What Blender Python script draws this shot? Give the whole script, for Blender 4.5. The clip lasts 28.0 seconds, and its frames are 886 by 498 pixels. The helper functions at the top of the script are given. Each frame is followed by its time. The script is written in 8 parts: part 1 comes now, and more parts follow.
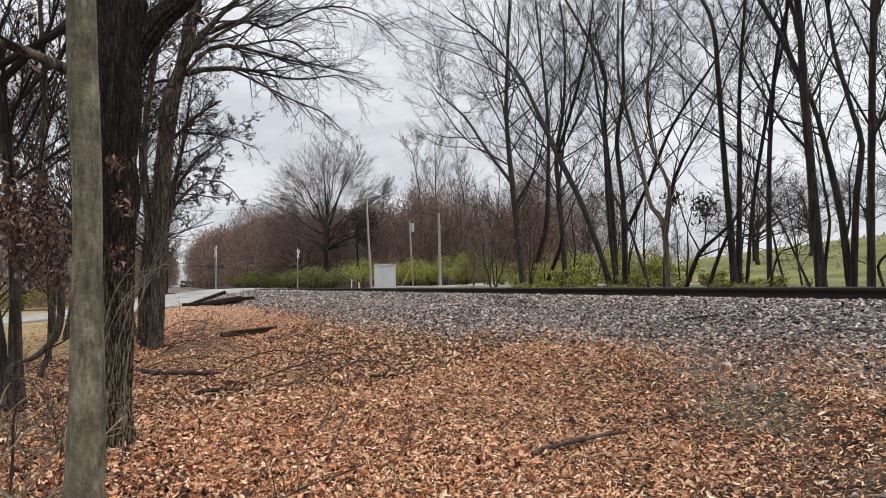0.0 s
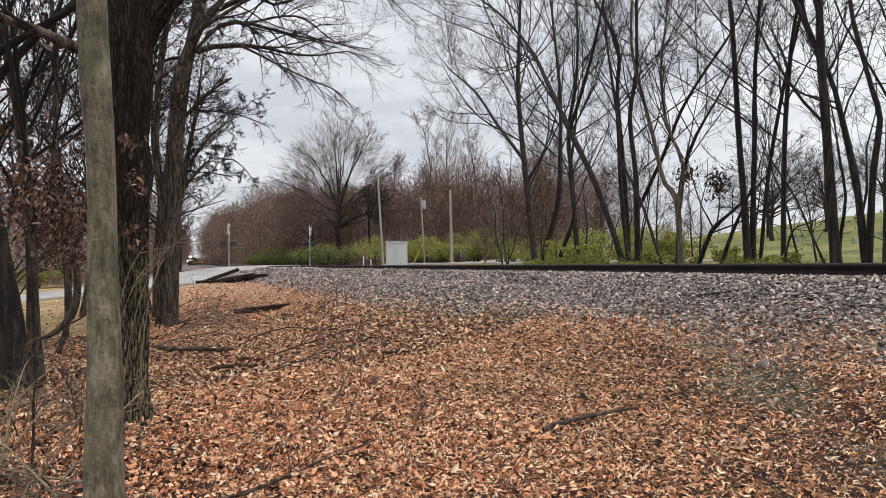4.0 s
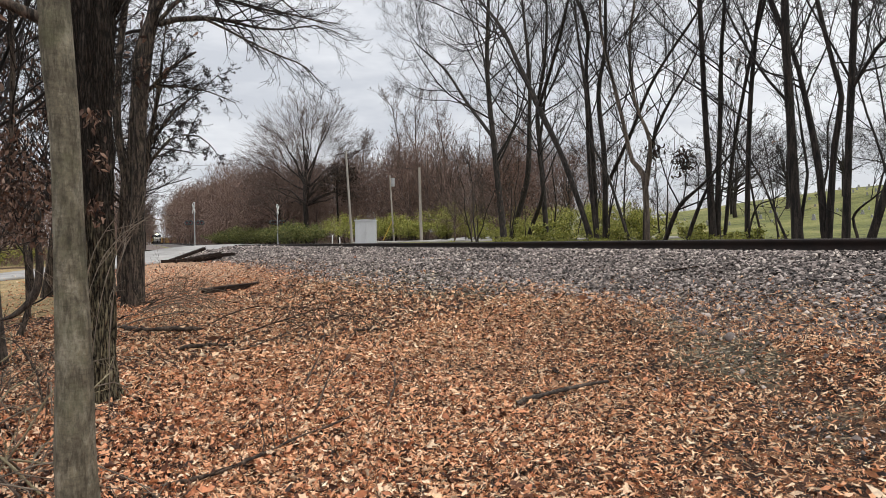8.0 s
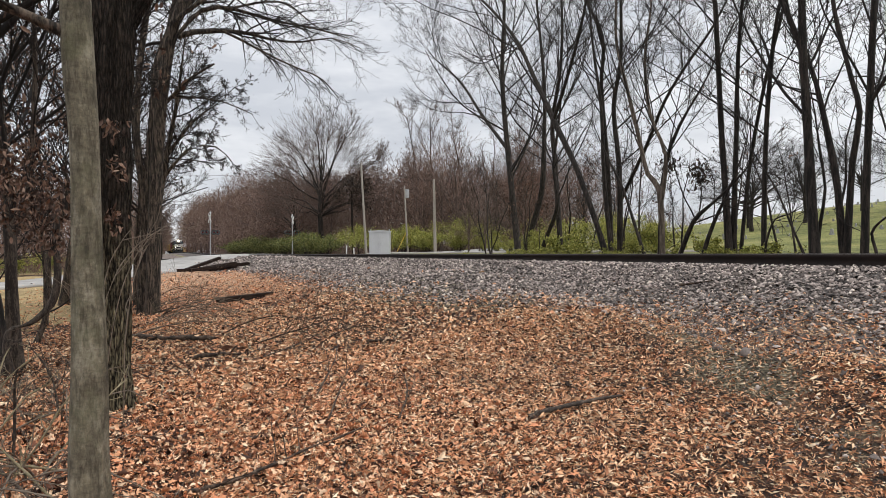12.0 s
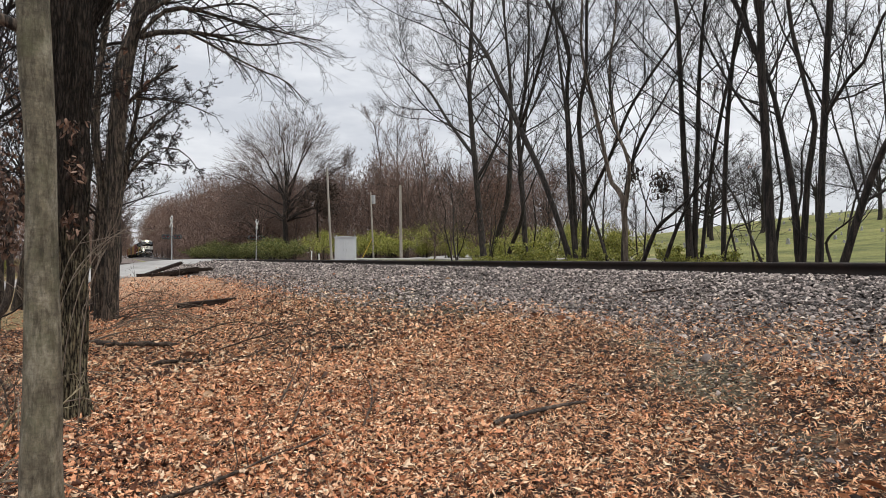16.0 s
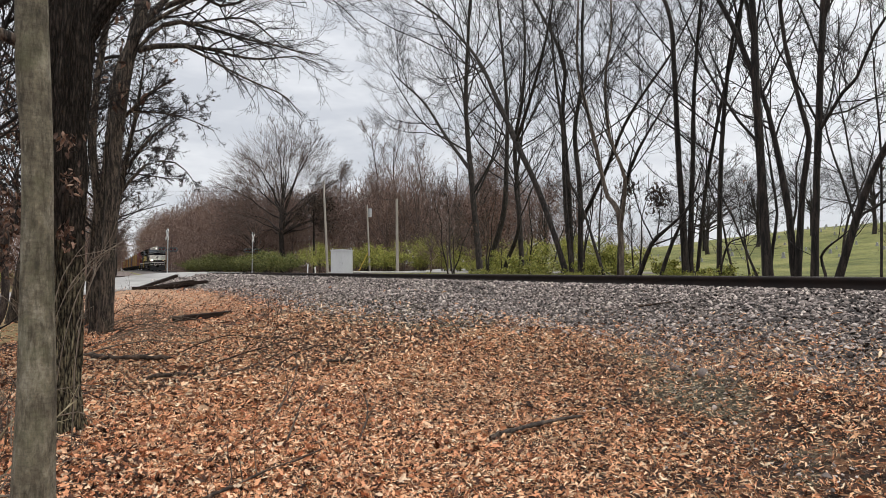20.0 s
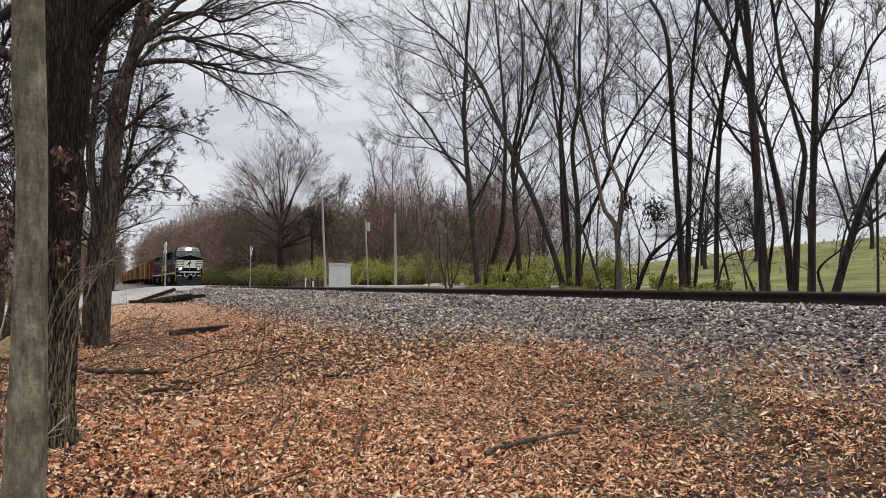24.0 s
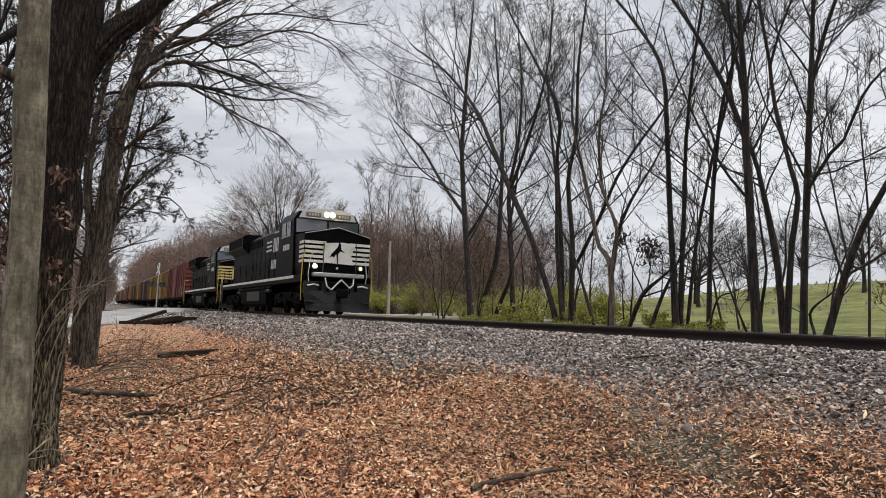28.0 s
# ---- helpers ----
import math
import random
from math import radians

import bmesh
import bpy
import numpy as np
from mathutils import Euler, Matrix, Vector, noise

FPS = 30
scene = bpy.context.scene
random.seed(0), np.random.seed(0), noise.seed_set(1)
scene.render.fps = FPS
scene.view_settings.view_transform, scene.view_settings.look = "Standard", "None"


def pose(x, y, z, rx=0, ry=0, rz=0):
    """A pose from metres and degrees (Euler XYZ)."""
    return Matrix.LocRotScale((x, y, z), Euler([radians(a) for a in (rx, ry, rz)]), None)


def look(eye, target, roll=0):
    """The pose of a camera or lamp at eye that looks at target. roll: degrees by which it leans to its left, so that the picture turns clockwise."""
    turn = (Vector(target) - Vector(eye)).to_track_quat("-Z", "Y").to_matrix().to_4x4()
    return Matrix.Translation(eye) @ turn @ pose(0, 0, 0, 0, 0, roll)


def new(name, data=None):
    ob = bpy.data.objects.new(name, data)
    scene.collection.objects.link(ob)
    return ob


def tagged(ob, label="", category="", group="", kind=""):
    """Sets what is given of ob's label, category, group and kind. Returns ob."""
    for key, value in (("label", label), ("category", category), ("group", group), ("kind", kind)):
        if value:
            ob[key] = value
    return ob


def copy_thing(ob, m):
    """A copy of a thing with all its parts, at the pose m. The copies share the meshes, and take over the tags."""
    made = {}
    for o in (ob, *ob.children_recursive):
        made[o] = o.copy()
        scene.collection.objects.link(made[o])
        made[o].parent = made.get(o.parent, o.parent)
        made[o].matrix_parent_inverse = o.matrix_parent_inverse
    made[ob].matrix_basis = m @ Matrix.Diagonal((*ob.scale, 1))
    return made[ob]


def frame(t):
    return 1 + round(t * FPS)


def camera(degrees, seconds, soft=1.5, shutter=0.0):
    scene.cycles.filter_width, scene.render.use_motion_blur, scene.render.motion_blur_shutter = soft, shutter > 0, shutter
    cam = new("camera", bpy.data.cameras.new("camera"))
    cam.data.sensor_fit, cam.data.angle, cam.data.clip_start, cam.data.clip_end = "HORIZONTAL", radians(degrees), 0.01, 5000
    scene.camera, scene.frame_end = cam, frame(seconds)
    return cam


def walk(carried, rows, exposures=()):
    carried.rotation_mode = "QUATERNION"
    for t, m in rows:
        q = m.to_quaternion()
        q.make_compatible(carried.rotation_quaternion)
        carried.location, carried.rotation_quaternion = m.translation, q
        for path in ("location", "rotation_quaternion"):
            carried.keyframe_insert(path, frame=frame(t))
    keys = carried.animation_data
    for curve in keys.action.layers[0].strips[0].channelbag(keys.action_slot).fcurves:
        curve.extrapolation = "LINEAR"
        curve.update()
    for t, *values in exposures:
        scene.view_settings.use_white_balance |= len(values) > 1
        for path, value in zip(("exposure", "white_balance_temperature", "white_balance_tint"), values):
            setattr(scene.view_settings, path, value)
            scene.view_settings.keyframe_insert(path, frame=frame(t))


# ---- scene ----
cam = camera(66.0, 28.0, soft=0.75)
PATH = [
    (0, (-0.034, -0.041, 1.484), (0.736, 1.801, 1.593), -0.5),
    (0.5, (-0.035, -0.041, 1.487), (0.735, 1.802, 1.602), -0.6),
    (1, (-0.037, -0.041, 1.485), (0.726, 1.804, 1.600), -0.6),
    (1.5, (-0.037, -0.042, 1.486), (0.718, 1.807, 1.594), -0.4),
    (2, (-0.036, -0.044, 1.484), (0.710, 1.809, 1.578), -0.2),
    (2.5, (-0.033, -0.047, 1.484), (0.706, 1.810, 1.560), -0.3),
    (3, (-0.030, -0.050, 1.487), (0.701, 1.810, 1.551), -0.5),
    (3.5, (-0.031, -0.051, 1.489), (0.698, 1.811, 1.542), -0.7),
    (5.5, (-0.056, -0.023, 1.479), (0.735, 1.814, 1.482), -0.2),
    (6, (-0.060, -0.019, 1.480), (0.740, 1.814, 1.469), -0.4),
    (6.5, (-0.063, -0.018, 1.480), (0.742, 1.813, 1.460), -0.6),
    (7, (-0.065, -0.019, 1.479), (0.745, 1.810, 1.455), -0.8),
    (7.5, (-0.064, -0.020, 1.479), (0.753, 1.805, 1.453), -0.9),
    (8, (-0.063, -0.022, 1.478), (0.759, 1.801, 1.454), -0.9),
    (8.5, (-0.062, -0.024, 1.481), (0.762, 1.798, 1.464), -0.8),
    (9, (-0.061, -0.027, 1.480), (0.759, 1.797, 1.475), -0.7),
    (9.5, (-0.061, -0.029, 1.481), (0.749, 1.799, 1.490), -0.6),
    (10, (-0.060, -0.031, 1.483), (0.741, 1.802, 1.502), -0.6),
    (10.5, (-0.060, -0.032, 1.483), (0.732, 1.804, 1.506), -0.5),
    (11, (-0.060, -0.032, 1.483), (0.727, 1.807, 1.505), -0.5),
    (11.5, (-0.060, -0.031, 1.482), (0.725, 1.808, 1.502), -0.5),
    (12, (-0.061, -0.030, 1.481), (0.724, 1.809, 1.491), -0.4),
    (12.5, (-0.061, -0.028, 1.479), (0.727, 1.810, 1.475), -0.4),
    (14.5, (-0.059, -0.016, 1.473), (0.779, 1.799, 1.455), -0.6),
    (15, (-0.059, -0.015, 1.473), (0.796, 1.793, 1.471), -0.4),
    (15.5, (-0.059, -0.015, 1.473), (0.810, 1.787, 1.488), -0.2),
    (16, (-0.059, -0.016, 1.475), (0.817, 1.782, 1.504), -0),
    (16.5, (-0.060, -0.016, 1.476), (0.819, 1.780, 1.515), -0),
    (17, (-0.060, -0.017, 1.474), (0.819, 1.779, 1.517), -0.1),
    (17.5, (-0.060, -0.018, 1.474), (0.818, 1.778, 1.517), -0.1),
    (18, (-0.060, -0.019, 1.473), (0.816, 1.779, 1.517), -0.1),
    (18.5, (-0.060, -0.020, 1.475), (0.815, 1.778, 1.521), -0),
    (19, (-0.061, -0.021, 1.475), (0.816, 1.776, 1.526), 0),
    (19.5, (-0.061, -0.022, 1.476), (0.821, 1.772, 1.535), 0.1),
    (20, (-0.061, -0.022, 1.478), (0.824, 1.770, 1.546), 0.1),
    (20.5, (-0.059, -0.023, 1.480), (0.826, 1.768, 1.554), 0),
    (21, (-0.057, -0.024, 1.479), (0.827, 1.768, 1.560), -0.1),
    (21.5, (-0.055, -0.026, 1.482), (0.827, 1.767, 1.567), -0.2),
    (23.5, (-0.045, -0.040, 1.485), (0.844, 1.748, 1.587), 0.1),
    (24, (-0.042, -0.043, 1.486), (0.846, 1.745, 1.595), 0.2),
    (24.5, (-0.041, -0.045, 1.488), (0.844, 1.745, 1.608), 0.6),
    (25, (-0.040, -0.048, 1.493), (0.843, 1.742, 1.630), 1.1),
    (25.5, (-0.040, -0.050, 1.496), (0.844, 1.736, 1.656), 1.6),
    (26, (-0.040, -0.053, 1.495), (0.846, 1.730, 1.677), 2.1),
    (26.5, (-0.040, -0.055, 1.496), (0.849, 1.726, 1.692), 2.2),
    (27, (-0.040, -0.056, 1.497), (0.853, 1.722, 1.698), 2.2),
    (27.5, (-0.040, -0.058, 1.500), (0.855, 1.719, 1.699), 2.1),
    (28, (-0.039, -0.058, 1.496), (0.859, 1.718, 1.693), 2),
]
walk(cam, [(t, look(e, a, r)) for t, e, a, r in PATH], ((0, 0.0), (21, 0.0), (25, -0.08), (28, -0.10)))
# ---------------------------------------------------------------- light
world = bpy.data.worlds.new("overcast_sky")
scene.world = world
world.use_nodes = True
_t = world.node_tree
_t.nodes.clear()
SUN_EL, SUN_ROT = radians(68), radians(200)
_sky = _t.nodes.new("ShaderNodeTexSky")
_sky.sky_type, _sky.sun_disc = "NISHITA", False
_sky.sun_elevation, _sky.sun_rotation = SUN_EL, SUN_ROT
_bg1 = _t.nodes.new("ShaderNodeBackground")
_bg1.inputs["Strength"].default_value = 0.06
_t.links.new(_sky.outputs[0], _bg1.inputs["Color"])
# cloud deck: two sizes of noise over the direction, flattened towards the horizon
_tc = _t.nodes.new("ShaderNodeTexCoord")
_mp = _t.nodes.new("ShaderNodeMapping")
_mp.inputs["Scale"].default_value = (1.0, 1.0, 3.4)
_mp.inputs["Location"].default_value = (0.3, 0.15, 0.2)
_n1 = _t.nodes.new("ShaderNodeTexNoise")
_n1.inputs["Scale"].default_value, _n1.inputs["Detail"].default_value = 3.2, 5.0
_n1.inputs["Roughness"].default_value = 0.6
_cr = _t.nodes.new("ShaderNodeValToRGB")
_cr.color_ramp.elements[0].position, _cr.color_ramp.elements[0].color = 0.38, (0.575, 0.60, 0.65, 1)
_cr.color_ramp.elements[1].position, _cr.color_ramp.elements[1].color = 0.64, (0.83, 0.842, 0.87, 1)
_bg2 = _t.nodes.new("ShaderNodeBackground")
_bg2.inputs["Strength"].default_value = 1.74
_add = _t.nodes.new("ShaderNodeMixShader")
_add.inputs[0].default_value = 0.9
_out = _t.nodes.new("ShaderNodeOutputWorld")
_t.links.new(_tc.outputs["Generated"], _mp.inputs["Vector"])
_t.links.new(_mp.outputs[0], _n1.inputs["Vector"])
_t.links.new(_n1.outputs["Fac"], _cr.inputs["Fac"])
# an overcast sky is three times as bright overhead as at the horizon
_sx = _t.nodes.new("ShaderNodeSeparateXYZ")
_mr = _t.nodes.new("ShaderNodeMapRange")
_mr.inputs[1].default_value, _mr.inputs[2].default_value, _mr.inputs[3].default_value, _mr.inputs[4].default_value = 0.0, 1.0, 0.62, 0.92
_mx = _t.nodes.new("ShaderNodeVectorMath")
_mx.operation = "SCALE"
_t.links.new(_tc.outputs["Generated"], _sx.inputs[0])
_t.links.new(_sx.outputs["Z"], _mr.inputs[0])
_t.links.new(_cr.outputs[0], _mx.inputs[0])
_t.links.new(_mr.outputs[0], _mx.inputs["Scale"])
_t.links.new(_mx.outputs[0], _bg2.inputs["Color"])
_t.links.new(_bg1.outputs[0], _add.inputs[1])
_t.links.new(_bg2.outputs[0], _add.inputs[2])
_t.links.new(_add.outputs[0], _out.inputs["Surface"])

_sun = bpy.data.lights.new("sun", "SUN")
_sun.energy, _sun.angle, _sun.color = 1.8, radians(16), (1.0, 0.95, 0.87)
_so = new("sun", _sun)
_so.matrix_basis = pose(0, -20, 60, 22, 0, 20)


# ---------------------------------------------------------------- materials
def nodes_of(name):
    m = bpy.data.materials.new(name)
    m.use_nodes = True
    t = m.node_tree
    return m, t, t.nodes["Principled BSDF"]


def noise_tex(t, vec, scale, detail=4.0, rough=0.55, stretch=None):
    n = t.nodes.new("ShaderNodeTexNoise")
    n.inputs["Scale"].default_value, n.inputs["Detail"].default_value, n.inputs["Roughness"].default_value = scale, detail, rough
    if stretch:
        mp = t.nodes.new("ShaderNodeMapping")
        mp.inputs["Scale"].default_value = stretch
        t.links.new(vec, mp.inputs["Vector"])
        vec = mp.outputs[0]
    t.links.new(vec, n.inputs["Vector"])
    return n.outputs["Fac"]


def ramp(t, fac, stops):
    r = t.nodes.new("ShaderNodeValToRGB")
    e = r.color_ramp.elements
    while len(e) < len(stops):
        e.new(0.5)
    for k, (p, c) in zip(e, stops):
        k.position, k.color = p, (*c, 1)
    t.links.new(fac, r.inputs["Fac"])
    return r.outputs[0]


def mix_rgb(t, fac, a, b, kind="MIX"):
    m = t.nodes.new("ShaderNodeMix")
    m.data_type, m.blend_type = "RGBA", kind
    if isinstance(fac, (int, float)):
        m.inputs[0].default_value = fac
    else:
        t.links.new(fac, m.inputs[0])
    for i, v in ((6, a), (7, b)):
        if isinstance(v, tuple):
            m.inputs[i].default_value = (*v, 1)
        else:
            t.links.new(v, m.inputs[i])
    return m.outputs[2]


def math_node(t, op, a, b=0.0):
    m = t.nodes.new("ShaderNodeMath")
    m.operation = op
    for i, v in enumerate((a, b)):
        if isinstance(v, (int, float)):
            m.inputs[i].default_value = v
        else:
            t.links.new(v, m.inputs[i])
    return m.outputs[0]


def bump(t, bsdf, height, strength, dist):
    b = t.nodes.new("ShaderNodeBump")
    b.inputs["Strength"].default_value, b.inputs["Distance"].default_value = strength, dist
    t.links.new(height, b.inputs["Height"])
    t.links.new(b.outputs[0], bsdf.inputs["Normal"])


def coords(t, kind="Object"):
    return t.nodes.new("ShaderNodeTexCoord").outputs[kind]


def position(t):
    return t.nodes.new("ShaderNodeNewGeometry").outputs["Position"]


def surface(name, dark, light, scale=6.0, fine=60.0, rough=0.8, relief=0.3, depth=0.01, metal=0.0, stretch=None, stain=None):
    """A plain real surface: coarse and fine mottling between two colours, uneven gloss, fine relief."""
    m, t, b = nodes_of(name)
    v = coords(t)
    a = noise_tex(t, v, scale, 5.0, 0.6, stretch)
    f = noise_tex(t, v, fine, 3.0, 0.6, stretch)
    s = math_node(t, "ADD", math_node(t, "MULTIPLY", a, 0.6), math_node(t, "MULTIPLY", f, 0.4))
    c = ramp(t, s, [(0.36, dark), (0.64, light)])
    if stain:
        g = noise_tex(t, v, scale * 0.35, 6.0, 0.7, stretch)
        c = mix_rgb(t, ramp(t, g, [(0.5, (0, 0, 0)), (0.68, (1, 1, 1))]), c, stain)
    t.links.new(c, b.inputs["Base Color"])
    b.inputs["Metallic"].default_value = metal
    r = t.nodes.new("ShaderNodeMapRange")
    r.inputs[3].default_value, r.inputs[4].default_value = max(0.05, rough - 0.12), min(1, rough + 0.12)
    t.links.new(a, r.inputs[0])
    t.links.new(r.outputs[0], b.inputs["Roughness"])
    bump(t, b, s, relief, depth)
    return m


def bark(name, dark, light, moss=None, groove=14.0, relief=0.9, depth=0.02, stretch=(1, 1, 0.16), foot=None, edge=(0.46, 0.60)):
    """Bark: ridges stretched up the stem, with blotches and some moss or lichen."""
    m, t, b = nodes_of(name)
    v = coords(t)
    g = noise_tex(t, v, groove, 6.0, 0.7, stretch)
    f = noise_tex(t, v, 70.0, 3.0, 0.6, (1, 1, 0.5))
    big = noise_tex(t, v, 2.2, 4.0, 0.6)
    s = math_node(t, "ADD", math_node(t, "MULTIPLY", g, 0.75), math_node(t, "MULTIPLY", f, 0.25))
    c = ramp(t, s, [(edge[0], dark), (edge[1], light)])
    c = mix_rgb(t, math_node(t, "MULTIPLY", big, 0.5), c, tuple(0.6 * x for x in dark))
    if moss:
        k = ramp(t, noise_tex(t, v, 5.5, 8.0, 0.75), [(0.5, (0, 0, 0)), (0.66, (1, 1, 1))])
        c = mix_rgb(t, math_node(t, "MULTIPLY", k, 0.35), c, moss)
    if foot:
        # moss and lichen that grow on the ridges round the foot, thinning out up the stem
        z = t.nodes.new("ShaderNodeSeparateXYZ")
        t.links.new(v, z.inputs[0])
        k = math_node(t, "ADD", math_node(t, "MULTIPLY", z.outputs["Z"], -0.55), math_node(t, "MULTIPLY", noise_tex(t, v, 6.0, 7.0, 0.75), 2.0))
        k = math_node(t, "MULTIPLY", ramp(t, k, [(0.25, (0, 0, 0)), (0.95, (1, 1, 1))]), ramp(t, s, [(0.44, (0, 0, 0)), (0.56, (1, 1, 1))]))
        c = mix_rgb(t, math_node(t, "MULTIPLY", k, 0.8), c, foot)
    t.links.new(c, b.inputs["Base Color"])
    b.inputs["Roughness"].default_value = 0.9
    bump(t, b, s, relief, depth)
    return m


def island(name, stops, rough=0.75, fine=30.0, mottle=0.55):
    """For joined small pieces: each island takes its own colour from the stops."""
    m, t, b = nodes_of(name)
    g = t.nodes.new("ShaderNodeNewGeometry")
    c = ramp(t, g.outputs["Random Per Island"], stops)
    f = noise_tex(t, g.outputs["Position"], fine, 4.0, 0.65)
    c = mix_rgb(t, mottle, c, ramp(t, f, [(0.3, (0.35, 0.35, 0.35)), (0.7, (1.25, 1.25, 1.25))]), "MULTIPLY")
    t.links.new(c, b.inputs["Base Color"])
    b.inputs["Roughness"].default_value = rough
    bump(t, b, f, 0.4, 0.004)
    return m


def lamp_mat(name, color, strength):
    m, t, b = nodes_of(name)
    b.inputs["Base Color"].default_value = (*color, 1)
    b.inputs["Emission Color"].default_value = (*color, 1)
    b.inputs["Emission Strength"].default_value = strength
    return m




def lichen_bark(name):
    """Smooth young bark: grey-green, with lichen blotches, fine cracks across the stem and dark specks."""
    m, t, b = nodes_of(name)
    v = coords(t)
    blotch = noise_tex(t, v, 9.0, 7.0, 0.72, (1, 1, 0.55))
    cross = noise_tex(t, v, 26.0, 4.0, 0.65, (1, 1, 3.2))
    up = noise_tex(t, v, 40.0, 5.0, 0.7, (1, 1, 0.22))
    c = ramp(t, blotch, [(0.36, (0.075, 0.064, 0.045)), (0.5, (0.16, 0.14, 0.098)), (0.62, (0.29, 0.265, 0.20))])
    c = mix_rgb(t, 0.4, c, ramp(t, cross, [(0.36, (0.42, 0.40, 0.38)), (0.5, (1, 1, 1)), (0.66, (1.2, 1.2, 1.15))]), "MULTIPLY")
    c = mix_rgb(t, 0.7, c, ramp(t, up, [(0.38, (0.38, 0.36, 0.34)), (0.5, (1, 1, 1)), (0.65, (1.25, 1.25, 1.2))]), "MULTIPLY")
    k = ramp(t, noise_tex(t, v, 3.2, 6.0, 0.7), [(0.5, (0, 0, 0)), (0.64, (1, 1, 1))])
    c = mix_rgb(t, math_node(t, "MULTIPLY", k, 0.5), c, (0.115, 0.118, 0.06))
    t.links.new(c, b.inputs["Base Color"])
    b.inputs["Roughness"].default_value = 0.9
    bump(t, b, math_node(t, "ADD", blotch, up), 0.7, 0.012)
    return m


M_BARK_GREY = lichen_bark("bark_smooth_grey_green")


def furrowed_bark(name, groove, ridge, foot, scale=34.0):
    """Old bark: long plates parted by deep furrows, their shade painted black; ridges dark up the shaded stem,
    grey-green lichen on them near the foot.
    """
    m, t, b = nodes_of(name)
    v = coords(t)
    warp = t.nodes.new("ShaderNodeTexNoise")
    warp.inputs["Scale"].default_value, warp.inputs["Detail"].default_value = 5.0, 3.0
    t.links.new(v, warp.inputs["Vector"])
    sc = t.nodes.new("ShaderNodeVectorMath")
    sc.operation = "SCALE"
    sc.inputs["Scale"].default_value = 0.045
    t.links.new(warp.outputs["Color"], sc.inputs[0])
    ad = t.nodes.new("ShaderNodeVectorMath")
    t.links.new(v, ad.inputs[0])
    t.links.new(sc.outputs[0], ad.inputs[1])
    mp = t.nodes.new("ShaderNodeMapping")
    mp.inputs["Scale"].default_value = (1, 1, 0.13)
    t.links.new(ad.outputs[0], mp.inputs["Vector"])
    vo = t.nodes.new("ShaderNodeTexVoronoi")
    vo.feature = "DISTANCE_TO_EDGE"
    vo.inputs["Scale"].default_value = scale
    t.links.new(mp.outputs[0], vo.inputs["Vector"])
    grain = noise_tex(t, v, 45.0, 5.0, 0.7, (1, 1, 0.35))
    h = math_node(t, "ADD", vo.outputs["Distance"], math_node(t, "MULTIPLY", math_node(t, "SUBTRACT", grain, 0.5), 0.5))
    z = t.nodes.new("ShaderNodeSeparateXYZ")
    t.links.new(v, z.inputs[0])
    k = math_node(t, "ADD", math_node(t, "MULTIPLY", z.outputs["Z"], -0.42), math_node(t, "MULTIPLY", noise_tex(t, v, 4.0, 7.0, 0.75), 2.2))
    # ridge colour includes the shade up the stem; lichen lightens the foot
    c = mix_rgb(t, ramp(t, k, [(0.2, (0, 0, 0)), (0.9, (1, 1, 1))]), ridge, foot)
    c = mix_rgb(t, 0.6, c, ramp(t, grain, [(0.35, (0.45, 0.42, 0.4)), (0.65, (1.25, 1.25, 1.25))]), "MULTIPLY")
    # crease shade painted in: colour falls to near black inside the furrows
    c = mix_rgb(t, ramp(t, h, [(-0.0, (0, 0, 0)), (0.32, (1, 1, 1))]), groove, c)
    t.links.new(c, b.inputs["Base Color"])
    b.inputs["Roughness"].default_value = 0.95
    b.inputs["Specular IOR Level"].default_value = 0.2
    bump(t, b, h, 1.0, 0.05)
    return m


M_BARK_DARK = furrowed_bark("bark_furrowed_shaded", (0.010, 0.0078, 0.006), (0.062, 0.048, 0.038), (0.30, 0.26, 0.165))
M_BARK_BROWN = bark("bark_brown", (0.014, 0.0105, 0.008), (0.22, 0.165, 0.125), (0.09, 0.08, 0.045), 22.0, 0.9, 0.02)
M_BARK_FAR = bark("bark_grey_brown", (0.010, 0.0075, 0.006), (0.078, 0.058, 0.046), None, 14.0, 0.6, 0.02)
M_BARK_MID = bark("bark_dull_brown_grey", (0.03, 0.022, 0.017), (0.17, 0.13, 0.10), None, 20.0, 0.8, 0.015, (1, 1, 0.2))
M_BARK_PALE = bark("bark_peeling_pale", (0.08, 0.06, 0.045), (0.27, 0.21, 0.16), None, 14.0, 0.6, 0.02)
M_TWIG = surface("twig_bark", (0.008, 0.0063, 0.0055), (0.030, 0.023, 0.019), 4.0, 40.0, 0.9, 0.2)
# paler copy of the twig colour for far crowns, distance haze mixed in
M_TWIG_FAR = surface("distant_twigs_hazed", (0.078, 0.055, 0.045), (0.15, 0.107, 0.088), 0.3, 3.0, 0.95, 0.1)
M_DEADWOOD = bark("dead_wood", (0.025, 0.016, 0.011), (0.20, 0.14, 0.10), None, 18.0, 0.8, 0.01)
M_LEAF = island("fallen_leaf", [(0.0, (0.018, 0.008, 0.005)), (0.24, (0.13, 0.045, 0.02)), (0.40, (0.66, 0.255, 0.12)), (0.72, (0.97, 0.51, 0.275)), (1.0, (0.99, 0.77, 0.54))], 0.7, 55.0)
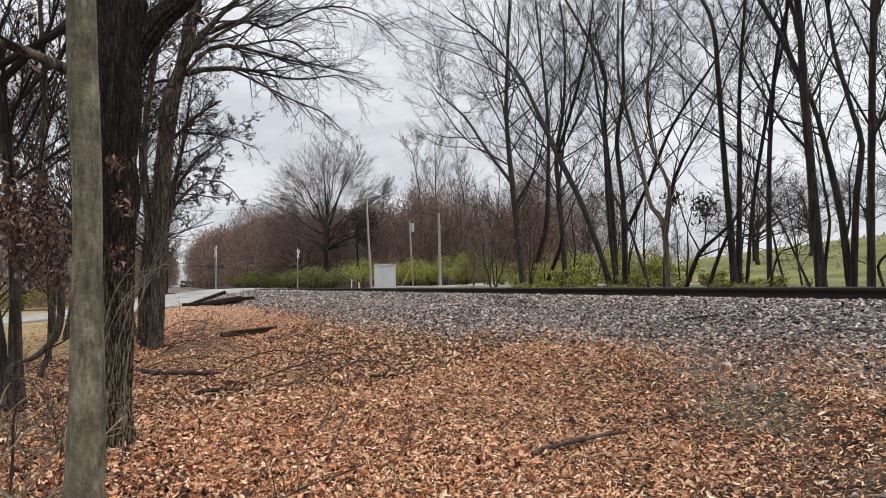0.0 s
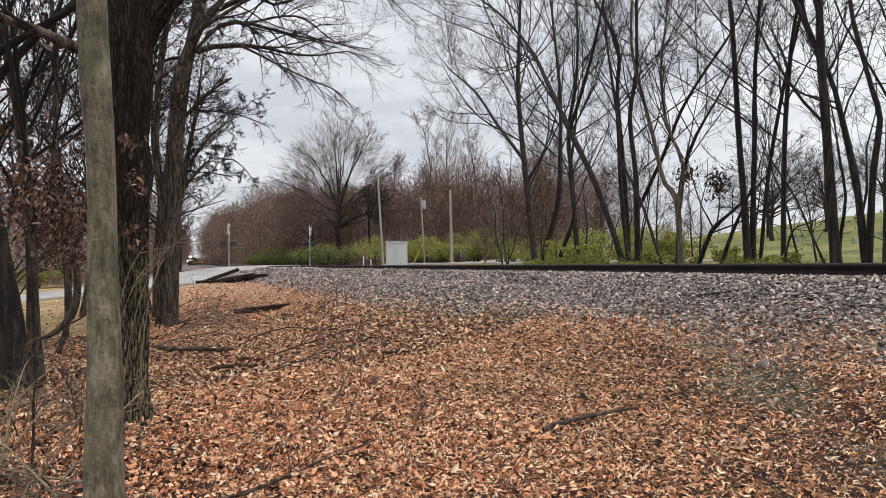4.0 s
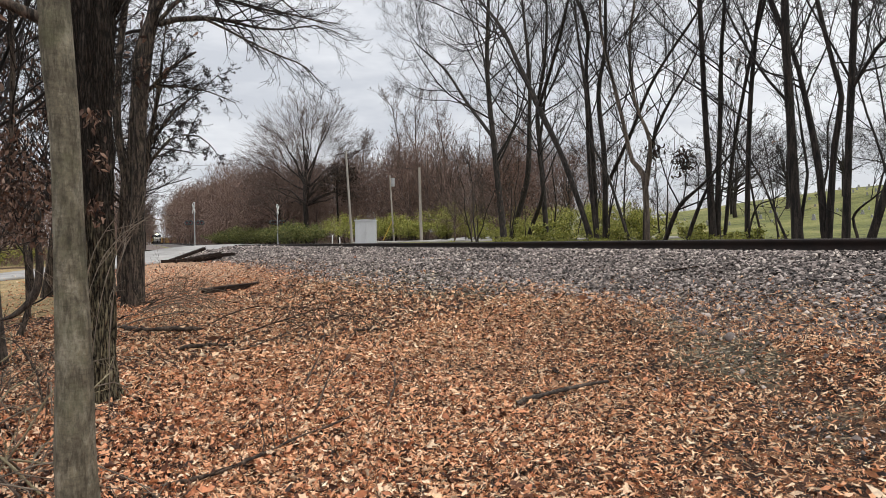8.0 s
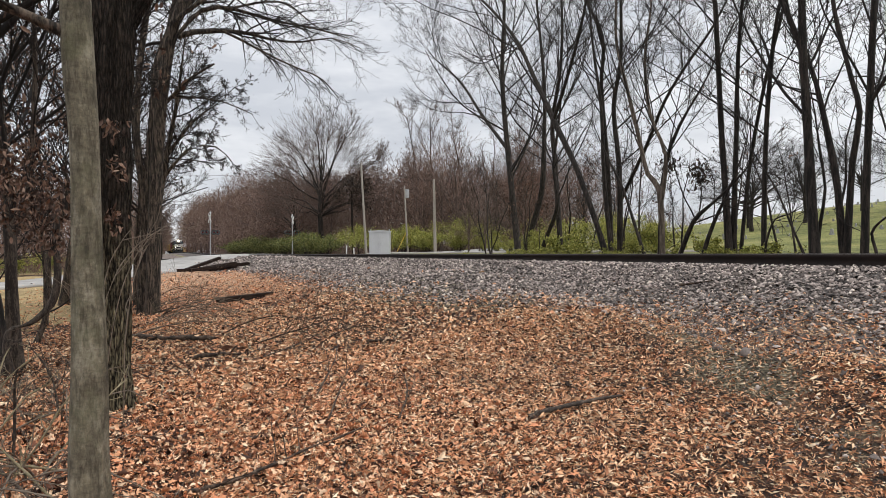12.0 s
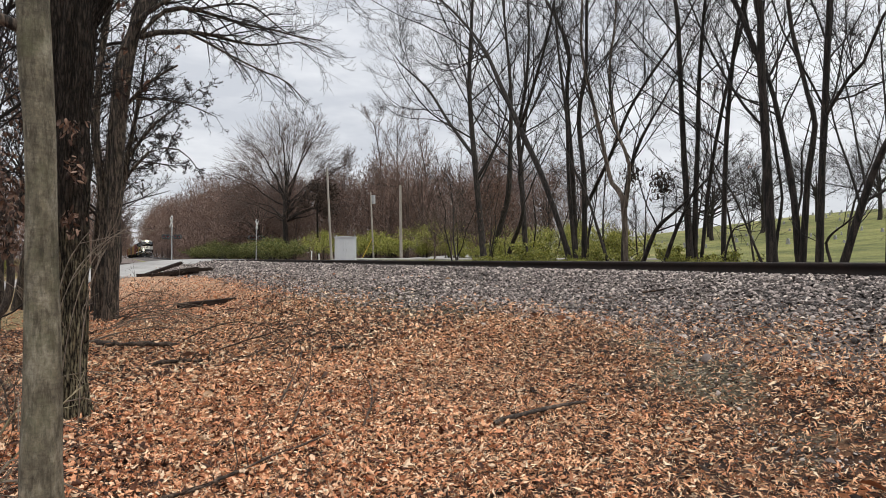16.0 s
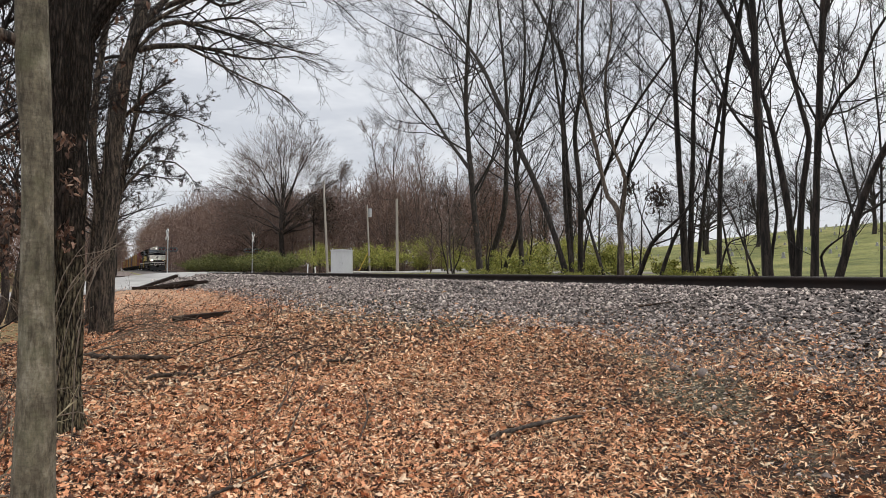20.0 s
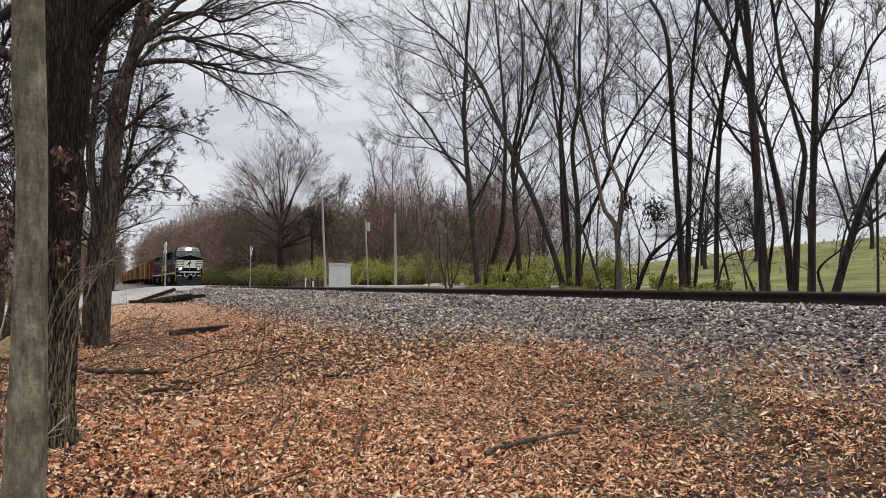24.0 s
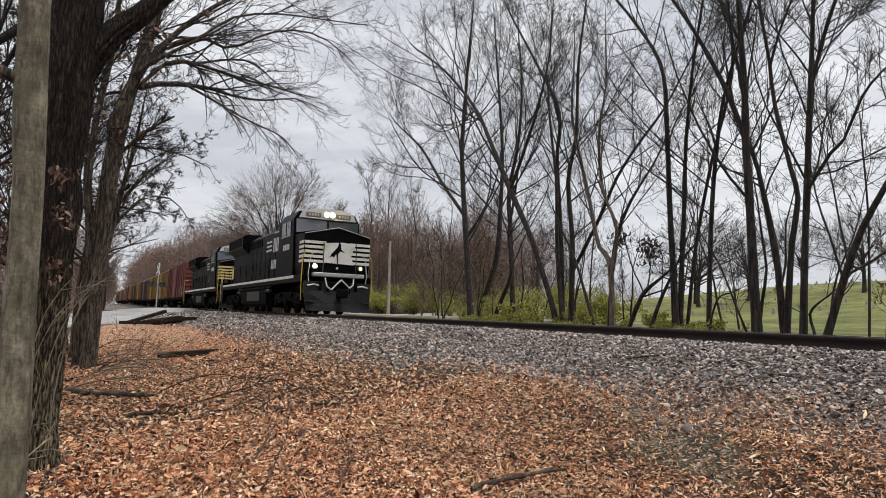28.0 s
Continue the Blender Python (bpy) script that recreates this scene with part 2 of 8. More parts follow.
M_LEAF_TAN = island("fallen_leaf_tan", [(0.0, (0.018, 0.009, 0.005)), (0.24, (0.13, 0.05, 0.023)), (0.40, (0.69, 0.29, 0.138)), (0.70, (0.98, 0.57, 0.315)), (1.0, (0.99, 0.83, 0.59))], 0.7, 55.0)
M_LEAF_HANG = island("withered_leaf", [(0.0, (0.035, 0.018, 0.012)), (0.5, (0.13, 0.068, 0.044)), (0.85, (0.26, 0.15, 0.10)), (1.0, (0.44, 0.31, 0.23))], 0.75, 50.0)
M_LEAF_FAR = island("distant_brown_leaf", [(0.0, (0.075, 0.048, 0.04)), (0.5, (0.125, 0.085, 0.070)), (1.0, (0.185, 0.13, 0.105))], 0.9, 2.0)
M_LEAF_RED = island("russet_leaf", [(0.0, (0.09, 0.045, 0.036)), (0.5, (0.145, 0.075, 0.055)), (1.0, (0.20, 0.115, 0.08))], 0.9, 2.0)
M_SHRUB = island("honeysuckle_leaf", [(0.0, (0.14, 0.155, 0.025)), (0.4, (0.29, 0.31, 0.048)), (0.75, (0.43, 0.42, 0.08)), (1.0, (0.56, 0.49, 0.14))], 0.6, 10.0)
M_SHRUB_DARK = island("honeysuckle_leaf_dark", [(0.0, (0.05, 0.065, 0.014)), (0.4, (0.125, 0.15, 0.03)), (0.75, (0.22, 0.235, 0.05)), (1.0, (0.36, 0.32, 0.10))], 0.6, 10.0)
M_STONE = island("ballast_stone", [(0.0, (0.025, 0.020, 0.018)), (0.3, (0.12, 0.098, 0.089)), (0.7, (0.33, 0.275, 0.25)), (0.9, (0.54, 0.46, 0.415)), (1.0, (0.74, 0.65, 0.57))], 0.85, 40.0)
M_RAIL = surface("rusted_rail", (0.006, 0.004, 0.0035), (0.03, 0.017, 0.013), 3.0, 60.0, 0.75, 0.3, 0.003, 0.2)
M_RAILTOP = surface("worn_rail_head", (0.22, 0.20, 0.19), (0.4, 0.38, 0.36), 3.0, 60.0, 0.35, 0.1, 0.001, 0.9)
M_TIE = surface("creosoted_tie", (0.009, 0.006, 0.005), (0.05, 0.036, 0.03), 5.0, 50.0, 0.9, 0.7, 0.01, 0.0, (1, 6, 6))
M_TIE.node_tree.nodes["Principled BSDF"].inputs["Specular IOR Level"].default_value = 0.1
M_ROAD = surface("worn_pale_asphalt", (0.30, 0.29, 0.28), (0.46, 0.45, 0.43), 0.6, 40.0, 0.9, 0.4, 0.005, 0.0, None, (0.24, 0.23, 0.22))
M_DRIVE = surface("pale_gravel", (0.34, 0.31, 0.28), (0.55, 0.52, 0.48), 0.8, 25.0, 0.95, 0.5, 0.01)
M_POLE = surface("weathered_pole_wood", (0.26, 0.23, 0.20), (0.46, 0.42, 0.37), 4.0, 50.0, 0.9, 0.5, 0.006, 0.0, (1, 1, 0.06))
M_GALV = surface("galvanised_steel", (0.36, 0.37, 0.38), (0.56, 0.57, 0.58), 3.0, 40.0, 0.5, 0.1, 0.002, 0.6)
M_CABINET = surface("aluminium_cabinet_paint", (0.56, 0.57, 0.60), (0.68, 0.69, 0.72), 1.2, 25.0, 0.5, 0.1, 0.002, 0.2, (1, 1, 0.3))
M_WHITE = surface("white_paint", (0.62, 0.62, 0.60), (0.82, 0.82, 0.80), 3.0, 30.0, 0.5, 0.15, 0.002)
M_BLACKMETAL = surface("dull_black_metal", (0.010, 0.010, 0.011), (0.035, 0.034, 0.034), 4.0, 50.0, 0.6, 0.2, 0.003)
M_YELLOW = surface("yellow_safety_paint", (0.52, 0.34, 0.03), (0.72, 0.5, 0.06), 4.0, 40.0, 0.5, 0.1, 0.002)
M_LOCO = surface("locomotive_black_paint", (0.0015, 0.0015, 0.002), (0.005, 0.005, 0.006), 1.5, 30.0, 0.45, 0.02, 0.001)
M_LOCO.node_tree.nodes["Principled BSDF"].inputs["IOR"].default_value = 1.12
M_LOCO_DUST = surface("dusty_black_underframe", (0.002, 0.002, 0.002), (0.011, 0.010, 0.009), 2.0, 30.0, 0.8, 0.3, 0.004)
M_LOCO_DUST.node_tree.nodes["Principled BSDF"].inputs["IOR"].default_value = 1.12
M_PLOW = surface("scuffed_plow_paint", (0.0025, 0.0026, 0.003), (0.013, 0.0135, 0.015), 1.8, 25.0, 0.5, 0.2, 0.004)
M_STEELGREY = surface("worn_grey_steel", (0.30, 0.30, 0.31), (0.5, 0.5, 0.5), 3.0, 40.0, 0.45, 0.15, 0.002, 0.5)
M_HOSE = surface("pale_hose", (0.55, 0.52, 0.47), (0.75, 0.72, 0.66), 8.0, 60.0, 0.6, 0.1, 0.002)
M_BRAMBLE = surface("pale_bramble_bark", (0.10, 0.075, 0.055), (0.26, 0.21, 0.16), 6.0, 50.0, 0.85, 0.3)
M_CANE = surface("mossy_cane_bark", (0.16, 0.13, 0.07), (0.36, 0.31, 0.2), 7.0, 50.0, 0.85, 0.3)
M_LAMP = lamp_mat("headlight_glow", (1.0, 0.70, 0.34), 900.0)
M_LAMP_DIM = lamp_mat("dim_amber_light", (1.0, 0.72, 0.42), 2.5)
M_LAMP_DITCH = lamp_mat("ditch_light_glow", (1.0, 0.78, 0.5), 500.0)


def glass(name, tint, rough=0.05):
    m, t, b = nodes_of(name)
    b.inputs["Base Color"].default_value = (*tint, 1)
    b.inputs["Roughness"].default_value = rough
    b.inputs["Specular IOR Level"].default_value = 0.9
    b.inputs["Coat Weight"].default_value = 1.0
    b.inputs["Coat Roughness"].default_value = 0.03
    return m


M_GLASS = glass("dark_cab_glass", (0.05, 0.06, 0.075))
M_GLASS_SIDE = glass("dark_side_glass", (0.004, 0.004, 0.005), 0.15)
M_GLASS_SIDE.node_tree.nodes["Principled BSDF"].inputs["Coat Weight"].default_value = 0.1
M_GLASS_SIDE.node_tree.nodes["Principled BSDF"].inputs["Specular IOR Level"].default_value = 0.4


# ---------------------------------------------------------------- building tools
def part(name, bm, material, parent=None, label="", smooth=False):
    me = bpy.data.meshes.new(name)
    bm.to_mesh(me)
    bm.free()
    me.materials.append(material)
    if smooth:
        me.polygons.foreach_set("use_smooth", [True] * len(me.polygons))
    ob = new(name, me)
    if parent:
        ob.parent = parent
    if label:
        ob["label"] = label
    return ob


def mesh_ob(name, verts, faces, material, parent=None, label="", smooth=False):
    """One mesh from arrays; faces: list of (n, 3) or (n, 4) index arrays."""
    me = bpy.data.meshes.new(name)
    verts = np.asarray(verts, np.float32).reshape(-1, 3)
    me.vertices.add(len(verts))
    me.vertices.foreach_set("co", verts.ravel())
    faces = [np.asarray(f, np.int32) for f in faces if len(f)]
    loops = np.concatenate([f.ravel() for f in faces])
    sizes = np.concatenate([np.full(len(f), f.shape[1], np.int32) for f in faces])
    starts = np.concatenate([[0], np.cumsum(sizes)[:-1]]).astype(np.int32)
    me.loops.add(len(loops))
    me.loops.foreach_set("vertex_index", loops)
    me.polygons.add(len(sizes))
    me.polygons.foreach_set("loop_start", starts)
    me.polygons.foreach_set("loop_total", sizes)
    if smooth:
        me.polygons.foreach_set("use_smooth", np.ones(len(sizes), bool))
    me.update(calc_edges=True)
    me.validate()
    me.materials.append(material)
    ob = new(name, me)
    if parent:
        ob.parent = parent
    if label:
        ob["label"] = label
    return ob


def share(name, src, parent, m):
    """Another object on the same mesh, at the pose m in its parent's space."""
    ob = new(name, src.data)
    ob.parent = parent
    ob.matrix_basis = m
    return ob


def empty(name, m=None):
    ob = new(name)
    ob.empty_display_size = 0.2
    if m is not None:
        ob.matrix_basis = m
    return ob


def box(bm, x0, x1, y0, y1, z0, z1, bevel=0.0):
    r = bmesh.ops.create_cube(bm, size=1.0, matrix=Matrix.Translation(((x0 + x1) / 2, (y0 + y1) / 2, (z0 + z1) / 2)) @ Matrix.Diagonal((x1 - x0, y1 - y0, z1 - z0, 1)))
    if bevel:
        es = list({e for v in r["verts"] for e in v.link_edges})
        bmesh.ops.bevel(bm, geom=es, offset=bevel, segments=2, affect="EDGES", profile=0.5)
    return bm


def bx(*a, bevel=0.0):
    return box(bmesh.new(), *a, bevel=bevel)


def rod(bm, a, b, r0, r1=None, n=8, caps=True):
    a, b = Vector(a), Vector(b)
    d = b - a
    m = Matrix.Translation((a + b) / 2) @ d.to_track_quat("Z", "Y").to_matrix().to_4x4()
    bmesh.ops.create_cone(bm, cap_ends=caps, segments=n, radius1=r0, radius2=r0 if r1 is None else r1, depth=d.length, matrix=m)
    return bm


def pipe(bm, pts, r, n=6):
    """A bent bar through pts."""
    for a, b in zip(pts, pts[1:]):
        rod(bm, a, b, r, r, n)
    return bm


def prism(bm, outline, axis, a, b):
    """An outline of 2D points pushed from a to b along an axis ('x': points are y, z; 'y': x, z; 'z': x, y)."""
    def at(p, s):
        return {"x": (s, p[0], p[1]), "y": (p[0], s, p[1]), "z": (p[0], p[1], s)}[axis]
    v0 = [bm.verts.new(at(p, a)) for p in outline]
    v1 = [bm.verts.new(at(p, b)) for p in outline]
    n = len(outline)
    bm.faces.new(v0[::-1])
    bm.faces.new(v1)
    for i in range(n):
        bm.faces.new((v0[i], v0[(i + 1) % n], v1[(i + 1) % n], v1[i]))
    bmesh.ops.recalc_face_normals(bm, faces=bm.faces[:])
    return bm


def tubes(paths, radii, sides):
    """Many tubes at once. paths (N, K, 3), radii (N, K). Returns verts and quads."""
    n, k, _ = paths.shape
    d = paths[:, -1] - paths[:, 0]
    d /= np.linalg.norm(d, axis=1, keepdims=True) + 1e-9
    ref = np.where(np.abs(d[:, 2:3]) > 0.8, np.array([[1.0, 0, 0]]), np.array([[0, 0, 1.0]]))
    u = np.cross(d, ref)
    u /= np.linalg.norm(u, axis=1, keepdims=True) + 1e-9
    w = np.cross(d, u)
    ang = np.arange(sides) * 2 * np.pi / sides
    ring = u[:, None, :] * np.cos(ang)[None, :, None] + w[:, None, :] * np.sin(ang)[None, :, None]
    v = paths[:, :, None, :] + ring[:, None, :, :] * radii[:, :, None, None]
    idx = np.arange(n * k * sides).reshape(n, k, sides)
    a, b = idx[:, :-1], idx[:, 1:]
    q = np.stack([a, np.roll(a, -1, 2), np.roll(b, -1, 2), b], -1).reshape(-1, 4)
    return v.reshape(-1, 3), q


class Soup:
    """Collects arrays of verts and faces into one mesh."""

    def __init__(self):
        self.v, self.f, self.n = [], [], 0

    def put(self, v, *faces):
        v = np.asarray(v, float).reshape(-1, 3)
        self.v.append(v)
        for f in faces:
            self.f.append(np.asarray(f, np.int64) + self.n)
        self.n += len(v)
        return self

    def ob(self, name, material, parent=None, label="", smooth=False):
        return mesh_ob(name, np.concatenate(self.v), self.f, material, parent, label, smooth)


def smoothstep(a, b, x):
    t = np.clip((np.asarray(x, float) - a) / (b - a), 0, 1)
    return t * t * (3 - 2 * t)


# ---------------------------------------------------------------- the lie of the land
TRACK_X, RAIL_Z = 9.0, 1.42


def track_rise(y):
    return 0.6 * smoothstep(90, 220, y)


def track_x(y):
    y = np.asarray(y, float)
    c = np.clip(y - 380, 0, 110)
    return TRACK_X + 0.00079 * c * c + 2 * 0.00079 * 110 * np.clip(y - 490, 0, None)


def lumps(x, y, s, k):
    """Smooth unevenness without a lattice."""
    return (np.sin(x * s + 1.3 * k) * np.cos(y * s * 0.83 - 0.7 * k) + 0.6 * np.sin(x * s * 2.1 - y * s * 1.7 + k) + 0.4 * np.cos(x * s * 3.7 + y * s * 3.1 - 2 * k)) / 2


def ground_z(x, y):
    x, y = np.asarray(x, float), np.asarray(y, float)
    near = 0.055 * np.clip(x, 0, 6) + 0.010 * np.clip(y, 0, 30) * smoothstep(-1.5, 2, x) * (1 - smoothstep(3, 5, x)) + 0.33 * smoothstep(3.6, 5.2, x)
    near = near + 0.38 * smoothstep(4, 14, y) * smoothstep(2.0, 4.2, x) * (1 - smoothstep(26, 42, y))
    near = near - 0.03 * np.clip(-x, 0, 14) + 0.35 * smoothstep(40, 66, y) * smoothstep(-4, 4, x)
    far = 0.85 + 0.55 * smoothstep(12, 21, x)
    hill = 9.0 * smoothstep(22, 122, x - 0.12 * y) * (1 - smoothstep(70, 150, y)) + 3.0 * smoothstep(18, 120, x) * smoothstep(70, 150, y)
    z = near * (1 - smoothstep(7, 11, x)) + far * smoothstep(7, 11, x) + hill
    z = z + track_rise(y) * smoothstep(-30, 0, x)
    rough = 0.035 * lumps(x, y, 1.1, 1) + 0.02 * lumps(x, y, 3.1, 2)
    return z + rough * (1 - 0.7 * smoothstep(40, 90, np.hypot(x, y)))


def bed_z(x):
    """Cross-section of the ballast bed, relative to the world, before the rise."""
    d = np.abs(np.asarray(x, float) - TRACK_X)
    return np.where(d < 1.75, 1.225, 1.225 - (d - 1.75) * 0.30)


def axis_points(parts):
    out = []
    for a, b, s in parts:
        out.append(np.arange(a, b, s))
    return np.concatenate(out)


# ---------------------------------------------------------------- ground
def road_line(s):
    """Middle of the road from the lawn over the crossing: s from 0 to 1."""
    pts = [(-60, 18, -1.0), (-30, 31, -0.7), (-12, 42.5, -0.35), (-5, 50, -0.05), (0, 57, 0.45), (4.5, 64, 1.02), (7.4, 67, 1.40), (10.6, 67.6, 1.41), (15, 68, 1.25), (22, 67, 1.3), (40, 72, 2.0), (80, 90, 5.0)]
    u = s * (len(pts) - 1)
    i = min(int(u), len(pts) - 2)
    f = u - i
    p = [Vector(pts[max(0, min(len(pts) - 1, i + k))]) for k in (-1, 0, 1, 2)]
    return 0.5 * ((2 * p[1]) + (p[2] - p[0]) * f + (2 * p[0] - 5 * p[1] + 4 * p[2] - p[3]) * f * f + (3 * p[1] - p[0] - 3 * p[2] + p[3]) * f * f * f)


ROAD = [road_line(i / 110) for i in range(111)]
ROAD_NP = np.array(ROAD)


def settled_z(x, y):
    """Ground height, levelled under the road and kept below the ballast."""
    z = ground_z(x, y)
    near = (np.abs(x) < 100) & (y > 0) & (y < 110)
    if near.any():
        xs, ys = x[near], y[near]
        d = np.full(len(xs), 1e9)
        rz = np.zeros(len(xs))
        for p in ROAD_NP:
            dd = np.hypot(xs - p[0], ys - p[1])
            rz = np.where(dd < d, p[2], rz)
            d = np.minimum(d, dd)
        k = 1 - smoothstep(4.2, 9.0, d)
        z[near] = z[near] * (1 - k) + (rz - 0.12) * k
    d = np.abs(x - track_x(y))
    under = d < 3.9
    z[under] = np.minimum(z[under], bed_z(TRACK_X + d[under]) + track_rise(y[under]) - 0.12)
    return z


xs = axis_points([(-3000, -300, 300), (-300, -60, 20), (-60, -14, 3), (-14, -4, 0.8), (-4, 6.6, 0.22), (6.6, 14, 0.6), (14, 40, 2), (40, 160, 8), (160, 400, 40), (400, 3001, 325)])
ys = axis_points([(-3000, -300, 300), (-300, -40, 20), (-40, -4, 3), (-4, 14, 0.25), (14, 34, 0.6), (34, 100, 1.5), (100, 260, 8), (260, 520, 20), (520, 3001, 310)])
GX, GY = np.meshgrid(xs, ys, indexing="xy")
GZ = settled_z(GX.ravel().copy(), GY.ravel().copy())
_i = np.arange(len(xs) * len(ys)).reshape(len(ys), len(xs))
_q = np.stack([_i[:-1, :-1], _i[:-1, 1:], _i[1:, 1:], _i[1:, :-1]], -1).reshape(-1, 4)


def ballast_edge(x, y):
    """Where along x the leaves give way to stones."""
    return 5.83 - 2.05 * smoothstep(3, 15, y) + 0.2 * lumps(x * 0, y, 0.9, 3) + 0.18 * lumps(x, y, 4.0, 4)


def bare_patch(x, y):
    """Blown-clear patches of dark soil near the ballast, 0 to 1."""
    p = smoothstep(0.35, 0.9, lumps(x, y, 1.1, 7)) * smoothstep(3.2, 4.6, x) * (1 - smoothstep(7, 10, y)) * (x < 9)
    q = np.exp(-((x - 4.62 + 0.45 * (4.3 - y)) / 0.5) ** 2 - ((y - 4.3) / 0.95) ** 2)
    r = np.exp(-((x - 3.95) / 0.75) ** 2 - ((y - 2.75) / 0.55) ** 2)
    return np.clip(0.4 * p + 0.85 * q + 0.45 * r, 0, 1)


def ground_material():
    m, t, b = nodes_of("leaf_strewn_soil_and_grass")
    p = position(t)
    g = t.nodes.new("ShaderNodeAttribute")
    g.attribute_name = "grass"
    # litter: cells the size of leaves in many browns over dark soil, darkened to paint the shade between the loose
    # leaves
    vo = t.nodes.new("ShaderNodeTexVoronoi")
    vo.inputs["Scale"].default_value = 13.0
    t.links.new(p, vo.inputs["Vector"])
    sep = t.nodes.new("ShaderNodeSeparateColor")
    t.links.new(vo.outputs["Color"], sep.inputs[0])
    litter = ramp(t, sep.outputs[0], [(0.0, (0.010, 0.005, 0.003)), (0.4, (0.03, 0.013, 0.007)), (0.75, (0.09, 0.04, 0.019)), (1.0, (0.24, 0.12, 0.06))])
    fine = noise_tex(t, p, 22.0, 5.0, 0.7)
    litter = mix_rgb(t, 0.7, litter, ramp(t, fine, [(0.32, (0.25, 0.22, 0.2)), (0.62, (1.1, 1.1, 1.1))]), "MULTIPLY")
    # grass: dull green with straw-coloured patches and mown streaks
    ga = noise_tex(t, p, 0.13, 9.0, 0.8)
    gb = noise_tex(t, p, 9.0, 5.0, 0.7)
    grass = ramp(t, math_node(t, "ADD", math_node(t, "MULTIPLY", ga, 0.6), math_node(t, "MULTIPLY", gb, 0.4)), [(0.40, (0.055, 0.066, 0.016)), (0.5, (0.18, 0.19, 0.048)), (0.57, (0.30, 0.265, 0.10)), (0.64, (0.40, 0.29, 0.15))])
    st = t.nodes.new("ShaderNodeAttribute")
    st.attribute_name = "straw"
    straw = ramp(t, math_node(t, "ADD", math_node(t, "MULTIPLY", ga, 0.4), math_node(t, "MULTIPLY", gb, 0.6)), [(0.40, (0.17, 0.12, 0.055)), (0.5, (0.38, 0.265, 0.13)), (0.6, (0.55, 0.40, 0.21))])
    grass = mix_rgb(t, math_node(t, "MULTIPLY", st.outputs["Fac"], 0.85), grass, straw)
    fac = math_node(t, "ADD", g.outputs["Fac"], math_node(t, "MULTIPLY", math_node(t, "SUBTRACT", noise_tex(t, p, 1.1, 6.0, 0.7), 0.5), 0.9))
    fr = ramp(t, fac, [(0.42, (0, 0, 0)), (0.58, (1, 1, 1))])
    # dark pebbly soil along the foot of the ballast
    so = t.nodes.new("ShaderNodeAttribute")
    so.attribute_name = "soil"
    vs = t.nodes.new("ShaderNodeTexVoronoi")
    vs.inputs["Scale"].default_value = 42.0
    t.links.new(p, vs.inputs["Vector"])
    sp = t.nodes.new("ShaderNodeSeparateColor")
    t.links.new(vs.outputs["Color"], sp.inputs[0])
    soil = ramp(t, sp.outputs[0], [(0.0, (0.024, 0.020, 0.011)), (0.6, (0.085, 0.070, 0.042)), (0.9, (0.20, 0.165, 0.11)), (1.0, (0.38, 0.32, 0.23))])
    sf = math_node(t, "ADD", so.outputs["Fac"], math_node(t, "MULTIPLY", math_node(t, "SUBTRACT", noise_tex(t, p, 5.0, 6.0, 0.7), 0.5), 0.9))
    litter = mix_rgb(t, ramp(t, sf, [(0.4, (0, 0, 0)), (0.6, (1, 1, 1))]), litter, soil)
    # trodden dusty ground with crumbled leaves towards the crossing
    du = t.nodes.new("ShaderNodeAttribute")
    du.attribute_name = "dust"
    dust = ramp(t, noise_tex(t, p, 5.0, 8.0, 0.75), [(0.36, (0.17, 0.09, 0.052)), (0.5, (0.42, 0.25, 0.15)), (0.64, (0.62, 0.42, 0.275))])
    df = math_node(t, "ADD", du.outputs["Fac"], math_node(t, "MULTIPLY", math_node(t, "SUBTRACT", noise_tex(t, p, 2.0, 6.0, 0.7), 0.5), 0.8))
    litter = mix_rgb(t, ramp(t, df, [(0.35, (0, 0, 0)), (0.65, (1, 1, 1))]), litter, dust)
    t.links.new(mix_rgb(t, fr, litter, grass), b.inputs["Base Color"])
    b.inputs["Roughness"].default_value = 0.95
    bump(t, b, math_node(t, "ADD", fine, vo.outputs["Distance"]), 0.8, 0.03)
    return m


M_GROUND = ground_material()
ground = mesh_ob("ground", np.stack([GX.ravel(), GY.ravel(), GZ], -1), [_q], M_GROUND, None, "", True)
tagged(ground, "leaf-strewn soil, lawn and grassy hillside", "ground", "", "structure")
_a = ground.data.attributes.new("grass", "FLOAT", "POINT")
_gx, _gy = GX.ravel(), GY.ravel()
_grass = np.clip(0.9 * smoothstep(-0.8, -2.2, _gx) * smoothstep(13, 20, _gy) * (1 - smoothstep(58, 75, _gy)) + smoothstep(11, 14, _gx) * (0.45 + 0.55 * smoothstep(17, 23, _gx)) * (1 - 0.6 * smoothstep(60, 80, _gy) * (1 - smoothstep(70, 80, _gx))), 0, 1)
_grass = np.where((_gx < 11) & (_gy > 71), 0.62, _grass)
_grass = np.where(np.hypot(_gx, _gy) > 350, 0.6, _grass)
_a.data.foreach_set("value", _grass.astype(np.float32))
_a = ground.data.attributes.new("straw", "FLOAT", "POINT")
_a.data.foreach_set("value", ((_gx < 3) & (_gy < 80)).astype(np.float32))
_a = ground.data.attributes.new("dust", "FLOAT", "POINT")
_a.data.foreach_set("value", (smoothstep(11, 22, _gy) * (1 - smoothstep(60, 64, _gy)) * smoothstep(-1.6, -0.4, _gx) * (_gx < 7)).astype(np.float32))
_soil = smoothstep(-0.75, -0.2, _gx - ballast_edge(_gx, _gy)) * (_gx < 9) + bare_patch(_gx, _gy)
_a = ground.data.attributes.new("soil", "FLOAT", "POINT")
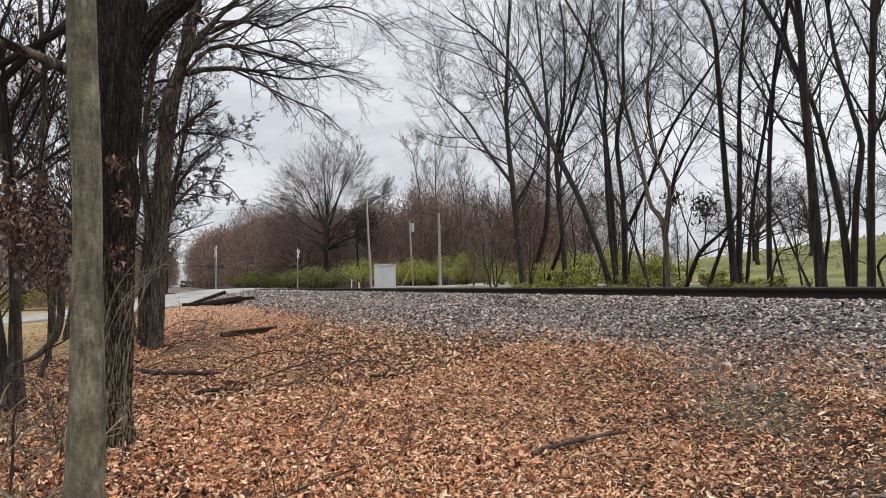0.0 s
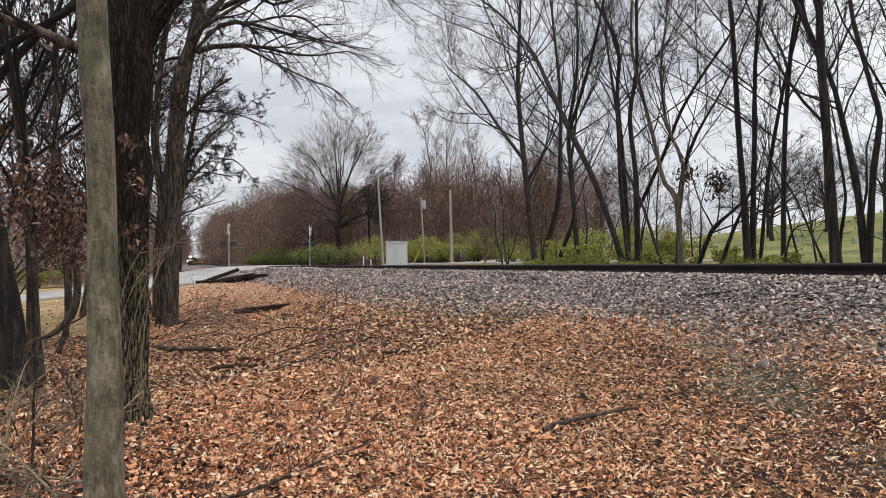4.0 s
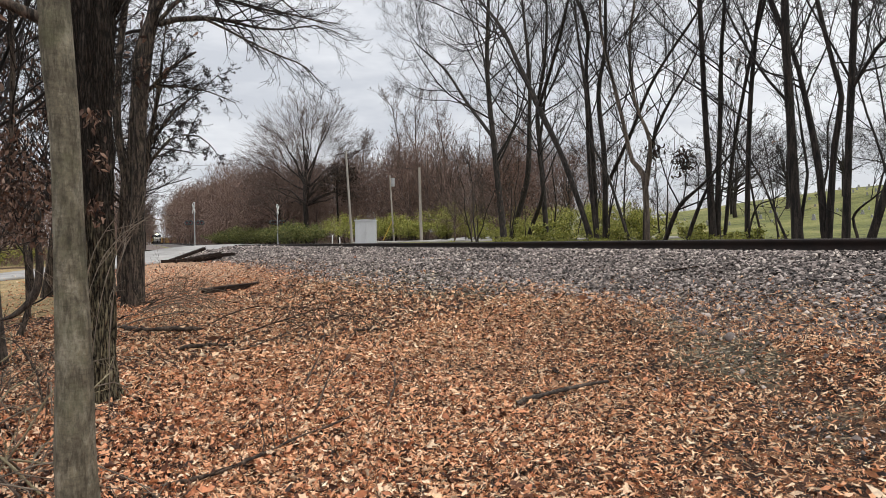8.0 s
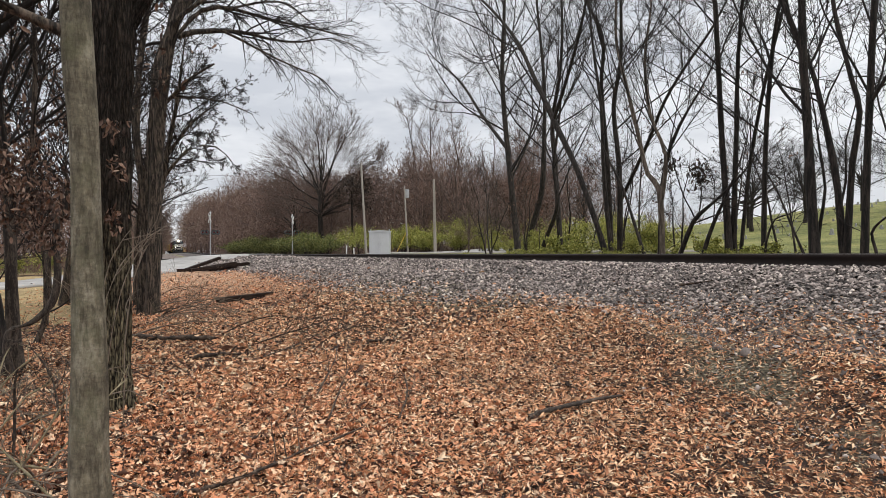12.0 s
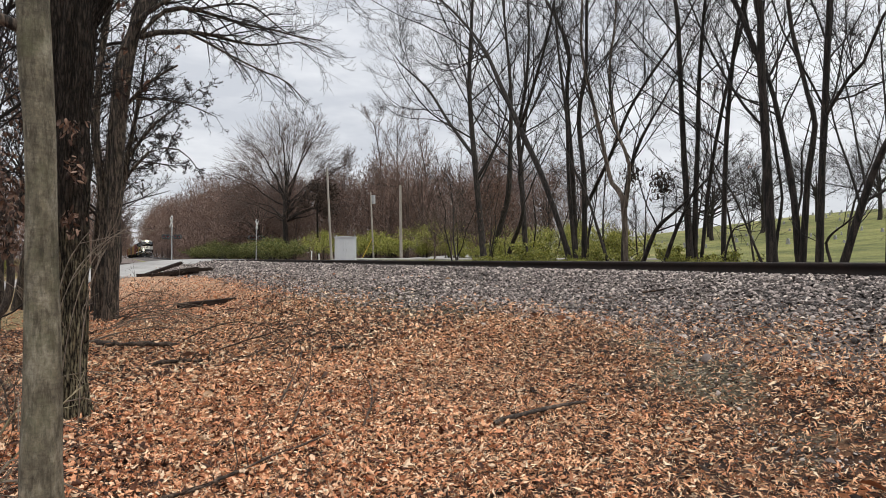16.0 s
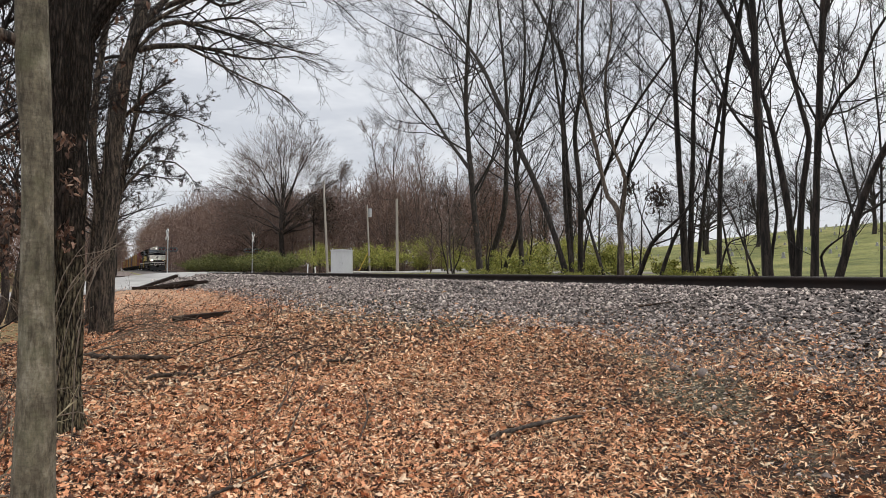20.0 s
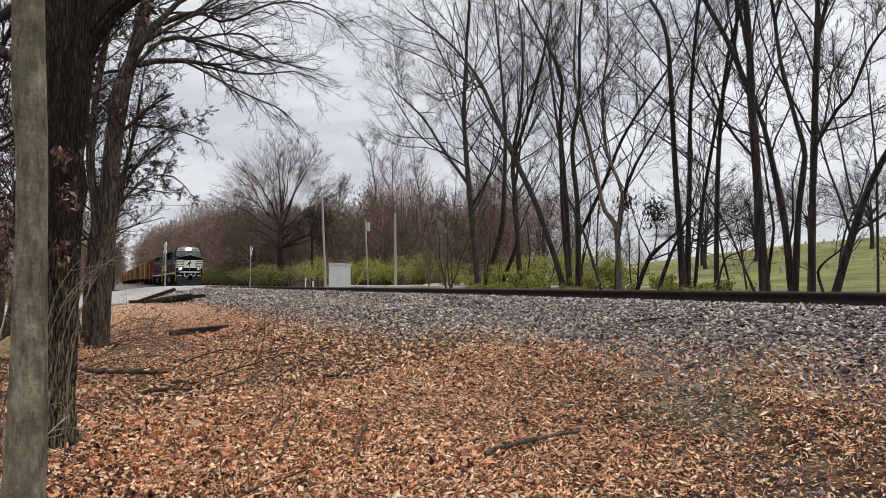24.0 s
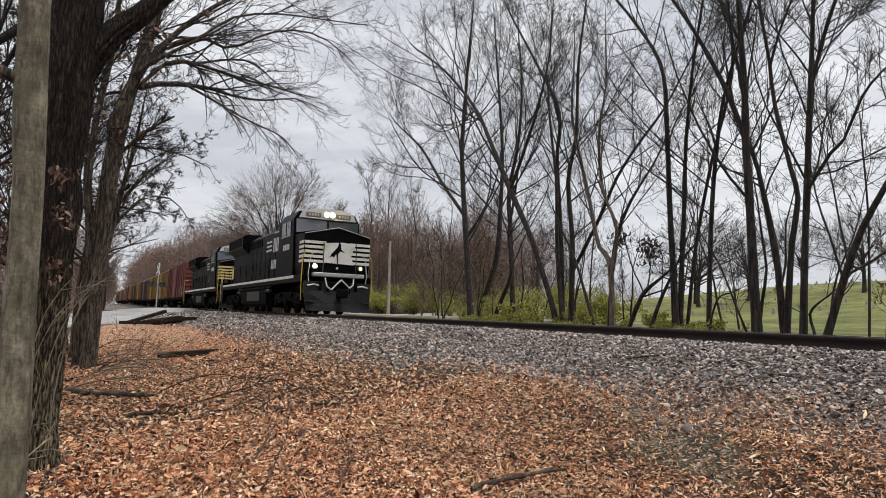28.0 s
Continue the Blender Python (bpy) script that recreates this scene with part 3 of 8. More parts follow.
_a.data.foreach_set("value", np.clip(_soil, 0, 1).astype(np.float32))


# ---------------------------------------------------------------- road, drive
def ribbon(name, pts, widths, material, label, thick=0.10):
    """A strip with thickness along pts."""
    v, f = [], []
    n = len(pts)
    for i, p in enumerate(pts):
        d = (pts[min(i + 1, n - 1)] - pts[max(i - 1, 0)])
        side = Vector((d.y, -d.x, 0)).normalized()
        for k, (s, dz) in enumerate(((-1, -thick), (-1, 0), (-0.5, 0.025), (0, 0.04), (0.5, 0.025), (1, 0), (1, -thick))):
            w = widths[i] * 0.5 * (1 + 0.03 * math.sin(i * 1.7 + k))
            v.append(p + side * s * w + Vector((0, 0, dz)))
    for i in range(n - 1):
        for k in range(6):
            a = i * 7 + k
            f.append((a, a + 1, a + 8, a + 7))
    ob = mesh_ob(name, v, [np.array(f)], material, None, "", False)
    return tagged(ob, label, "road", "", "structure")


ribbon("road", ROAD, [8.2 - 3.6 * (1 - smoothstep(24, 44, i)) for i in range(len(ROAD))], M_ROAD, "pale worn asphalt road over the railway crossing")
_dr = [Vector((20.5 + 2.2 * math.sin(i * 0.10) + 0.18 * i, 62 - i * 1.6, 0)) for i in range(24)]
for p in _dr:
    p.z = float(ground_z(p.x, p.y)) + 0.10
ribbon("road", _dr, [4.2] * len(_dr), M_DRIVE, "pale gravel drive beside the far bank")


_ap = [Vector((2.0 + 0.006 * (72 + 6 * i), 72 + 6 * i, 0)) for i in range(36)]
for p in _ap:
    p.z = float(settled_z(np.array([p.x]), np.array([p.y]))[0]) + 0.07
M_APRON = surface("dull_brown_gravel", (0.10, 0.075, 0.065), (0.25, 0.20, 0.175), 0.6, 12.0, 0.95, 0.6, 0.02)
tagged(ribbon("gravel_verge", _ap, [9.0] * len(_ap), M_APRON, "dull brown gravel verge beside the track"), category="verge")


# ---------------------------------------------------------------- railway track
def profile_strip(name, outline, ylist, material, parent, dx=0.0, label="", cap=True, smooth=False):
    """An outline of (x, z) carried along the line of the track."""
    ylist = np.asarray(ylist, float)
    o = np.array(outline, float)
    n, k = len(ylist), len(o)
    v = np.zeros((n, k, 3))
    v[:, :, 0] = track_x(ylist)[:, None] + dx + o[None, :, 0]
    v[:, :, 1] = ylist[:, None]
    v[:, :, 2] = o[None, :, 1] + track_rise(ylist)[:, None]
    idx = np.arange(n * k).reshape(n, k)
    a, b = idx[:-1], idx[1:]
    q = np.stack([a, np.roll(a, -1, 1), np.roll(b, -1, 1), b], -1)
    if not cap:
        q = q[:, :-1]
    return mesh_ob(name, v, [q.reshape(-1, 4)[:, ::-1]], material, parent, label, smooth)


Y_TRACK = axis_points([(-80, 100, 4.0), (100, 380, 10.0), (380, 760, 6.0)])
# bed coloured darker than the stones, as the shade in the gaps between them
M_BED = surface("ballast_bed_with_gap_shade", (0.03, 0.027, 0.026), (0.15, 0.135, 0.128), 3.0, 24.0, 0.95, 1.0, 0.04, 0.0, None, (0.17, 0.13, 0.10))
bed_outline = [(-4.3, 0.30), (-3.9, 0.58), (-3.1, 0.85), (-2.3, 1.11), (-1.75, 1.235), (-0.86, 1.25), (-0.72, 1.2), (0, 1.2), (0.8, 1.21), (1.75, 1.215), (2.3, 1.06), (3.2, 0.75), (4.2, 0.25)]
track_bed = profile_strip("track_bed", bed_outline, axis_points([(-80, 100, 1.0), (100, 380, 10.0), (380, 760, 6.0)]), M_BED, None, cap=False)
tagged(track_bed, "grey crushed-stone ballast bed of the railway", "track bed", "", "structure")

railway = tagged(empty("railway_track"), "single railway track with rusty rails on dark wooden ties", "railway track", "", "structure")
rail_outline = [(-0.07, 0), (0.07, 0), (0.07, 0.012), (0.012, 0.035), (0.009, 0.125), (0.036, 0.142), (0.037, 0.172), (0.030, 0.184), (-0.030, 0.184), (-0.037, 0.172), (-0.036, 0.142), (-0.009, 0.125), (-0.012, 0.035), (-0.07, 0.012)]
for dx in (-0.752, 0.752):
    r = profile_strip("rail", [(x, z + 1.236) for x, z in rail_outline], Y_TRACK, M_RAIL, railway, dx, "rusty steel rail with a worn head")
    profile_strip("rail_head", [(-0.026, 1.4205), (0.026, 1.4205), (0.026, 1.4225), (-0.026, 1.4225)], Y_TRACK, M_RAILTOP, r, dx, "bright worn running face")
tie_mesh = part("tie", bx(-1.3, 1.3, -0.115, 0.115, -0.17, 0.0, bevel=0.012), M_TIE, railway)
tie_mesh.matrix_basis = pose(TRACK_X, -3.0, 1.232)
plate_mesh = part("tie_plate", bx(-0.16, 0.16, -0.095, 0.095, -0.008, 0.012), M_RAIL, railway)
plate_mesh.matrix_basis = pose(TRACK_X - 0.752, -3.0, 1.236)
rng = random.Random(5)
for i in range(1, 150):
    y = -3.0 + 0.53 * i + rng.uniform(-0.03, 0.03)
    share("tie", tie_mesh, railway, pose(TRACK_X + rng.uniform(-0.06, 0.06), y, 1.230 + rng.uniform(-0.012, 0.004), 0, 0, rng.uniform(-1.5, 1.5)))
    if y < 40:
        share("tie_plate", plate_mesh, railway, pose(TRACK_X - 0.752, y, 1.236))
_s = Soup()
for i in range(560):
    y = 77 + 0.55 * i
    x, z = float(track_x(y)), 1.232 + float(track_rise(y))
    _s.put([(x + sx * 1.3, y + sy * 0.115, z - k * 0.15) for k in (0, 1) for sx, sy in ((-1, -1), (1, -1), (1, 1), (-1, 1))],
           np.array([(0, 1, 2, 3), (0, 4, 5, 1), (1, 5, 6, 2), (2, 6, 7, 3), (3, 7, 4, 0)]))
tagged(_s.ob("far_ties", M_TIE, railway), "dark ties farther along the line", "", "", "stuff")


# stones of the ballast
def stones(n, x0, x1, y0, y1, size, rs, dens=None):
    """n angular stones on the ballast slope and shoulder."""
    base = np.array([(1, 0, 0), (0.3, 0.95, 0.1), (-0.8, 0.6, 0), (-0.8, -0.6, 0.1), (0.3, -0.95, 0), (0.25, 0.2, 0.85), (-0.35, -0.15, 0.8), (0.1, 0, -0.6)])
    tri = np.array([(0, 1, 5), (1, 2, 5), (2, 6, 5), (2, 3, 6), (3, 4, 6), (4, 0, 5), (4, 5, 6), (4, 3, 7), (0, 4, 7)])
    x, y = rs.uniform(x0, x1, n), rs.uniform(y0, y1, n)
    keep = rs.uniform(0, 1, n) < dens(x, y) if dens else np.ones(n, bool)
    x, y = x[keep], y[keep]
    n = len(x)
    s = size * np.clip(np.exp(rs.normal(0, 0.42, n)), 0.4, 2.3)
    v = base[None] * (1 + rs.normal(0, 0.2, (n, 8, 3)))
    v = v * np.stack([np.ones(n), rs.uniform(0.55, 1, n), rs.uniform(0.45, 0.9, n)], -1)[:, None, :]
    a, b = rs.uniform(0, 2 * np.pi, n), rs.normal(0, 0.5, n)
    ca, sa, cb, sb = np.cos(a), np.sin(a), np.cos(b), np.sin(b)
    vx, vz = v[..., 0] * cb[:, None] - v[..., 2] * sb[:, None], v[..., 0] * sb[:, None] + v[..., 2] * cb[:, None]
    vy = v[..., 1]
    v = np.stack([vx * ca[:, None] - vy * sa[:, None], vx * sa[:, None] + vy * ca[:, None], vz], -1) * s[:, None, None]
    z = np.maximum(np.interp(x - TRACK_X, [p[0] for p in bed_outline], [p[1] for p in bed_outline]), ground_z(x, y)) + s * rs.uniform(0.0, 0.5, n)
    v += np.stack([x, y, z], -1)[:, None, :]
    f = (tri[None] + (np.arange(n) * 8)[:, None, None]).reshape(-1, 3)
    return v.reshape(-1, 3), f


def slope_density(x, y):
    edge = ballast_edge(x, y)
    return 0.05 * smoothstep(-1.6, -0.5, x - edge) + 0.95 * smoothstep(-0.55, 0.35, x - edge)


rs = np.random.RandomState(11)
_s = Soup()
_s.put(*stones(56000, 3.6, 8.17, 2.0, 11, 0.0175, rs, slope_density))
_s.put(*stones(34000, 3.3, 8.17, 11, 22, 0.0215, rs, slope_density))
_s.put(*stones(19000, 3.2, 8.15, 22, 40, 0.031, rs, slope_density))
_s.put(*stones(8000, 3.2, 8.15, 40, 62, 0.05, rs, slope_density))
_s.put(*stones(5000, 3.6, 8.17, -6.0, 2.0, 0.035, rs, slope_density))
_s.put(*stones(200, 3.4, 5.6, 2.2, 7.5, 0.015, rs))
_s.put(*stones(5000, 2.9, 5.9, 2.1, 6.2, 0.0085, rs, bare_patch))
_s.put(*stones(26, 4.7, 6.0, 3.4, 6.4, 0.04, rs))
_s.put(*stones(1500, 8.35, 9.6, 1.5, 30, 0.036, rs))
tagged(_s.ob("ballast_stones", M_STONE, None), "loose grey crushed stones of the railway ballast", "ballast", "", "stuff")


# ---------------------------------------------------------------- fallen leaves
def leaves(n, x0, x1, y0, y1, size, rs, dens, lobed, wide_open=False, slim=(0.4, 1.1)):
    x, y = rs.uniform(x0, x1, n), rs.uniform(y0, y1, n)
    keep = (rs.uniform(0, 1, n) < dens(x, y)) & ((x > -0.26 * y - 0.5) ^ wide_open)
    x, y = x[keep], y[keep]
    n = len(x)
    if lobed:
        # a lobed blade: midrib and a toothed outline
        o = np.array([(-0.5, 0), (-0.30, 0.26), (-0.16, 0.17), (0.05, 0.36), (0.17, 0.17), (0.5, 0.0), (0.17, -0.17), (0.05, -0.36), (-0.16, -0.17), (-0.30, -0.26), (0, 0)])
        tri = np.array([(10, i, (i + 1) % 10) for i in range(10)])
    else:
        o = np.array([(-0.5, 0), (-0.12, 0.24), (-0.12, -0.24), (0.2, 0.2), (0.2, -0.2), (0.5, 0)])
        tri = np.array([(0, 2, 1), (1, 2, 4), (1, 4, 3), (3, 4, 5)])
    k = len(o)
    s = size * np.exp(rs.normal(0, 0.28, n))
    wide = rs.uniform(slim[0], slim[1], n)
    u, w = o[None, :, 0] * np.ones((n, 1)), o[None, :, 1] * wide[:, None]
    curl, bend = rs.uniform(-0.5, 3.2, n), rs.normal(0, 0.8, n)
    h = curl[:, None] * w * w * 1.8 + bend[:, None] * u * u + rs.normal(0, 0.03, (n, k))
    v = np.stack([u, w, h], -1)
    a, b, c = rs.uniform(0, 2 * np.pi, n), rs.normal(0, 0.6, n), rs.normal(0, 0.85, n)
    ca, sa = np.cos(a)[:, None], np.sin(a)[:, None]
    cb, sb = np.cos(b)[:, None], np.sin(b)[:, None]
    cc, sc = np.cos(c)[:, None], np.sin(c)[:, None]
    X, Y, Z = v[..., 0] * cb - v[..., 2] * sb, v[..., 1], v[..., 0] * sb + v[..., 2] * cb
    Y, Z = Y * cc - Z * sc, Y * sc + Z * cc
    X, Y = X * ca - Y * sa, X * sa + Y * ca
    v = np.stack([X, Y, Z], -1) * s[:, None, None]
    z = np.maximum(ground_z(x, y), np.interp(x - TRACK_X, [p[0] for p in bed_outline], [p[1] for p in bed_outline], left=-9)) + s * rs.uniform(0.05, 0.75, n)
    v += np.stack([x, y, z], -1)[:, None, :]
    return v.reshape(-1, 3), (tri[None] + (np.arange(n) * k)[:, None, None]).reshape(-1, 3)


def litter_density(x, y):
    edge = ballast_edge(x, y) + 0.1
    d = 1 - smoothstep(-0.5, 0.35, x - edge)
    band = np.exp(-((x - edge + 0.15) / 0.38) ** 2) * (1 - smoothstep(12, 20, y))
    d = d * (1 - 0.85 * bare_patch(x, y)) * (1 - 0.45 * band)
    d = d + 0.10 * (x > edge - 0.2) * (1 - smoothstep(0.1, 1.0, x - edge)) + 0.008 * (x > edge)
    lawn = smoothstep(-0.8, -2.2, x) * smoothstep(13, 19, y)
    return d * (1 - 0.85 * lawn)


rs = np.random.RandomState(21)
_s = Soup()
_s.put(*leaves(36000, -3.2, 6.2, 2.6, 7.5, 0.047, rs, lambda x, y: litter_density(x, y) * (1 - 0.93 * smoothstep(0.2, 2.2, x)), True))
_s.put(*leaves(36000, -1.6, 2.6, 2.2, 8.5, 0.036, rs, litter_density, False))
_s.put(*leaves(52000, -6, 6.0, 15.0, 30.0, 0.062, rs, lambda x, y: litter_density(x, y) * (1 - 0.7 * smoothstep(17, 28, y) * (x > -1)), False, False, (0.3, 0.9)))
_s.put(*leaves(24000, -7, 6.0, 30.0, 50.0, 0.085, rs, lambda x, y: litter_density(x, y) * (0.3 - 0.25 * smoothstep(30, 40, y)), False))
# round and behind the camera
_s.put(*leaves(34000, -2.5, 6.2, -6.0, 2.3, 0.07, rs, litter_density, False))
_s.put(*leaves(34000, -9.0, 1.2, -6.0, 15.0, 0.08, rs, litter_density, False, True))
tagged(_s.ob("fallen_leaves", M_LEAF, None), "curled orange-brown fallen leaves covering the ground", "leaf litter", "", "stuff")
_s = Soup()
_s.put(*leaves(140000, 0.2, 6.4, 2.2, 8.5, 0.038, rs, litter_density, False, False, (0.2, 0.62)))
_s.put(*leaves(72000, -4.2, 6.4, 6.8, 15.0, 0.056, rs, litter_density, False, False, (0.3, 0.8)))
tagged(_s.ob("fallen_leaves", M_LEAF_TAN, None), "small curled tan fallen leaves beside the ballast", "leaf litter", "", "stuff")


# ---------------------------------------------------------------- trees
def curve_points(stem, step=0.5):
    """Smooth a few (x, y, z, r) points into a longer line."""
    p = np.array(stem, float)
    out = []
    n = len(p)
    for i in range(n - 1):
        a, b, c, d = p[max(i - 1, 0)], p[i], p[i + 1], p[min(i + 2, n - 1)]
        m = max(2, int(np.linalg.norm((c - b)[:3]) / step))
        for k in range(m):
            f = k / m
            out.append(0.5 * (2 * b + (c - a) * f + (2 * a - 5 * b + 4 * c - d) * f * f + (3 * b - a - 3 * c + d) * f ** 3))
    out.append(p[-1])
    o = np.array(out)
    o[:, 3] = np.maximum(o[:, 3], 0.004)
    return o


def sample_paths(paths, radii, t):
    """Points, tangents and radii at fractions t (n,) of paths (n, K, 3)."""
    k = paths.shape[1]
    u = t * (k - 1)
    i = np.minimum(u.astype(int), k - 2)
    f = (u - i)[:, None]
    r = np.arange(len(paths))
    a, b = paths[r, i], paths[r, i + 1]
    d = b - a
    d = d / (np.linalg.norm(d, axis=1, keepdims=True) + 1e-9)
    rad = radii[r, i] * (1 - f[:, 0]) + radii[r, i + 1] * f[:, 0]
    return a * (1 - f) + b * f, d, rad


def shoots(paths, radii, lengths, n, t0, t1, angle, frac, rratio, k, rs, up=0.25, wander=0.12, rmin=0.004, upbend=0.25):
    """n side shoots on each path: returns paths, radii, lengths."""
    m = len(paths)
    pi = np.repeat(np.arange(m), n)
    t = rs.uniform(t0, t1, m * n)
    p, d, r = sample_paths(paths[pi], radii[pi], t)
    a = rs.normal(0, 1, (m * n, 3))
    a -= (a * d).sum(1, keepdims=True) * d
    a /= np.linalg.norm(a, axis=1, keepdims=True) + 1e-9
    ang = np.radians(rs.normal(angle, 15, m * n))[:, None]
    g = d * np.cos(ang) + a * np.sin(ang) + np.array([0, 0, up])
    g /= np.linalg.norm(g, axis=1, keepdims=True)
    ln = lengths[pi] * frac * (1.15 - 0.55 * t) * rs.uniform(0.6, 1.25, m * n)
    steps = ln[:, None, None] / (k - 1)
    w = rs.normal(0, wander, (m * n, k - 1, 3))
    w[:, :, 2] += upbend * np.linspace(0, 1, k - 1)[None, :]
    dirs = g[:, None, :] + np.cumsum(w, axis=1)
    dirs /= np.linalg.norm(dirs, axis=2, keepdims=True)
    q = np.concatenate([p[:, None, :], p[:, None, :] + np.cumsum(dirs * steps, axis=1)], axis=1)
    r0 = np.maximum(r * rratio, rmin)
    rr = r0[:, None] * np.linspace(1, 0.35, k)[None, :]
    return q, np.maximum(rr, rmin * 0.6), ln


def resample(o, k=10):
    """A smoothed stem as one path of k points."""
    s = np.concatenate([[0], np.cumsum(np.linalg.norm(np.diff(o[:, :3], axis=0), axis=1))])
    u = np.linspace(0, s[-1], k)
    return np.stack([np.interp(u, s, o[:, i]) for i in range(3)], -1)[None], np.interp(u, s, o[:, 3])[None], np.array([s[-1]])


def tree(name, stems, label, bark_mat, twig_mat, seed, start=0.3, limbs=12, dens=(6, 5, 3), limb_len=0.36, angle=47, up=0.22, rmin=0.0062, foot=True, leaf=None, sides=10, droop=0.25, ridge=0.0, stem_mat=None):
    """A bare tree: given stems, each a part, and a crown of limbs, branches and twigs grown on them."""
    rs = np.random.RandomState(seed)
    ob = empty(name)
    base = stems[0][0]
    ob.location = (base[0], base[1], 0)
    off = np.array([base[0], base[1], 0])
    s = Soup()
    ends = []
    for j, st in enumerate(stems):
        if j:
            # start a fork inside the stem that bears it
            a, b = np.array(st[0]), np.array(st[1])
            back = (b - a)[:3] / np.linalg.norm((b - a)[:3]) * min(0.25, 1.5 * a[3])
            st = [(*(a[:3] - back), a[3])] + list(st[1:])
        if st[-1][3] > 0.012:
            # the leader runs on and thins out to a twig
            a, b = np.array(st[-2][:3]), np.array(st[-1][:3])
            d, r = (b - a) / np.linalg.norm(b - a), st[-1][3]
            ln = min(3.2, 55 * r)
            st = list(st) + [(*(b + d * ln * 0.5 + np.array([0, 0, 0.06 * ln])), r * 0.55), (*(b + d * ln + np.array([0.0, 0.05, 0.2]) * ln), 0.005)]
        o = curve_points(st, 0.07 if ridge and j == 0 else 0.5)
        v, q = [], []
        n = len(o)
        k = sides
        ang = np.arange(k) * 2 * np.pi / k
        for i, (x, y, z, r) in enumerate(o):
            a, b = o[max(i - 1, 0), :3], o[min(i + 1, n - 1), :3]
            d = Vector(b - a).normalized()
            u = d.orthogonal().normalized() if abs(d.z) < 0.5 else Vector((1, 0, 0)).cross(d).normalized()
            w = d.cross(u)
            flare = 1.0
            if foot and j == 0:
                hgt = max(0.0, z - o[0, 2])
                flare = 1 + 0.3 * math.exp(-hgt / 0.16)
            for m, t in enumerate(ang):
                wob = 0.0 if ridge else 0.03 * rs.normal()
                rr = r * (flare if flare < 1.02 else 1 + (flare - 1) * (0.7 + 0.5 * math.sin(3 * t + seed))) * (1 + 0.05 * math.sin((1.1 * z if ridge else 2.3 * i) + 2 * t + seed) + wob)
                if ridge:
                    c = Vector((math.cos(t) * 2.6, math.sin(t) * 2.6, z * 0.55))
                    rr *= 1 + ridge * (0.5 - 2.2 * abs(noise.noise(c * 2.3)) + 0.5 * noise.noise(c * 5.0 + Vector((0, 0, z * 2))))
                v.append(np.array((x, y, z)) + rr * (math.cos(t) * np.array(u) + math.sin(t) * np.array(w)) - off)
        for i in range(n - 1):
            for m in range(k):
                q.append((i * k + m, i * k + (m + 1) % k, (i + 1) * k + (m + 1) % k, (i + 1) * k + m))
        mesh_ob("trunk" if j == 0 else "stem", v, [np.array(q)], (stem_mat or bark_mat) if j else bark_mat, ob, "", True)
        P, R, L = resample(o)
        P = P - off
        nl = max(4, int(1.4 * limbs * min(1.0, L[0] / 9.0 + 0.25)))
        a1 = shoots(P, R, L, nl, start if j == 0 else 0.15, 1.0, angle, limb_len, 0.40, 8, rs, up, 0.085, rmin * 1.8, droop * 0.8)
        a2 = shoots(*a1, dens[0], 0.18, 1.0, 34, 0.5, 0.5, 5, rs, up * 0.5, 0.10, rmin * 1.3, droop * 0.6)
        a3 = shoots(*a2, dens[1], 0.15, 1.0, 36, 0.5, 0.55, 3, rs, up * 0.35, 0.11, rmin, droop * 0.3)
        for lvl, sd in ((a1, 5), (a2, 3), (a3, 3)):
            s.put(*tubes(lvl[0], lvl[1], sd))
        last = a3
        if dens[2]:
            last = shoots(*a3, dens[2], 0.2, 1.0, 38, 0.6, 0.7, 2, rs, up * 0.3, 0.12, rmin * 0.8, droop * 0.3)
            s.put(*tubes(last[0], last[1], 3))
        ends.append(last[0][:, -1])
    tagged(s.ob("crown", twig_mat, ob), kind="stuff")
    if leaf:
        mat, count, size, lo = leaf
        e = np.concatenate(ends)
        e = e[e[:, 2] > lo]
        if len(e):
            e = e[rs.randint(0, len(e), count)] + rs.normal(0, size, (count, 3))
            tagged((curled_leaves if count < 1500 else leaf_soup)(e, size, rs).ob("withered_foliage", mat, ob, "brown withered leaves still hanging"), kind="stuff")
    return tagged(ob, label, "tree")


def curled_leaves(p, size, rs):
    """Withered leaves hanging and rolled inwards at the points p."""
    n = len(p)
    a = rs.normal(0, 0.6, (n, 3)) + np.array([0, 0, -0.8])
    a /= np.linalg.norm(a, axis=1, keepdims=True)
    b = np.cross(a, rs.normal(0, 1, (n, 3)))
    b /= np.linalg.norm(b, axis=1, keepdims=True) + 1e-9
    c = np.cross(a, b)
    s = (size * rs.uniform(0.6, 1.5, n))[:, None]
    roll = rs.uniform(0.25, 0.6, n)[:, None]
    rows = []
    for t, w in ((-1.0, 0.12), (-0.35, 0.5), (0.3, 0.42), (1.0, 0.08)):
        m = p + a * s * t + c * s * 0.35 * t * t
        for k in (-1, 0, 1):
            rows.append(m + b * s * w * k * (1 - 0.4 * roll) + c * s * w * abs(k) * 1.6 * roll)
    f = []
    for r in range(3):
        for k in range(2):
            q = r * 3 + k
            f.append((q, q + 1, q + 4, q + 3))
    i = np.arange(n)[:, None] * 12
    return Soup().put(np.stack(rows, 1), np.concatenate([i + np.array([x]) for x in f]))


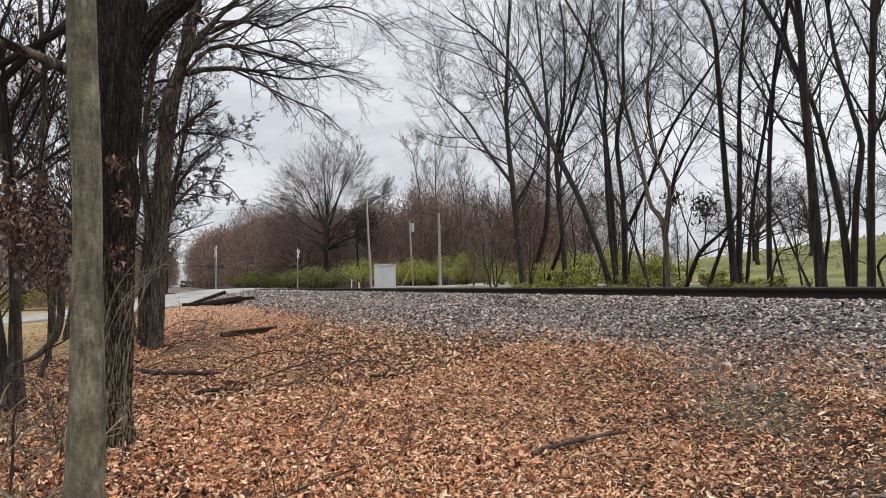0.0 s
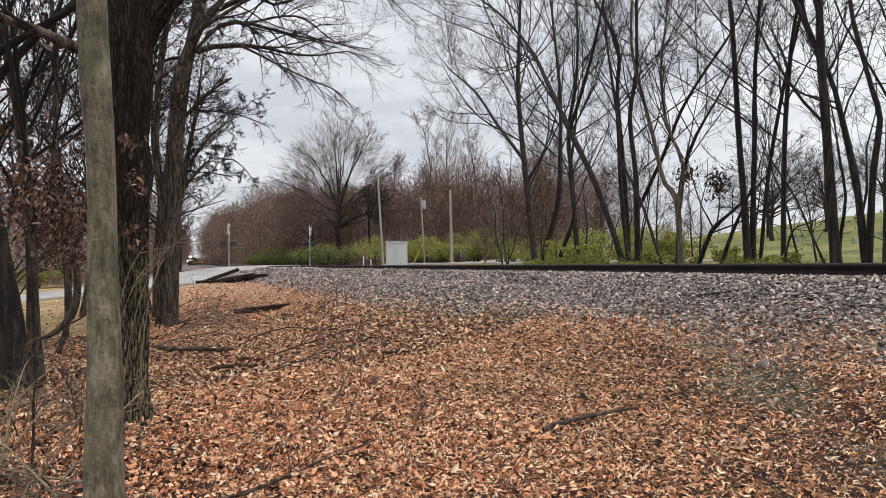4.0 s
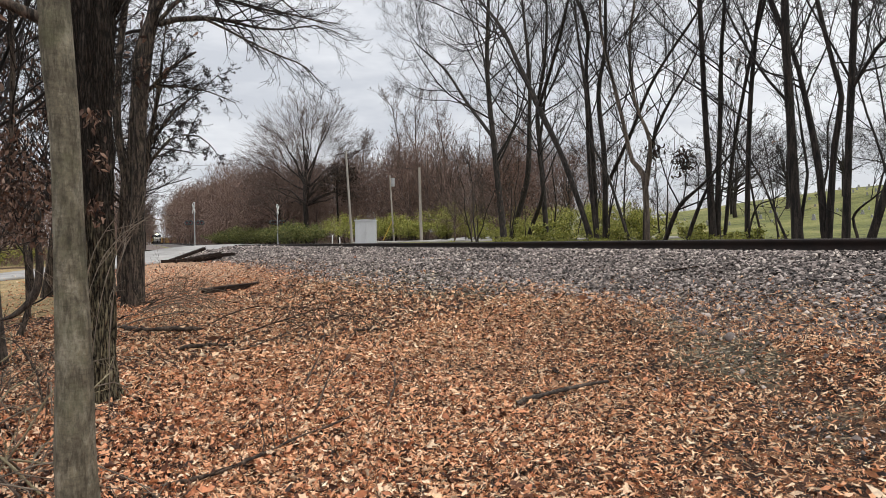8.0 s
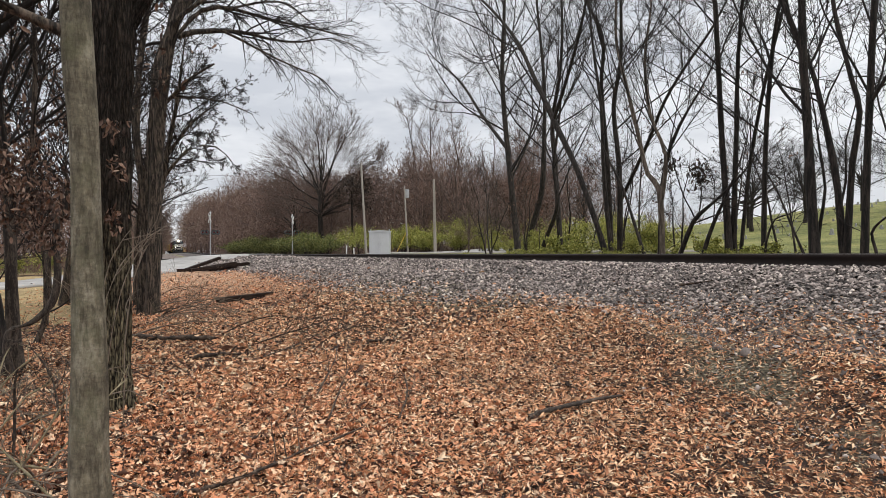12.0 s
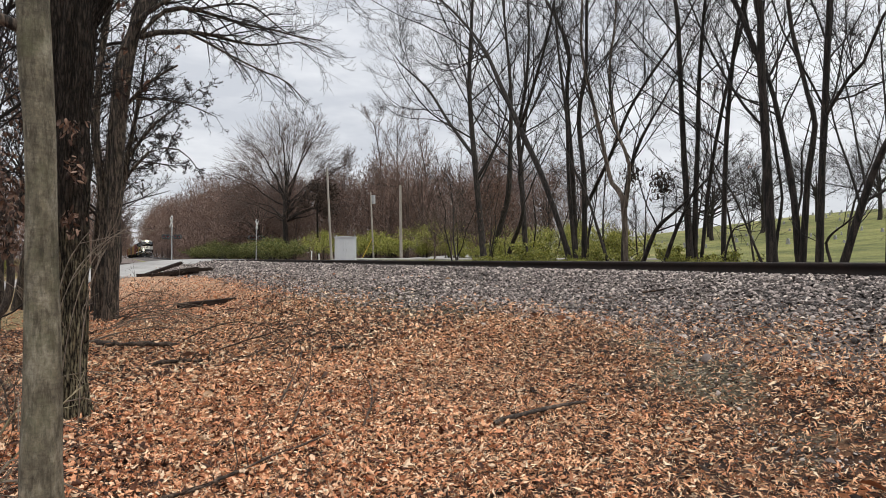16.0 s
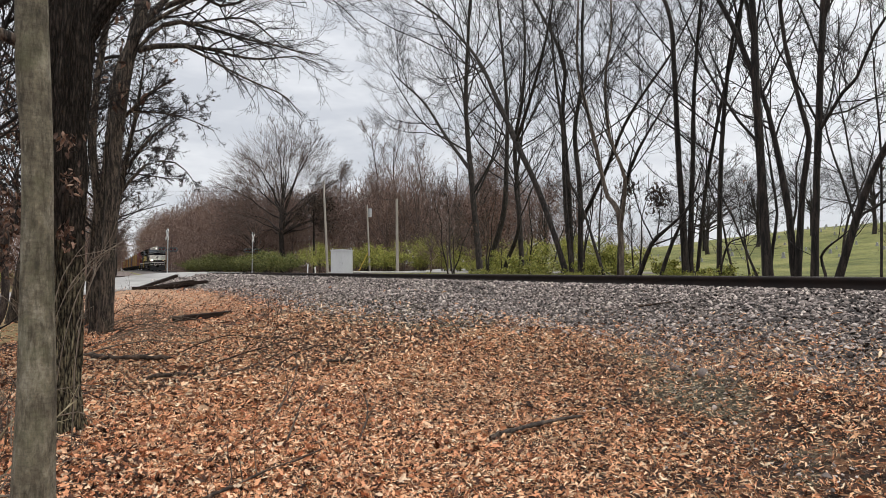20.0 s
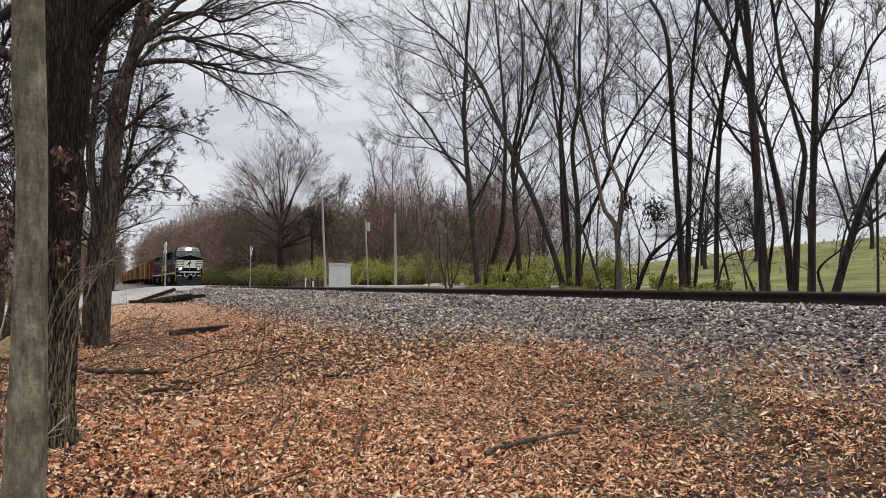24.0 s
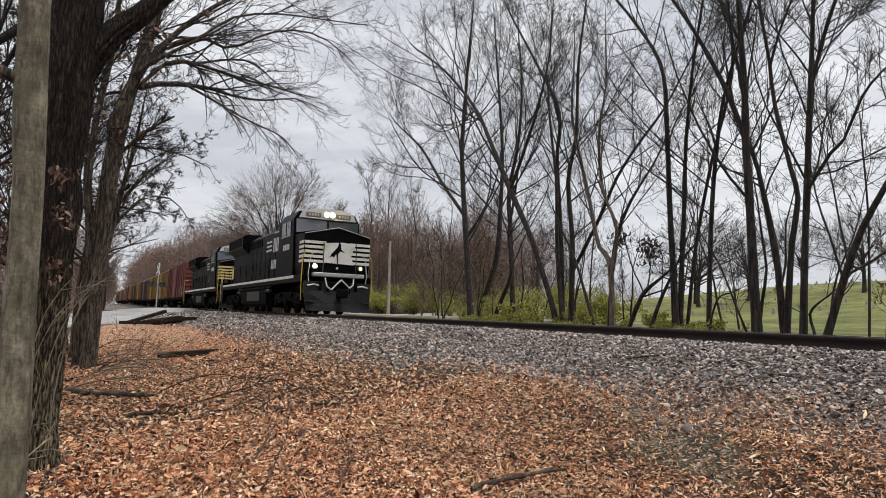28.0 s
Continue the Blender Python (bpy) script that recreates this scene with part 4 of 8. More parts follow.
def leaf_soup(p, size, rs, wide=0.5):
    """Small folded leaves at the points p."""
    n = len(p)
    a = rs.normal(0, 1, (n, 3))
    a /= np.linalg.norm(a, axis=1, keepdims=True)
    b = np.cross(a, rs.normal(0, 1, (n, 3)))
    b /= np.linalg.norm(b, axis=1, keepdims=True) + 1e-9
    c = np.cross(a, b)
    s = (size * rs.uniform(0.6, 1.4, n))[:, None]
    v = np.stack([p - a * s, p + b * s * wide + c * s * 0.25, p + a * s, p - b * s * wide + c * s * 0.25], 1)
    i = np.arange(n)[:, None] * 4
    return Soup().put(v, np.concatenate([i + np.array([[0, 1, 2]]), i + np.array([[0, 2, 3]])]))
# row of bare trees beyond the track
tree("tree", [[(15.2, 11.99, 0.95, 0.156), (15.2, 12.01, 1.27, 0.139), (15.2, 12.12, 3.21, 0.115), (15.2, 12.22, 5.08, 0.105), (15.2, 12.31, 6.52, 0.101), (15.2, 12.32, 7.87, 0.083), (15.2, 12.42, 9.18, 0.079), (15.2, 12.49, 10.5, 0.061), (15.2, 12.57, 12.06, 0.042), (15.2, 12.5, 13.58, 0.022)],
    [(15.2, 12.36, 6.67, 0.069), (15.2, 13.04, 8.28, 0.066), (15.2, 14.07, 10.18, 0.056), (15.2, 15.04, 11.67, 0.051), (15.2, 16.27, 13.39, 0.031), (15.2, 17.48, 15.1, 0.016)],
    [(15.2, 12.42, 9.18, 0.052), (15.2, 13.11, 10.76, 0.048), (15.2, 13.67, 12.28, 0.036), (15.2, 14.2, 13.86, 0.023)]],
    "tall bare tree with one heavy dark trunk beside the track", M_BARK_FAR, M_TWIG, 1, start=0.25)
tree("tree", [[(15.9, 15.44, 1.01, 0.131), (15.9, 15.46, 1.41, 0.117), (15.9, 15.55, 2.91, 0.104), (15.9, 15.71, 5.12, 0.084), (15.9, 15.87, 8.21, 0.073), (15.9, 15.99, 9.52, 0.067), (15.9, 16.47, 10.62, 0.054), (15.9, 17.7, 12.32, 0.049), (15.9, 19.22, 14.28, 0.035), (15.9, 20.3, 16.47, 0.019)],
    [(16.1, 15.47, 1.03, 0.101), (16.1, 15.46, 1.41, 0.09), (16.1, 15.43, 2.92, 0.083), (16.1, 15.32, 5.09, 0.07), (16.1, 15.23, 7.29, 0.057), (16.1, 14.97, 9.47, 0.044), (16.1, 14.55, 11.58, 0.037), (16.1, 14.21, 13.24, 0.023)]],
    "bare tree with two dark trunks from one foot", M_BARK_FAR, M_TWIG, 2)
tree("tree", [[(15.6, 13.95, 0.98, 0.081), (15.6, 13.94, 1.3, 0.072), (15.6, 13.83, 4.34, 0.066), (15.6, 13.67, 6.16, 0.059), (15.6, 13.41, 7.84, 0.047), (15.6, 12.92, 9.24, 0.041), (15.6, 12.39, 10.56, 0.034), (15.6, 12.1, 11.65, 0.021)]],
    "slender straight bare tree beside the track", M_BARK_FAR, M_TWIG, 3, limbs=9)
tree("tree", [[(17.5, 16.55, 1.16, 0.067), (17.5, 16.5, 1.53, 0.06), (17.5, 16.13, 4.17, 0.059), (17.5, 15.5, 6.75, 0.052), (17.5, 14.66, 9.54, 0.045), (17.5, 14.82, 12.04, 0.039), (17.5, 14.88, 13.86, 0.024)]],
    "thin leaning bare tree beyond the track", M_BARK_FAR, M_TWIG, 4, limbs=8)
tree("tree", [[(15.6, 11.51, 0.98, 0.101), (15.6, 11.54, 1.34, 0.09), (15.6, 11.68, 2.95, 0.085), (15.6, 11.87, 4.05, 0.08), (15.6, 12.17, 5.4, 0.063), (15.6, 12.4, 6.21, 0.051), (15.6, 12.94, 7.42, 0.04), (15.6, 13.28, 9.05, 0.027)]],
    "bare tree bending over beside a neighbour", M_BARK_FAR, M_TWIG, 5, limbs=8)
tree("tree", [[(15.6, 11.5, 0.98, 0.094), (15.6, 11.42, 1.96, 0.084), (15.6, 11.28, 3.64, 0.073), (15.6, 11.09, 4.78, 0.066), (15.6, 11.29, 5.62, 0.055), (15.6, 11.72, 7.39, 0.051), (15.6, 11.86, 8.59, 0.045), (15.6, 12.17, 10.47, 0.041), (15.6, 12.32, 12.06, 0.028), (15.6, 12.19, 13.12, 0.014)],
    [(15.6, 11.84, 8.48, 0.039), (15.6, 11.54, 9.34, 0.033), (15.6, 11.17, 10.06, 0.027), (15.6, 10.86, 10.87, 0.02)]],
    "bare tree with a crooked forked trunk", M_BARK_FAR, M_TWIG, 6, limbs=10)
tree("tree", [[(15.2, 10.75, 0.95, 0.104), (15.2, 10.73, 1.35, 0.093), (15.2, 10.64, 3.56, 0.081), (15.2, 10.54, 5.26, 0.076), (15.2, 10.45, 6.98, 0.066), (15.2, 10.36, 8.46, 0.055), (15.2, 10.3, 9.6, 0.05), (15.2, 10.2, 10.91, 0.032), (15.2, 10.22, 12.11, 0.02)],
    [(15.2, 10.43, 7.33, 0.054), (15.2, 10.07, 8.53, 0.048), (15.2, 9.74, 9.37, 0.043), (15.2, 9.43, 10.18, 0.031), (15.2, 9.24, 11.21, 0.019)],
    [(15.2, 10.54, 4.87, 0.047), (15.2, 9.95, 5.66, 0.041), (15.2, 9.61, 5.93, 0.034), (15.2, 9.18, 6.81, 0.034), (15.2, 8.74, 7.25, 0.023), (15.2, 8.18, 7.62, 0.017)]],
    "tall bare tree with a straight dark trunk and side limb", M_BARK_FAR, M_TWIG, 7)
tree("tree", [[(15, 10.13, 0.93, 0.101), (15, 9.98, 1.38, 0.09), (15, 9.56, 2.66, 0.083), (15, 9.14, 3.73, 0.072), (15, 8.66, 4.53, 0.06), (15, 8.06, 5.56, 0.049), (15, 7.55, 6.91, 0.038), (15, 7.18, 8.26, 0.028)]],
    "bare tree leaning far over beside the track", M_BARK_FAR, M_TWIG, 8, start=0.15)
tree("tree", [[(15.6, 9.4, 0.98, 0.031), (15.6, 9.39, 1.39, 0.028), (15.6, 9.36, 2.69, 0.028), (15.6, 9.35, 4.29, 0.023), (15.6, 9.45, 5.95, 0.017)]],
    "thin bare sapling beside the track", M_BARK_FAR, M_TWIG, 9, limbs=5, dens=(4, 4, 3))
tree("tree", [[(15.9, 18.34, 1.01, 0.11), (15.9, 18.36, 1.4, 0.098), (15.9, 18.5, 3.59, 0.099), (15.9, 19.09, 4.17, 0.078), (15.9, 19.65, 5.89, 0.072), (15.9, 20.15, 7.37, 0.066), (15.9, 20.77, 9.34, 0.051), (15.9, 20.72, 11.34, 0.035)],
    [(15.9, 18.36, 3.35, 0.076), (15.9, 18.18, 4.74, 0.061), (15.9, 18.94, 6.28, 0.055), (15.9, 19.17, 8.31, 0.048), (15.9, 18.83, 9.98, 0.033), (15.9, 18.86, 11.77, 0.025)]],
    "pale bare tree with several peeling stems", M_BARK_PALE, M_TWIG, 10, limbs=8)
tree("tree", [[(17.5, 23.28, 1.16, 0.132), (17.5, 23.31, 1.62, 0.118), (17.5, 23.51, 5.13, 0.101), (17.5, 23.88, 8.42, 0.085), (17.5, 23.77, 10.5, 0.076), (17.5, 25.17, 12.76, 0.061), (17.5, 27.91, 16.57, 0.045)]],
    "bare tree with a thin upright trunk", M_BARK_FAR, M_TWIG, 11, limbs=8)
tree("tree", [[(17.5, 22.72, 1.16, 0.14), (17.5, 22.72, 1.7, 0.125), (17.5, 22.72, 4.77, 0.108), (17.5, 23.06, 7.39, 0.092), (17.5, 22.57, 9.33, 0.073), (17.5, 22.5, 12.23, 0.057), (17.5, 22.07, 14.74, 0.039)],
    [(18, 23.33, 3.56, 0.083), (18, 21.63, 5.69, 0.071), (18, 20.6, 7.19, 0.061), (18, 19.41, 8.3, 0.051), (18, 18.14, 9.29, 0.041), (18, 17.02, 10.59, 0.025)]],
    "bare tree with a forked upright trunk", M_BARK_FAR, M_TWIG, 12, limbs=8)
tree("tree", [[(17, 22.87, 1.11, 0.14), (17, 23.05, 1.47, 0.125), (17, 23.86, 3.1, 0.119), (17, 25.22, 5.39, 0.124), (17, 26.85, 7.54, 0.131), (17, 28.68, 10.11, 0.107), (17, 30.52, 12.49, 0.08), (17, 34.25, 15.67, 0.063), (17, 38.74, 18.64, 0.043)],
    [(17, 26.85, 7.54, 0.09), (17, 25.92, 8.9, 0.08), (17, 24.78, 10.83, 0.058), (17, 23.96, 12.9, 0.039), (17, 23.77, 14.68, 0.03)]],
    "dark bare tree leaning over with a spreading crown", M_BARK_FAR, M_TWIG, 13, limbs=10, start=0.3, dens=(6, 6, 4))
tree("tree", [[(24, 42.63, 1.34, 0.256), (24, 42.91, 2.8, 0.229), (24, 44.06, 8.8, 0.204), (24, 44.84, 14.06, 0.163), (24, 44.5, 19.23, 0.116), (24, 43.92, 24.08, 0.068)],
    [(24, 44.18, 9.06, 0.142), (24, 48.21, 12.26, 0.119), (24, 52.34, 15.87, 0.092), (24, 57.82, 19.26, 0.061)]],
    "large bare tree with a fan-shaped crown", M_BARK_FAR, M_TWIG, 14, rmin=0.009, limbs=14, start=0.2, limb_len=0.34, dens=(6, 6, 4))
tree("tree", [[(23, 39.92, 1.34, 0.205), (23, 39.08, 2.96, 0.183), (23, 37.73, 5.56, 0.179), (23, 37.42, 9.06, 0.139), (23, 37.38, 12.4, 0.112), (23, 38.13, 17.16, 0.073), (23, 38.78, 21.15, 0.046)]],
    "bare tree among shrubs beyond the track", M_BARK_FAR, M_TWIG, 15, rmin=0.009, limbs=11, dens=(6, 6, 4))
tree("tree", [[(21, 32.49, 1.34, 0.176), (21, 32.6, 2.42, 0.157), (21, 33, 6.28, 0.135), (21, 33.27, 8.88, 0.124), (21, 32.4, 11.69, 0.087), (21, 32.2, 15.02, 0.063), (21, 32.69, 18.23, 0.04)]],
    "bare tree standing among green shrubs", M_BARK_FAR, M_TWIG, 16, rmin=0.008, limbs=11, dens=(6, 6, 4))
tree("tree", [[(15.4, 17.2, 0.97, 0.081), (15.4, 16.87, 1.54, 0.072), (15.4, 16.39, 2.38, 0.071), (15.4, 15.8, 2.78, 0.054), (15.4, 15.21, 3.13, 0.038)]],
    "crooked leaning bare stem under the larger trees", M_BARK_FAR, M_TWIG, 170, limbs=5, start=0.3, limb_len=0.5, dens=(5, 4, 2))
tree("tree", [[(15.4, 16.12, 0.97, 0.069), (15.4, 15.86, 1.67, 0.062), (15.4, 15.53, 2.34, 0.054), (15.4, 15.1, 3.02, 0.038)]],
    "crooked leaning bare stem under the larger trees", M_BARK_FAR, M_TWIG, 171, limbs=5, start=0.3, limb_len=0.5, dens=(5, 4, 2))
tree("tree", [[(15.4, 13.8, 0.97, 0.032), (15.4, 13.7, 1.48, 0.029), (15.4, 13.58, 1.94, 0.029), (15.4, 13.36, 2.32, 0.022), (15.4, 13, 2.41, 0.018)]],
    "crooked leaning bare stem under the larger trees", M_BARK_FAR, M_TWIG, 172, limbs=4, start=0.3, limb_len=0.5, dens=(5, 4, 2))
tree("tree", [[(15.4, 12.3, 0.97, 0.039), (15.4, 12.51, 1.4, 0.035), (15.4, 12.9, 2.22, 0.028), (15.4, 13.34, 3.16, 0.029), (15.4, 13.98, 4.08, 0.022)]],
    "crooked leaning bare stem under the larger trees", M_BARK_FAR, M_TWIG, 173, limbs=6, start=0.3, limb_len=0.5, dens=(5, 4, 2))
tree("tree", [[(16.5, 19.89, 1.06, 0.072), (16.5, 20.1, 1.52, 0.064), (16.5, 20.6, 2.58, 0.056), (16.5, 21.24, 3.91, 0.047), (16.5, 22.1, 5.1, 0.039)]],
    "crooked leaning bare stem under the larger trees", M_BARK_FAR, M_TWIG, 174, limbs=7, start=0.3, limb_len=0.5, dens=(5, 4, 2))
tree("tree", [[(16.2, 18.87, 1.04, 0.088), (16.2, 18.85, 1.42, 0.079), (16.2, 18.76, 2.89, 0.07), (16.2, 18.54, 4.43, 0.061), (16.2, 17.83, 5.67, 0.051), (16.2, 16.92, 6.61, 0.033)]],
    "dark bare tree among others beyond the track", M_BARK_FAR, M_TWIG, 175, limbs=9, start=0.3, limb_len=0.5, dens=(5, 4, 2))
tree("tree", [[(17, 22.57, 1.11, 0.112), (17, 22.64, 1.54, 0.1), (17, 22.91, 3.15, 0.09), (17, 23.11, 5.02, 0.081), (17, 23.22, 7.37, 0.071), (17, 23.72, 9.85, 0.051), (17, 24, 11.85, 0.035)]],
    "dark bare tree among others beyond the track", M_BARK_FAR, M_TWIG, 176, limbs=12, start=0.3, limb_len=0.5, dens=(5, 4, 2))
tree("tree", [[(15.4, 10.51, 0.97, 0.037), (15.4, 10.59, 1.46, 0.033), (15.4, 10.69, 1.86, 0.033), (15.4, 10.49, 2.11, 0.026), (15.4, 10.22, 2.29, 0.02)]],
    "crooked leaning bare stem under the larger trees", M_BARK_FAR, M_TWIG, 177, limbs=4, start=0.3, limb_len=0.5, dens=(5, 4, 2))
tree("tree", [[(15.4, 12.15, 0.97, 0.046), (15.4, 12.1, 1.4, 0.041), (15.4, 12.01, 2.18, 0.041), (15.4, 11.87, 3.02, 0.034), (15.4, 12.02, 4.04, 0.03)]],
    "crooked leaning bare stem under the larger trees", M_BARK_FAR, M_TWIG, 178, limbs=6, start=0.3, limb_len=0.5, dens=(5, 4, 2))
tree("tree", [[(20, 33.01, 1.32, 0.136), (20, 32.43, 2.21, 0.121), (20, 31.25, 4.01, 0.105), (20, 31.61, 6.18, 0.092), (20, 31.18, 7.95, 0.07)]],
    "dark bare tree among others beyond the track", M_BARK_FAR, M_TWIG, 179, limbs=12, start=0.3, limb_len=0.5, dens=(5, 4, 2))
# trees on the near side
tree("tree", [[(-0.34, 3.7, -0.06, 0.115), (-0.335, 3.7, 0.16, 0.1), (-0.345, 3.7, 0.45, 0.092), (-0.342, 3.7, 0.94, 0.080), (-0.348, 3.7, 1.32, 0.071), (-0.353, 3.7, 1.65, 0.065), (-0.36, 3.7, 2.04, 0.064), (-0.386, 3.7, 2.45, 0.068), (-0.403, 3.7, 2.88, 0.066), (-0.422, 3.7, 3.45, 0.066), (-0.466, 3.7, 4.32, 0.058)],
    [(-0.46, 3.7, 2.56, 0.031), (-0.56, 3.7, 2.6, 0.025), (-0.7, 3.7, 2.65, 0.023), (-0.85, 3.7, 2.68, 0.02), (-0.98, 3.7, 2.71, 0.014)]],
    "young tree with smooth grey-green bark", M_BARK_GREY, M_TWIG, 21, limbs=4, start=0.8, limb_len=0.3, dens=(5, 4, 3), sides=28, ridge=0.035, stem_mat=M_BARK_BROWN)
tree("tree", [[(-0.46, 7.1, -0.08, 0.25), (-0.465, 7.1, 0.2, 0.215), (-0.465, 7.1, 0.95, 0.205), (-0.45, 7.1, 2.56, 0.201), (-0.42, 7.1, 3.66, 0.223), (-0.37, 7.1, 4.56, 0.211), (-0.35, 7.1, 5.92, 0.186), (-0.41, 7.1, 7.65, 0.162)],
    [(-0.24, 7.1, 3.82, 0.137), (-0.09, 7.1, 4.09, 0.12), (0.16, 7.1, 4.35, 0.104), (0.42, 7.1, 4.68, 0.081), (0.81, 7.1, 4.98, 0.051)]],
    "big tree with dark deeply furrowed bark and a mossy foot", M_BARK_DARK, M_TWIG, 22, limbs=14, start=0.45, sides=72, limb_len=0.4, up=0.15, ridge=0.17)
tree("tree", [[(-0.25, 18, -0.01, 0.145), (-0.25, 18, 0.65, 0.126), (-0.2, 18, 2.03, 0.099), (-0.07, 18, 3.84, 0.127), (0.07, 18, 5.25, 0.144), (0.13, 18, 6.11, 0.131), (0.48, 18, 7.15, 0.111), (1.01, 18, 8.02, 0.083), (1.76, 18, 8.94, 0.061), (2.92, 18, 9.89, 0.048), (4.78, 18, 10.69, 0.033)],
    [(-0.22, 18, 1.2, 0.058), (-0.27, 18, 2.86, 0.059), (-0.38, 18, 4.24, 0.073), (-0.33, 18, 5.92, 0.072), (-0.12, 18, 7.65, 0.067), (-0.02, 18, 9.67, 0.054), (0.21, 18, 12.35, 0.033)],
    [(-0.07, 18, 3.84, 0.060), (0.14, 18, 5.26, 0.072), (0.35, 18, 6.99, 0.066), (0.66, 18, 8.62, 0.057), (0.84, 18, 10.42, 0.039), (0.89, 18, 12.51, 0.025)]],
    "old tree of several trunks with wide spreading limbs", M_BARK_BROWN, M_TWIG, 23, limbs=11, start=0.45, limb_len=0.3, sides=36, angle=48, up=0.05, ridge=0.08)
tree("tree", [[(-1.86, 10, -0.12, 0.2), (-1.9, 10, 0.36, 0.17), (-2, 10, 1.06, 0.178), (-2.14, 10, 1.91, 0.171), (-2.33, 10, 3.25, 0.157), (-2.49, 10, 5.02, 0.13)]],
    "tree trunk with dark ridged bark by the lawn", M_BARK_FAR, M_TWIG, 24, limbs=16, start=0.3, sides=40, limb_len=0.5, up=0.2, ridge=0.12, leaf=(M_LEAF_HANG, 1100, 0.05, 0.9))
tree("tree", [[(-1.71, 10.5, -0.13, 0.111), (-1.76, 10.5, 0.73, 0.081), (-1.78, 10.5, 1.64, 0.076), (-1.85, 10.5, 2.77, 0.072), (-1.98, 10.5, 3.91, 0.065), (-2.19, 10.5, 4.8, 0.058), (-2.5, 10.5, 5.67, 0.041)],
    [(-1.78, 10.5, 1.64, 0.038), (-1.58, 10.5, 2.25, 0.034), (-1.5, 10.5, 3.41, 0.034), (-1.49, 10.5, 4.42, 0.031), (-1.57, 10.5, 5.36, 0.027), (-1.46, 10.5, 6.33, 0.019)]],
    "slim brown tree with a twisted side stem", M_BARK_MID, M_TWIG, 25, limbs=16, start=0.25, limb_len=0.5, sides=12, up=0.2, leaf=(M_LEAF_HANG, 1100, 0.05, 0.9))
FAN = [[(0.51, 16.5, 6.42, 0.096), (0.88, 16.5, 6.6, 0.083), (1.44, 16.5, 6.73, 0.069), (2.12, 16.5, 6.78, 0.056), (2.71, 16.5, 6.72, 0.042), (3.5, 16.5, 6.82, 0.028), (4.25, 16.5, 7.06, 0.021), (5.09, 16.5, 6.93, 0.014)],
    [(0.51, 16.5, 6.47, 0.082), (1.04, 16.5, 7.09, 0.07), (1.72, 16.5, 7.18, 0.056), (2.59, 16.5, 7.02, 0.042), (3.56, 16.5, 6.95, 0.028), (4.44, 16.5, 6.8, 0.014)],
    [(1.44, 16.5, 6.67, 0.042), (2.01, 16.5, 6.4, 0.035), (2.59, 16.5, 6.1, 0.028), (3.19, 16.5, 5.85, 0.024), (3.68, 16.5, 5.65, 0.021), (4.06, 16.5, 5.18, 0.014)],
    [(1.04, 16.5, 7.48, 0.098), (1.71, 16.5, 7.87, 0.057), (2.35, 16.5, 7.66, 0.043), (3.19, 16.5, 8.21, 0.036), (4, 16.5, 8.46, 0.029), (4.77, 16.5, 8.31, 0.022), (5.43, 16.5, 7.82, 0.015)],
    [(0.35, 16.5, 6.69, 0.083), (0.88, 16.5, 7.16, 0.063), (1.54, 16.5, 7.61, 0.049), (2.35, 16.5, 8.33, 0.036), (3.31, 16.5, 8.6, 0.029), (4.44, 16.5, 8.65, 0.022), (5.5, 16.5, 8.68, 0.015)],
    [(1.66, 16.5, 7.2, 0.042), (2.35, 16.5, 7.54, 0.035), (3.06, 16.5, 7.69, 0.029), (3.93, 16.5, 7.24, 0.021), (4.96, 16.5, 7.3, 0.015)],
    [(0.27, 17, 5, 0.055), (0.76, 17, 5.51, 0.042), (1.26, 17, 5.8, 0.028)],
    [(0.38, 17, 5.12, 0.042), (0.93, 17, 5.23, 0.028), (1.61, 17, 5.22, 0.021), (2.32, 17, 5.03, 0.014)]]
VINE = [[(-1.65, 9.5, 0.05, 0.054), (-1.65, 9.5, 0.47, 0.05), (-1.58, 9.5, 0.62, 0.05), (-1.44, 9.5, 0.64, 0.046), (-1.27, 9.5, 0.78, 0.046), (-1.16, 9.5, 0.96, 0.046), (-1.12, 9.5, 1.27, 0.042), (-1.14, 9.5, 1.62, 0.038), (-1.13, 9.5, 1.97, 0.03), (-1.26, 9.5, 2.32, 0.023)]][0]
rs = np.random.RandomState(77)
fan_tree = empty("tree")
fan_tree.location = (0.3, 17.4, 0)
_off = np.array([0.3, 17.4, 0])
_s, _e = Soup(), []
_foot = [(-0.05, 17.3, 0.02, 0.17), (0.0, 17.2, 2.2, 0.15), (0.12, 17.0, 4.6, 0.13), (0.35, 16.7, 6.4, 0.12), (0.6, 16.6, 7.3, 0.09), (0.9, 16.7, 9.2, 0.06)]
_v, _q = tubes(resample(curve_points(_foot), 16)[0] - _off, resample(curve_points(_foot), 16)[1], 12)
mesh_ob("trunk", _v, [_q], M_BARK_BROWN, fan_tree, "", True)
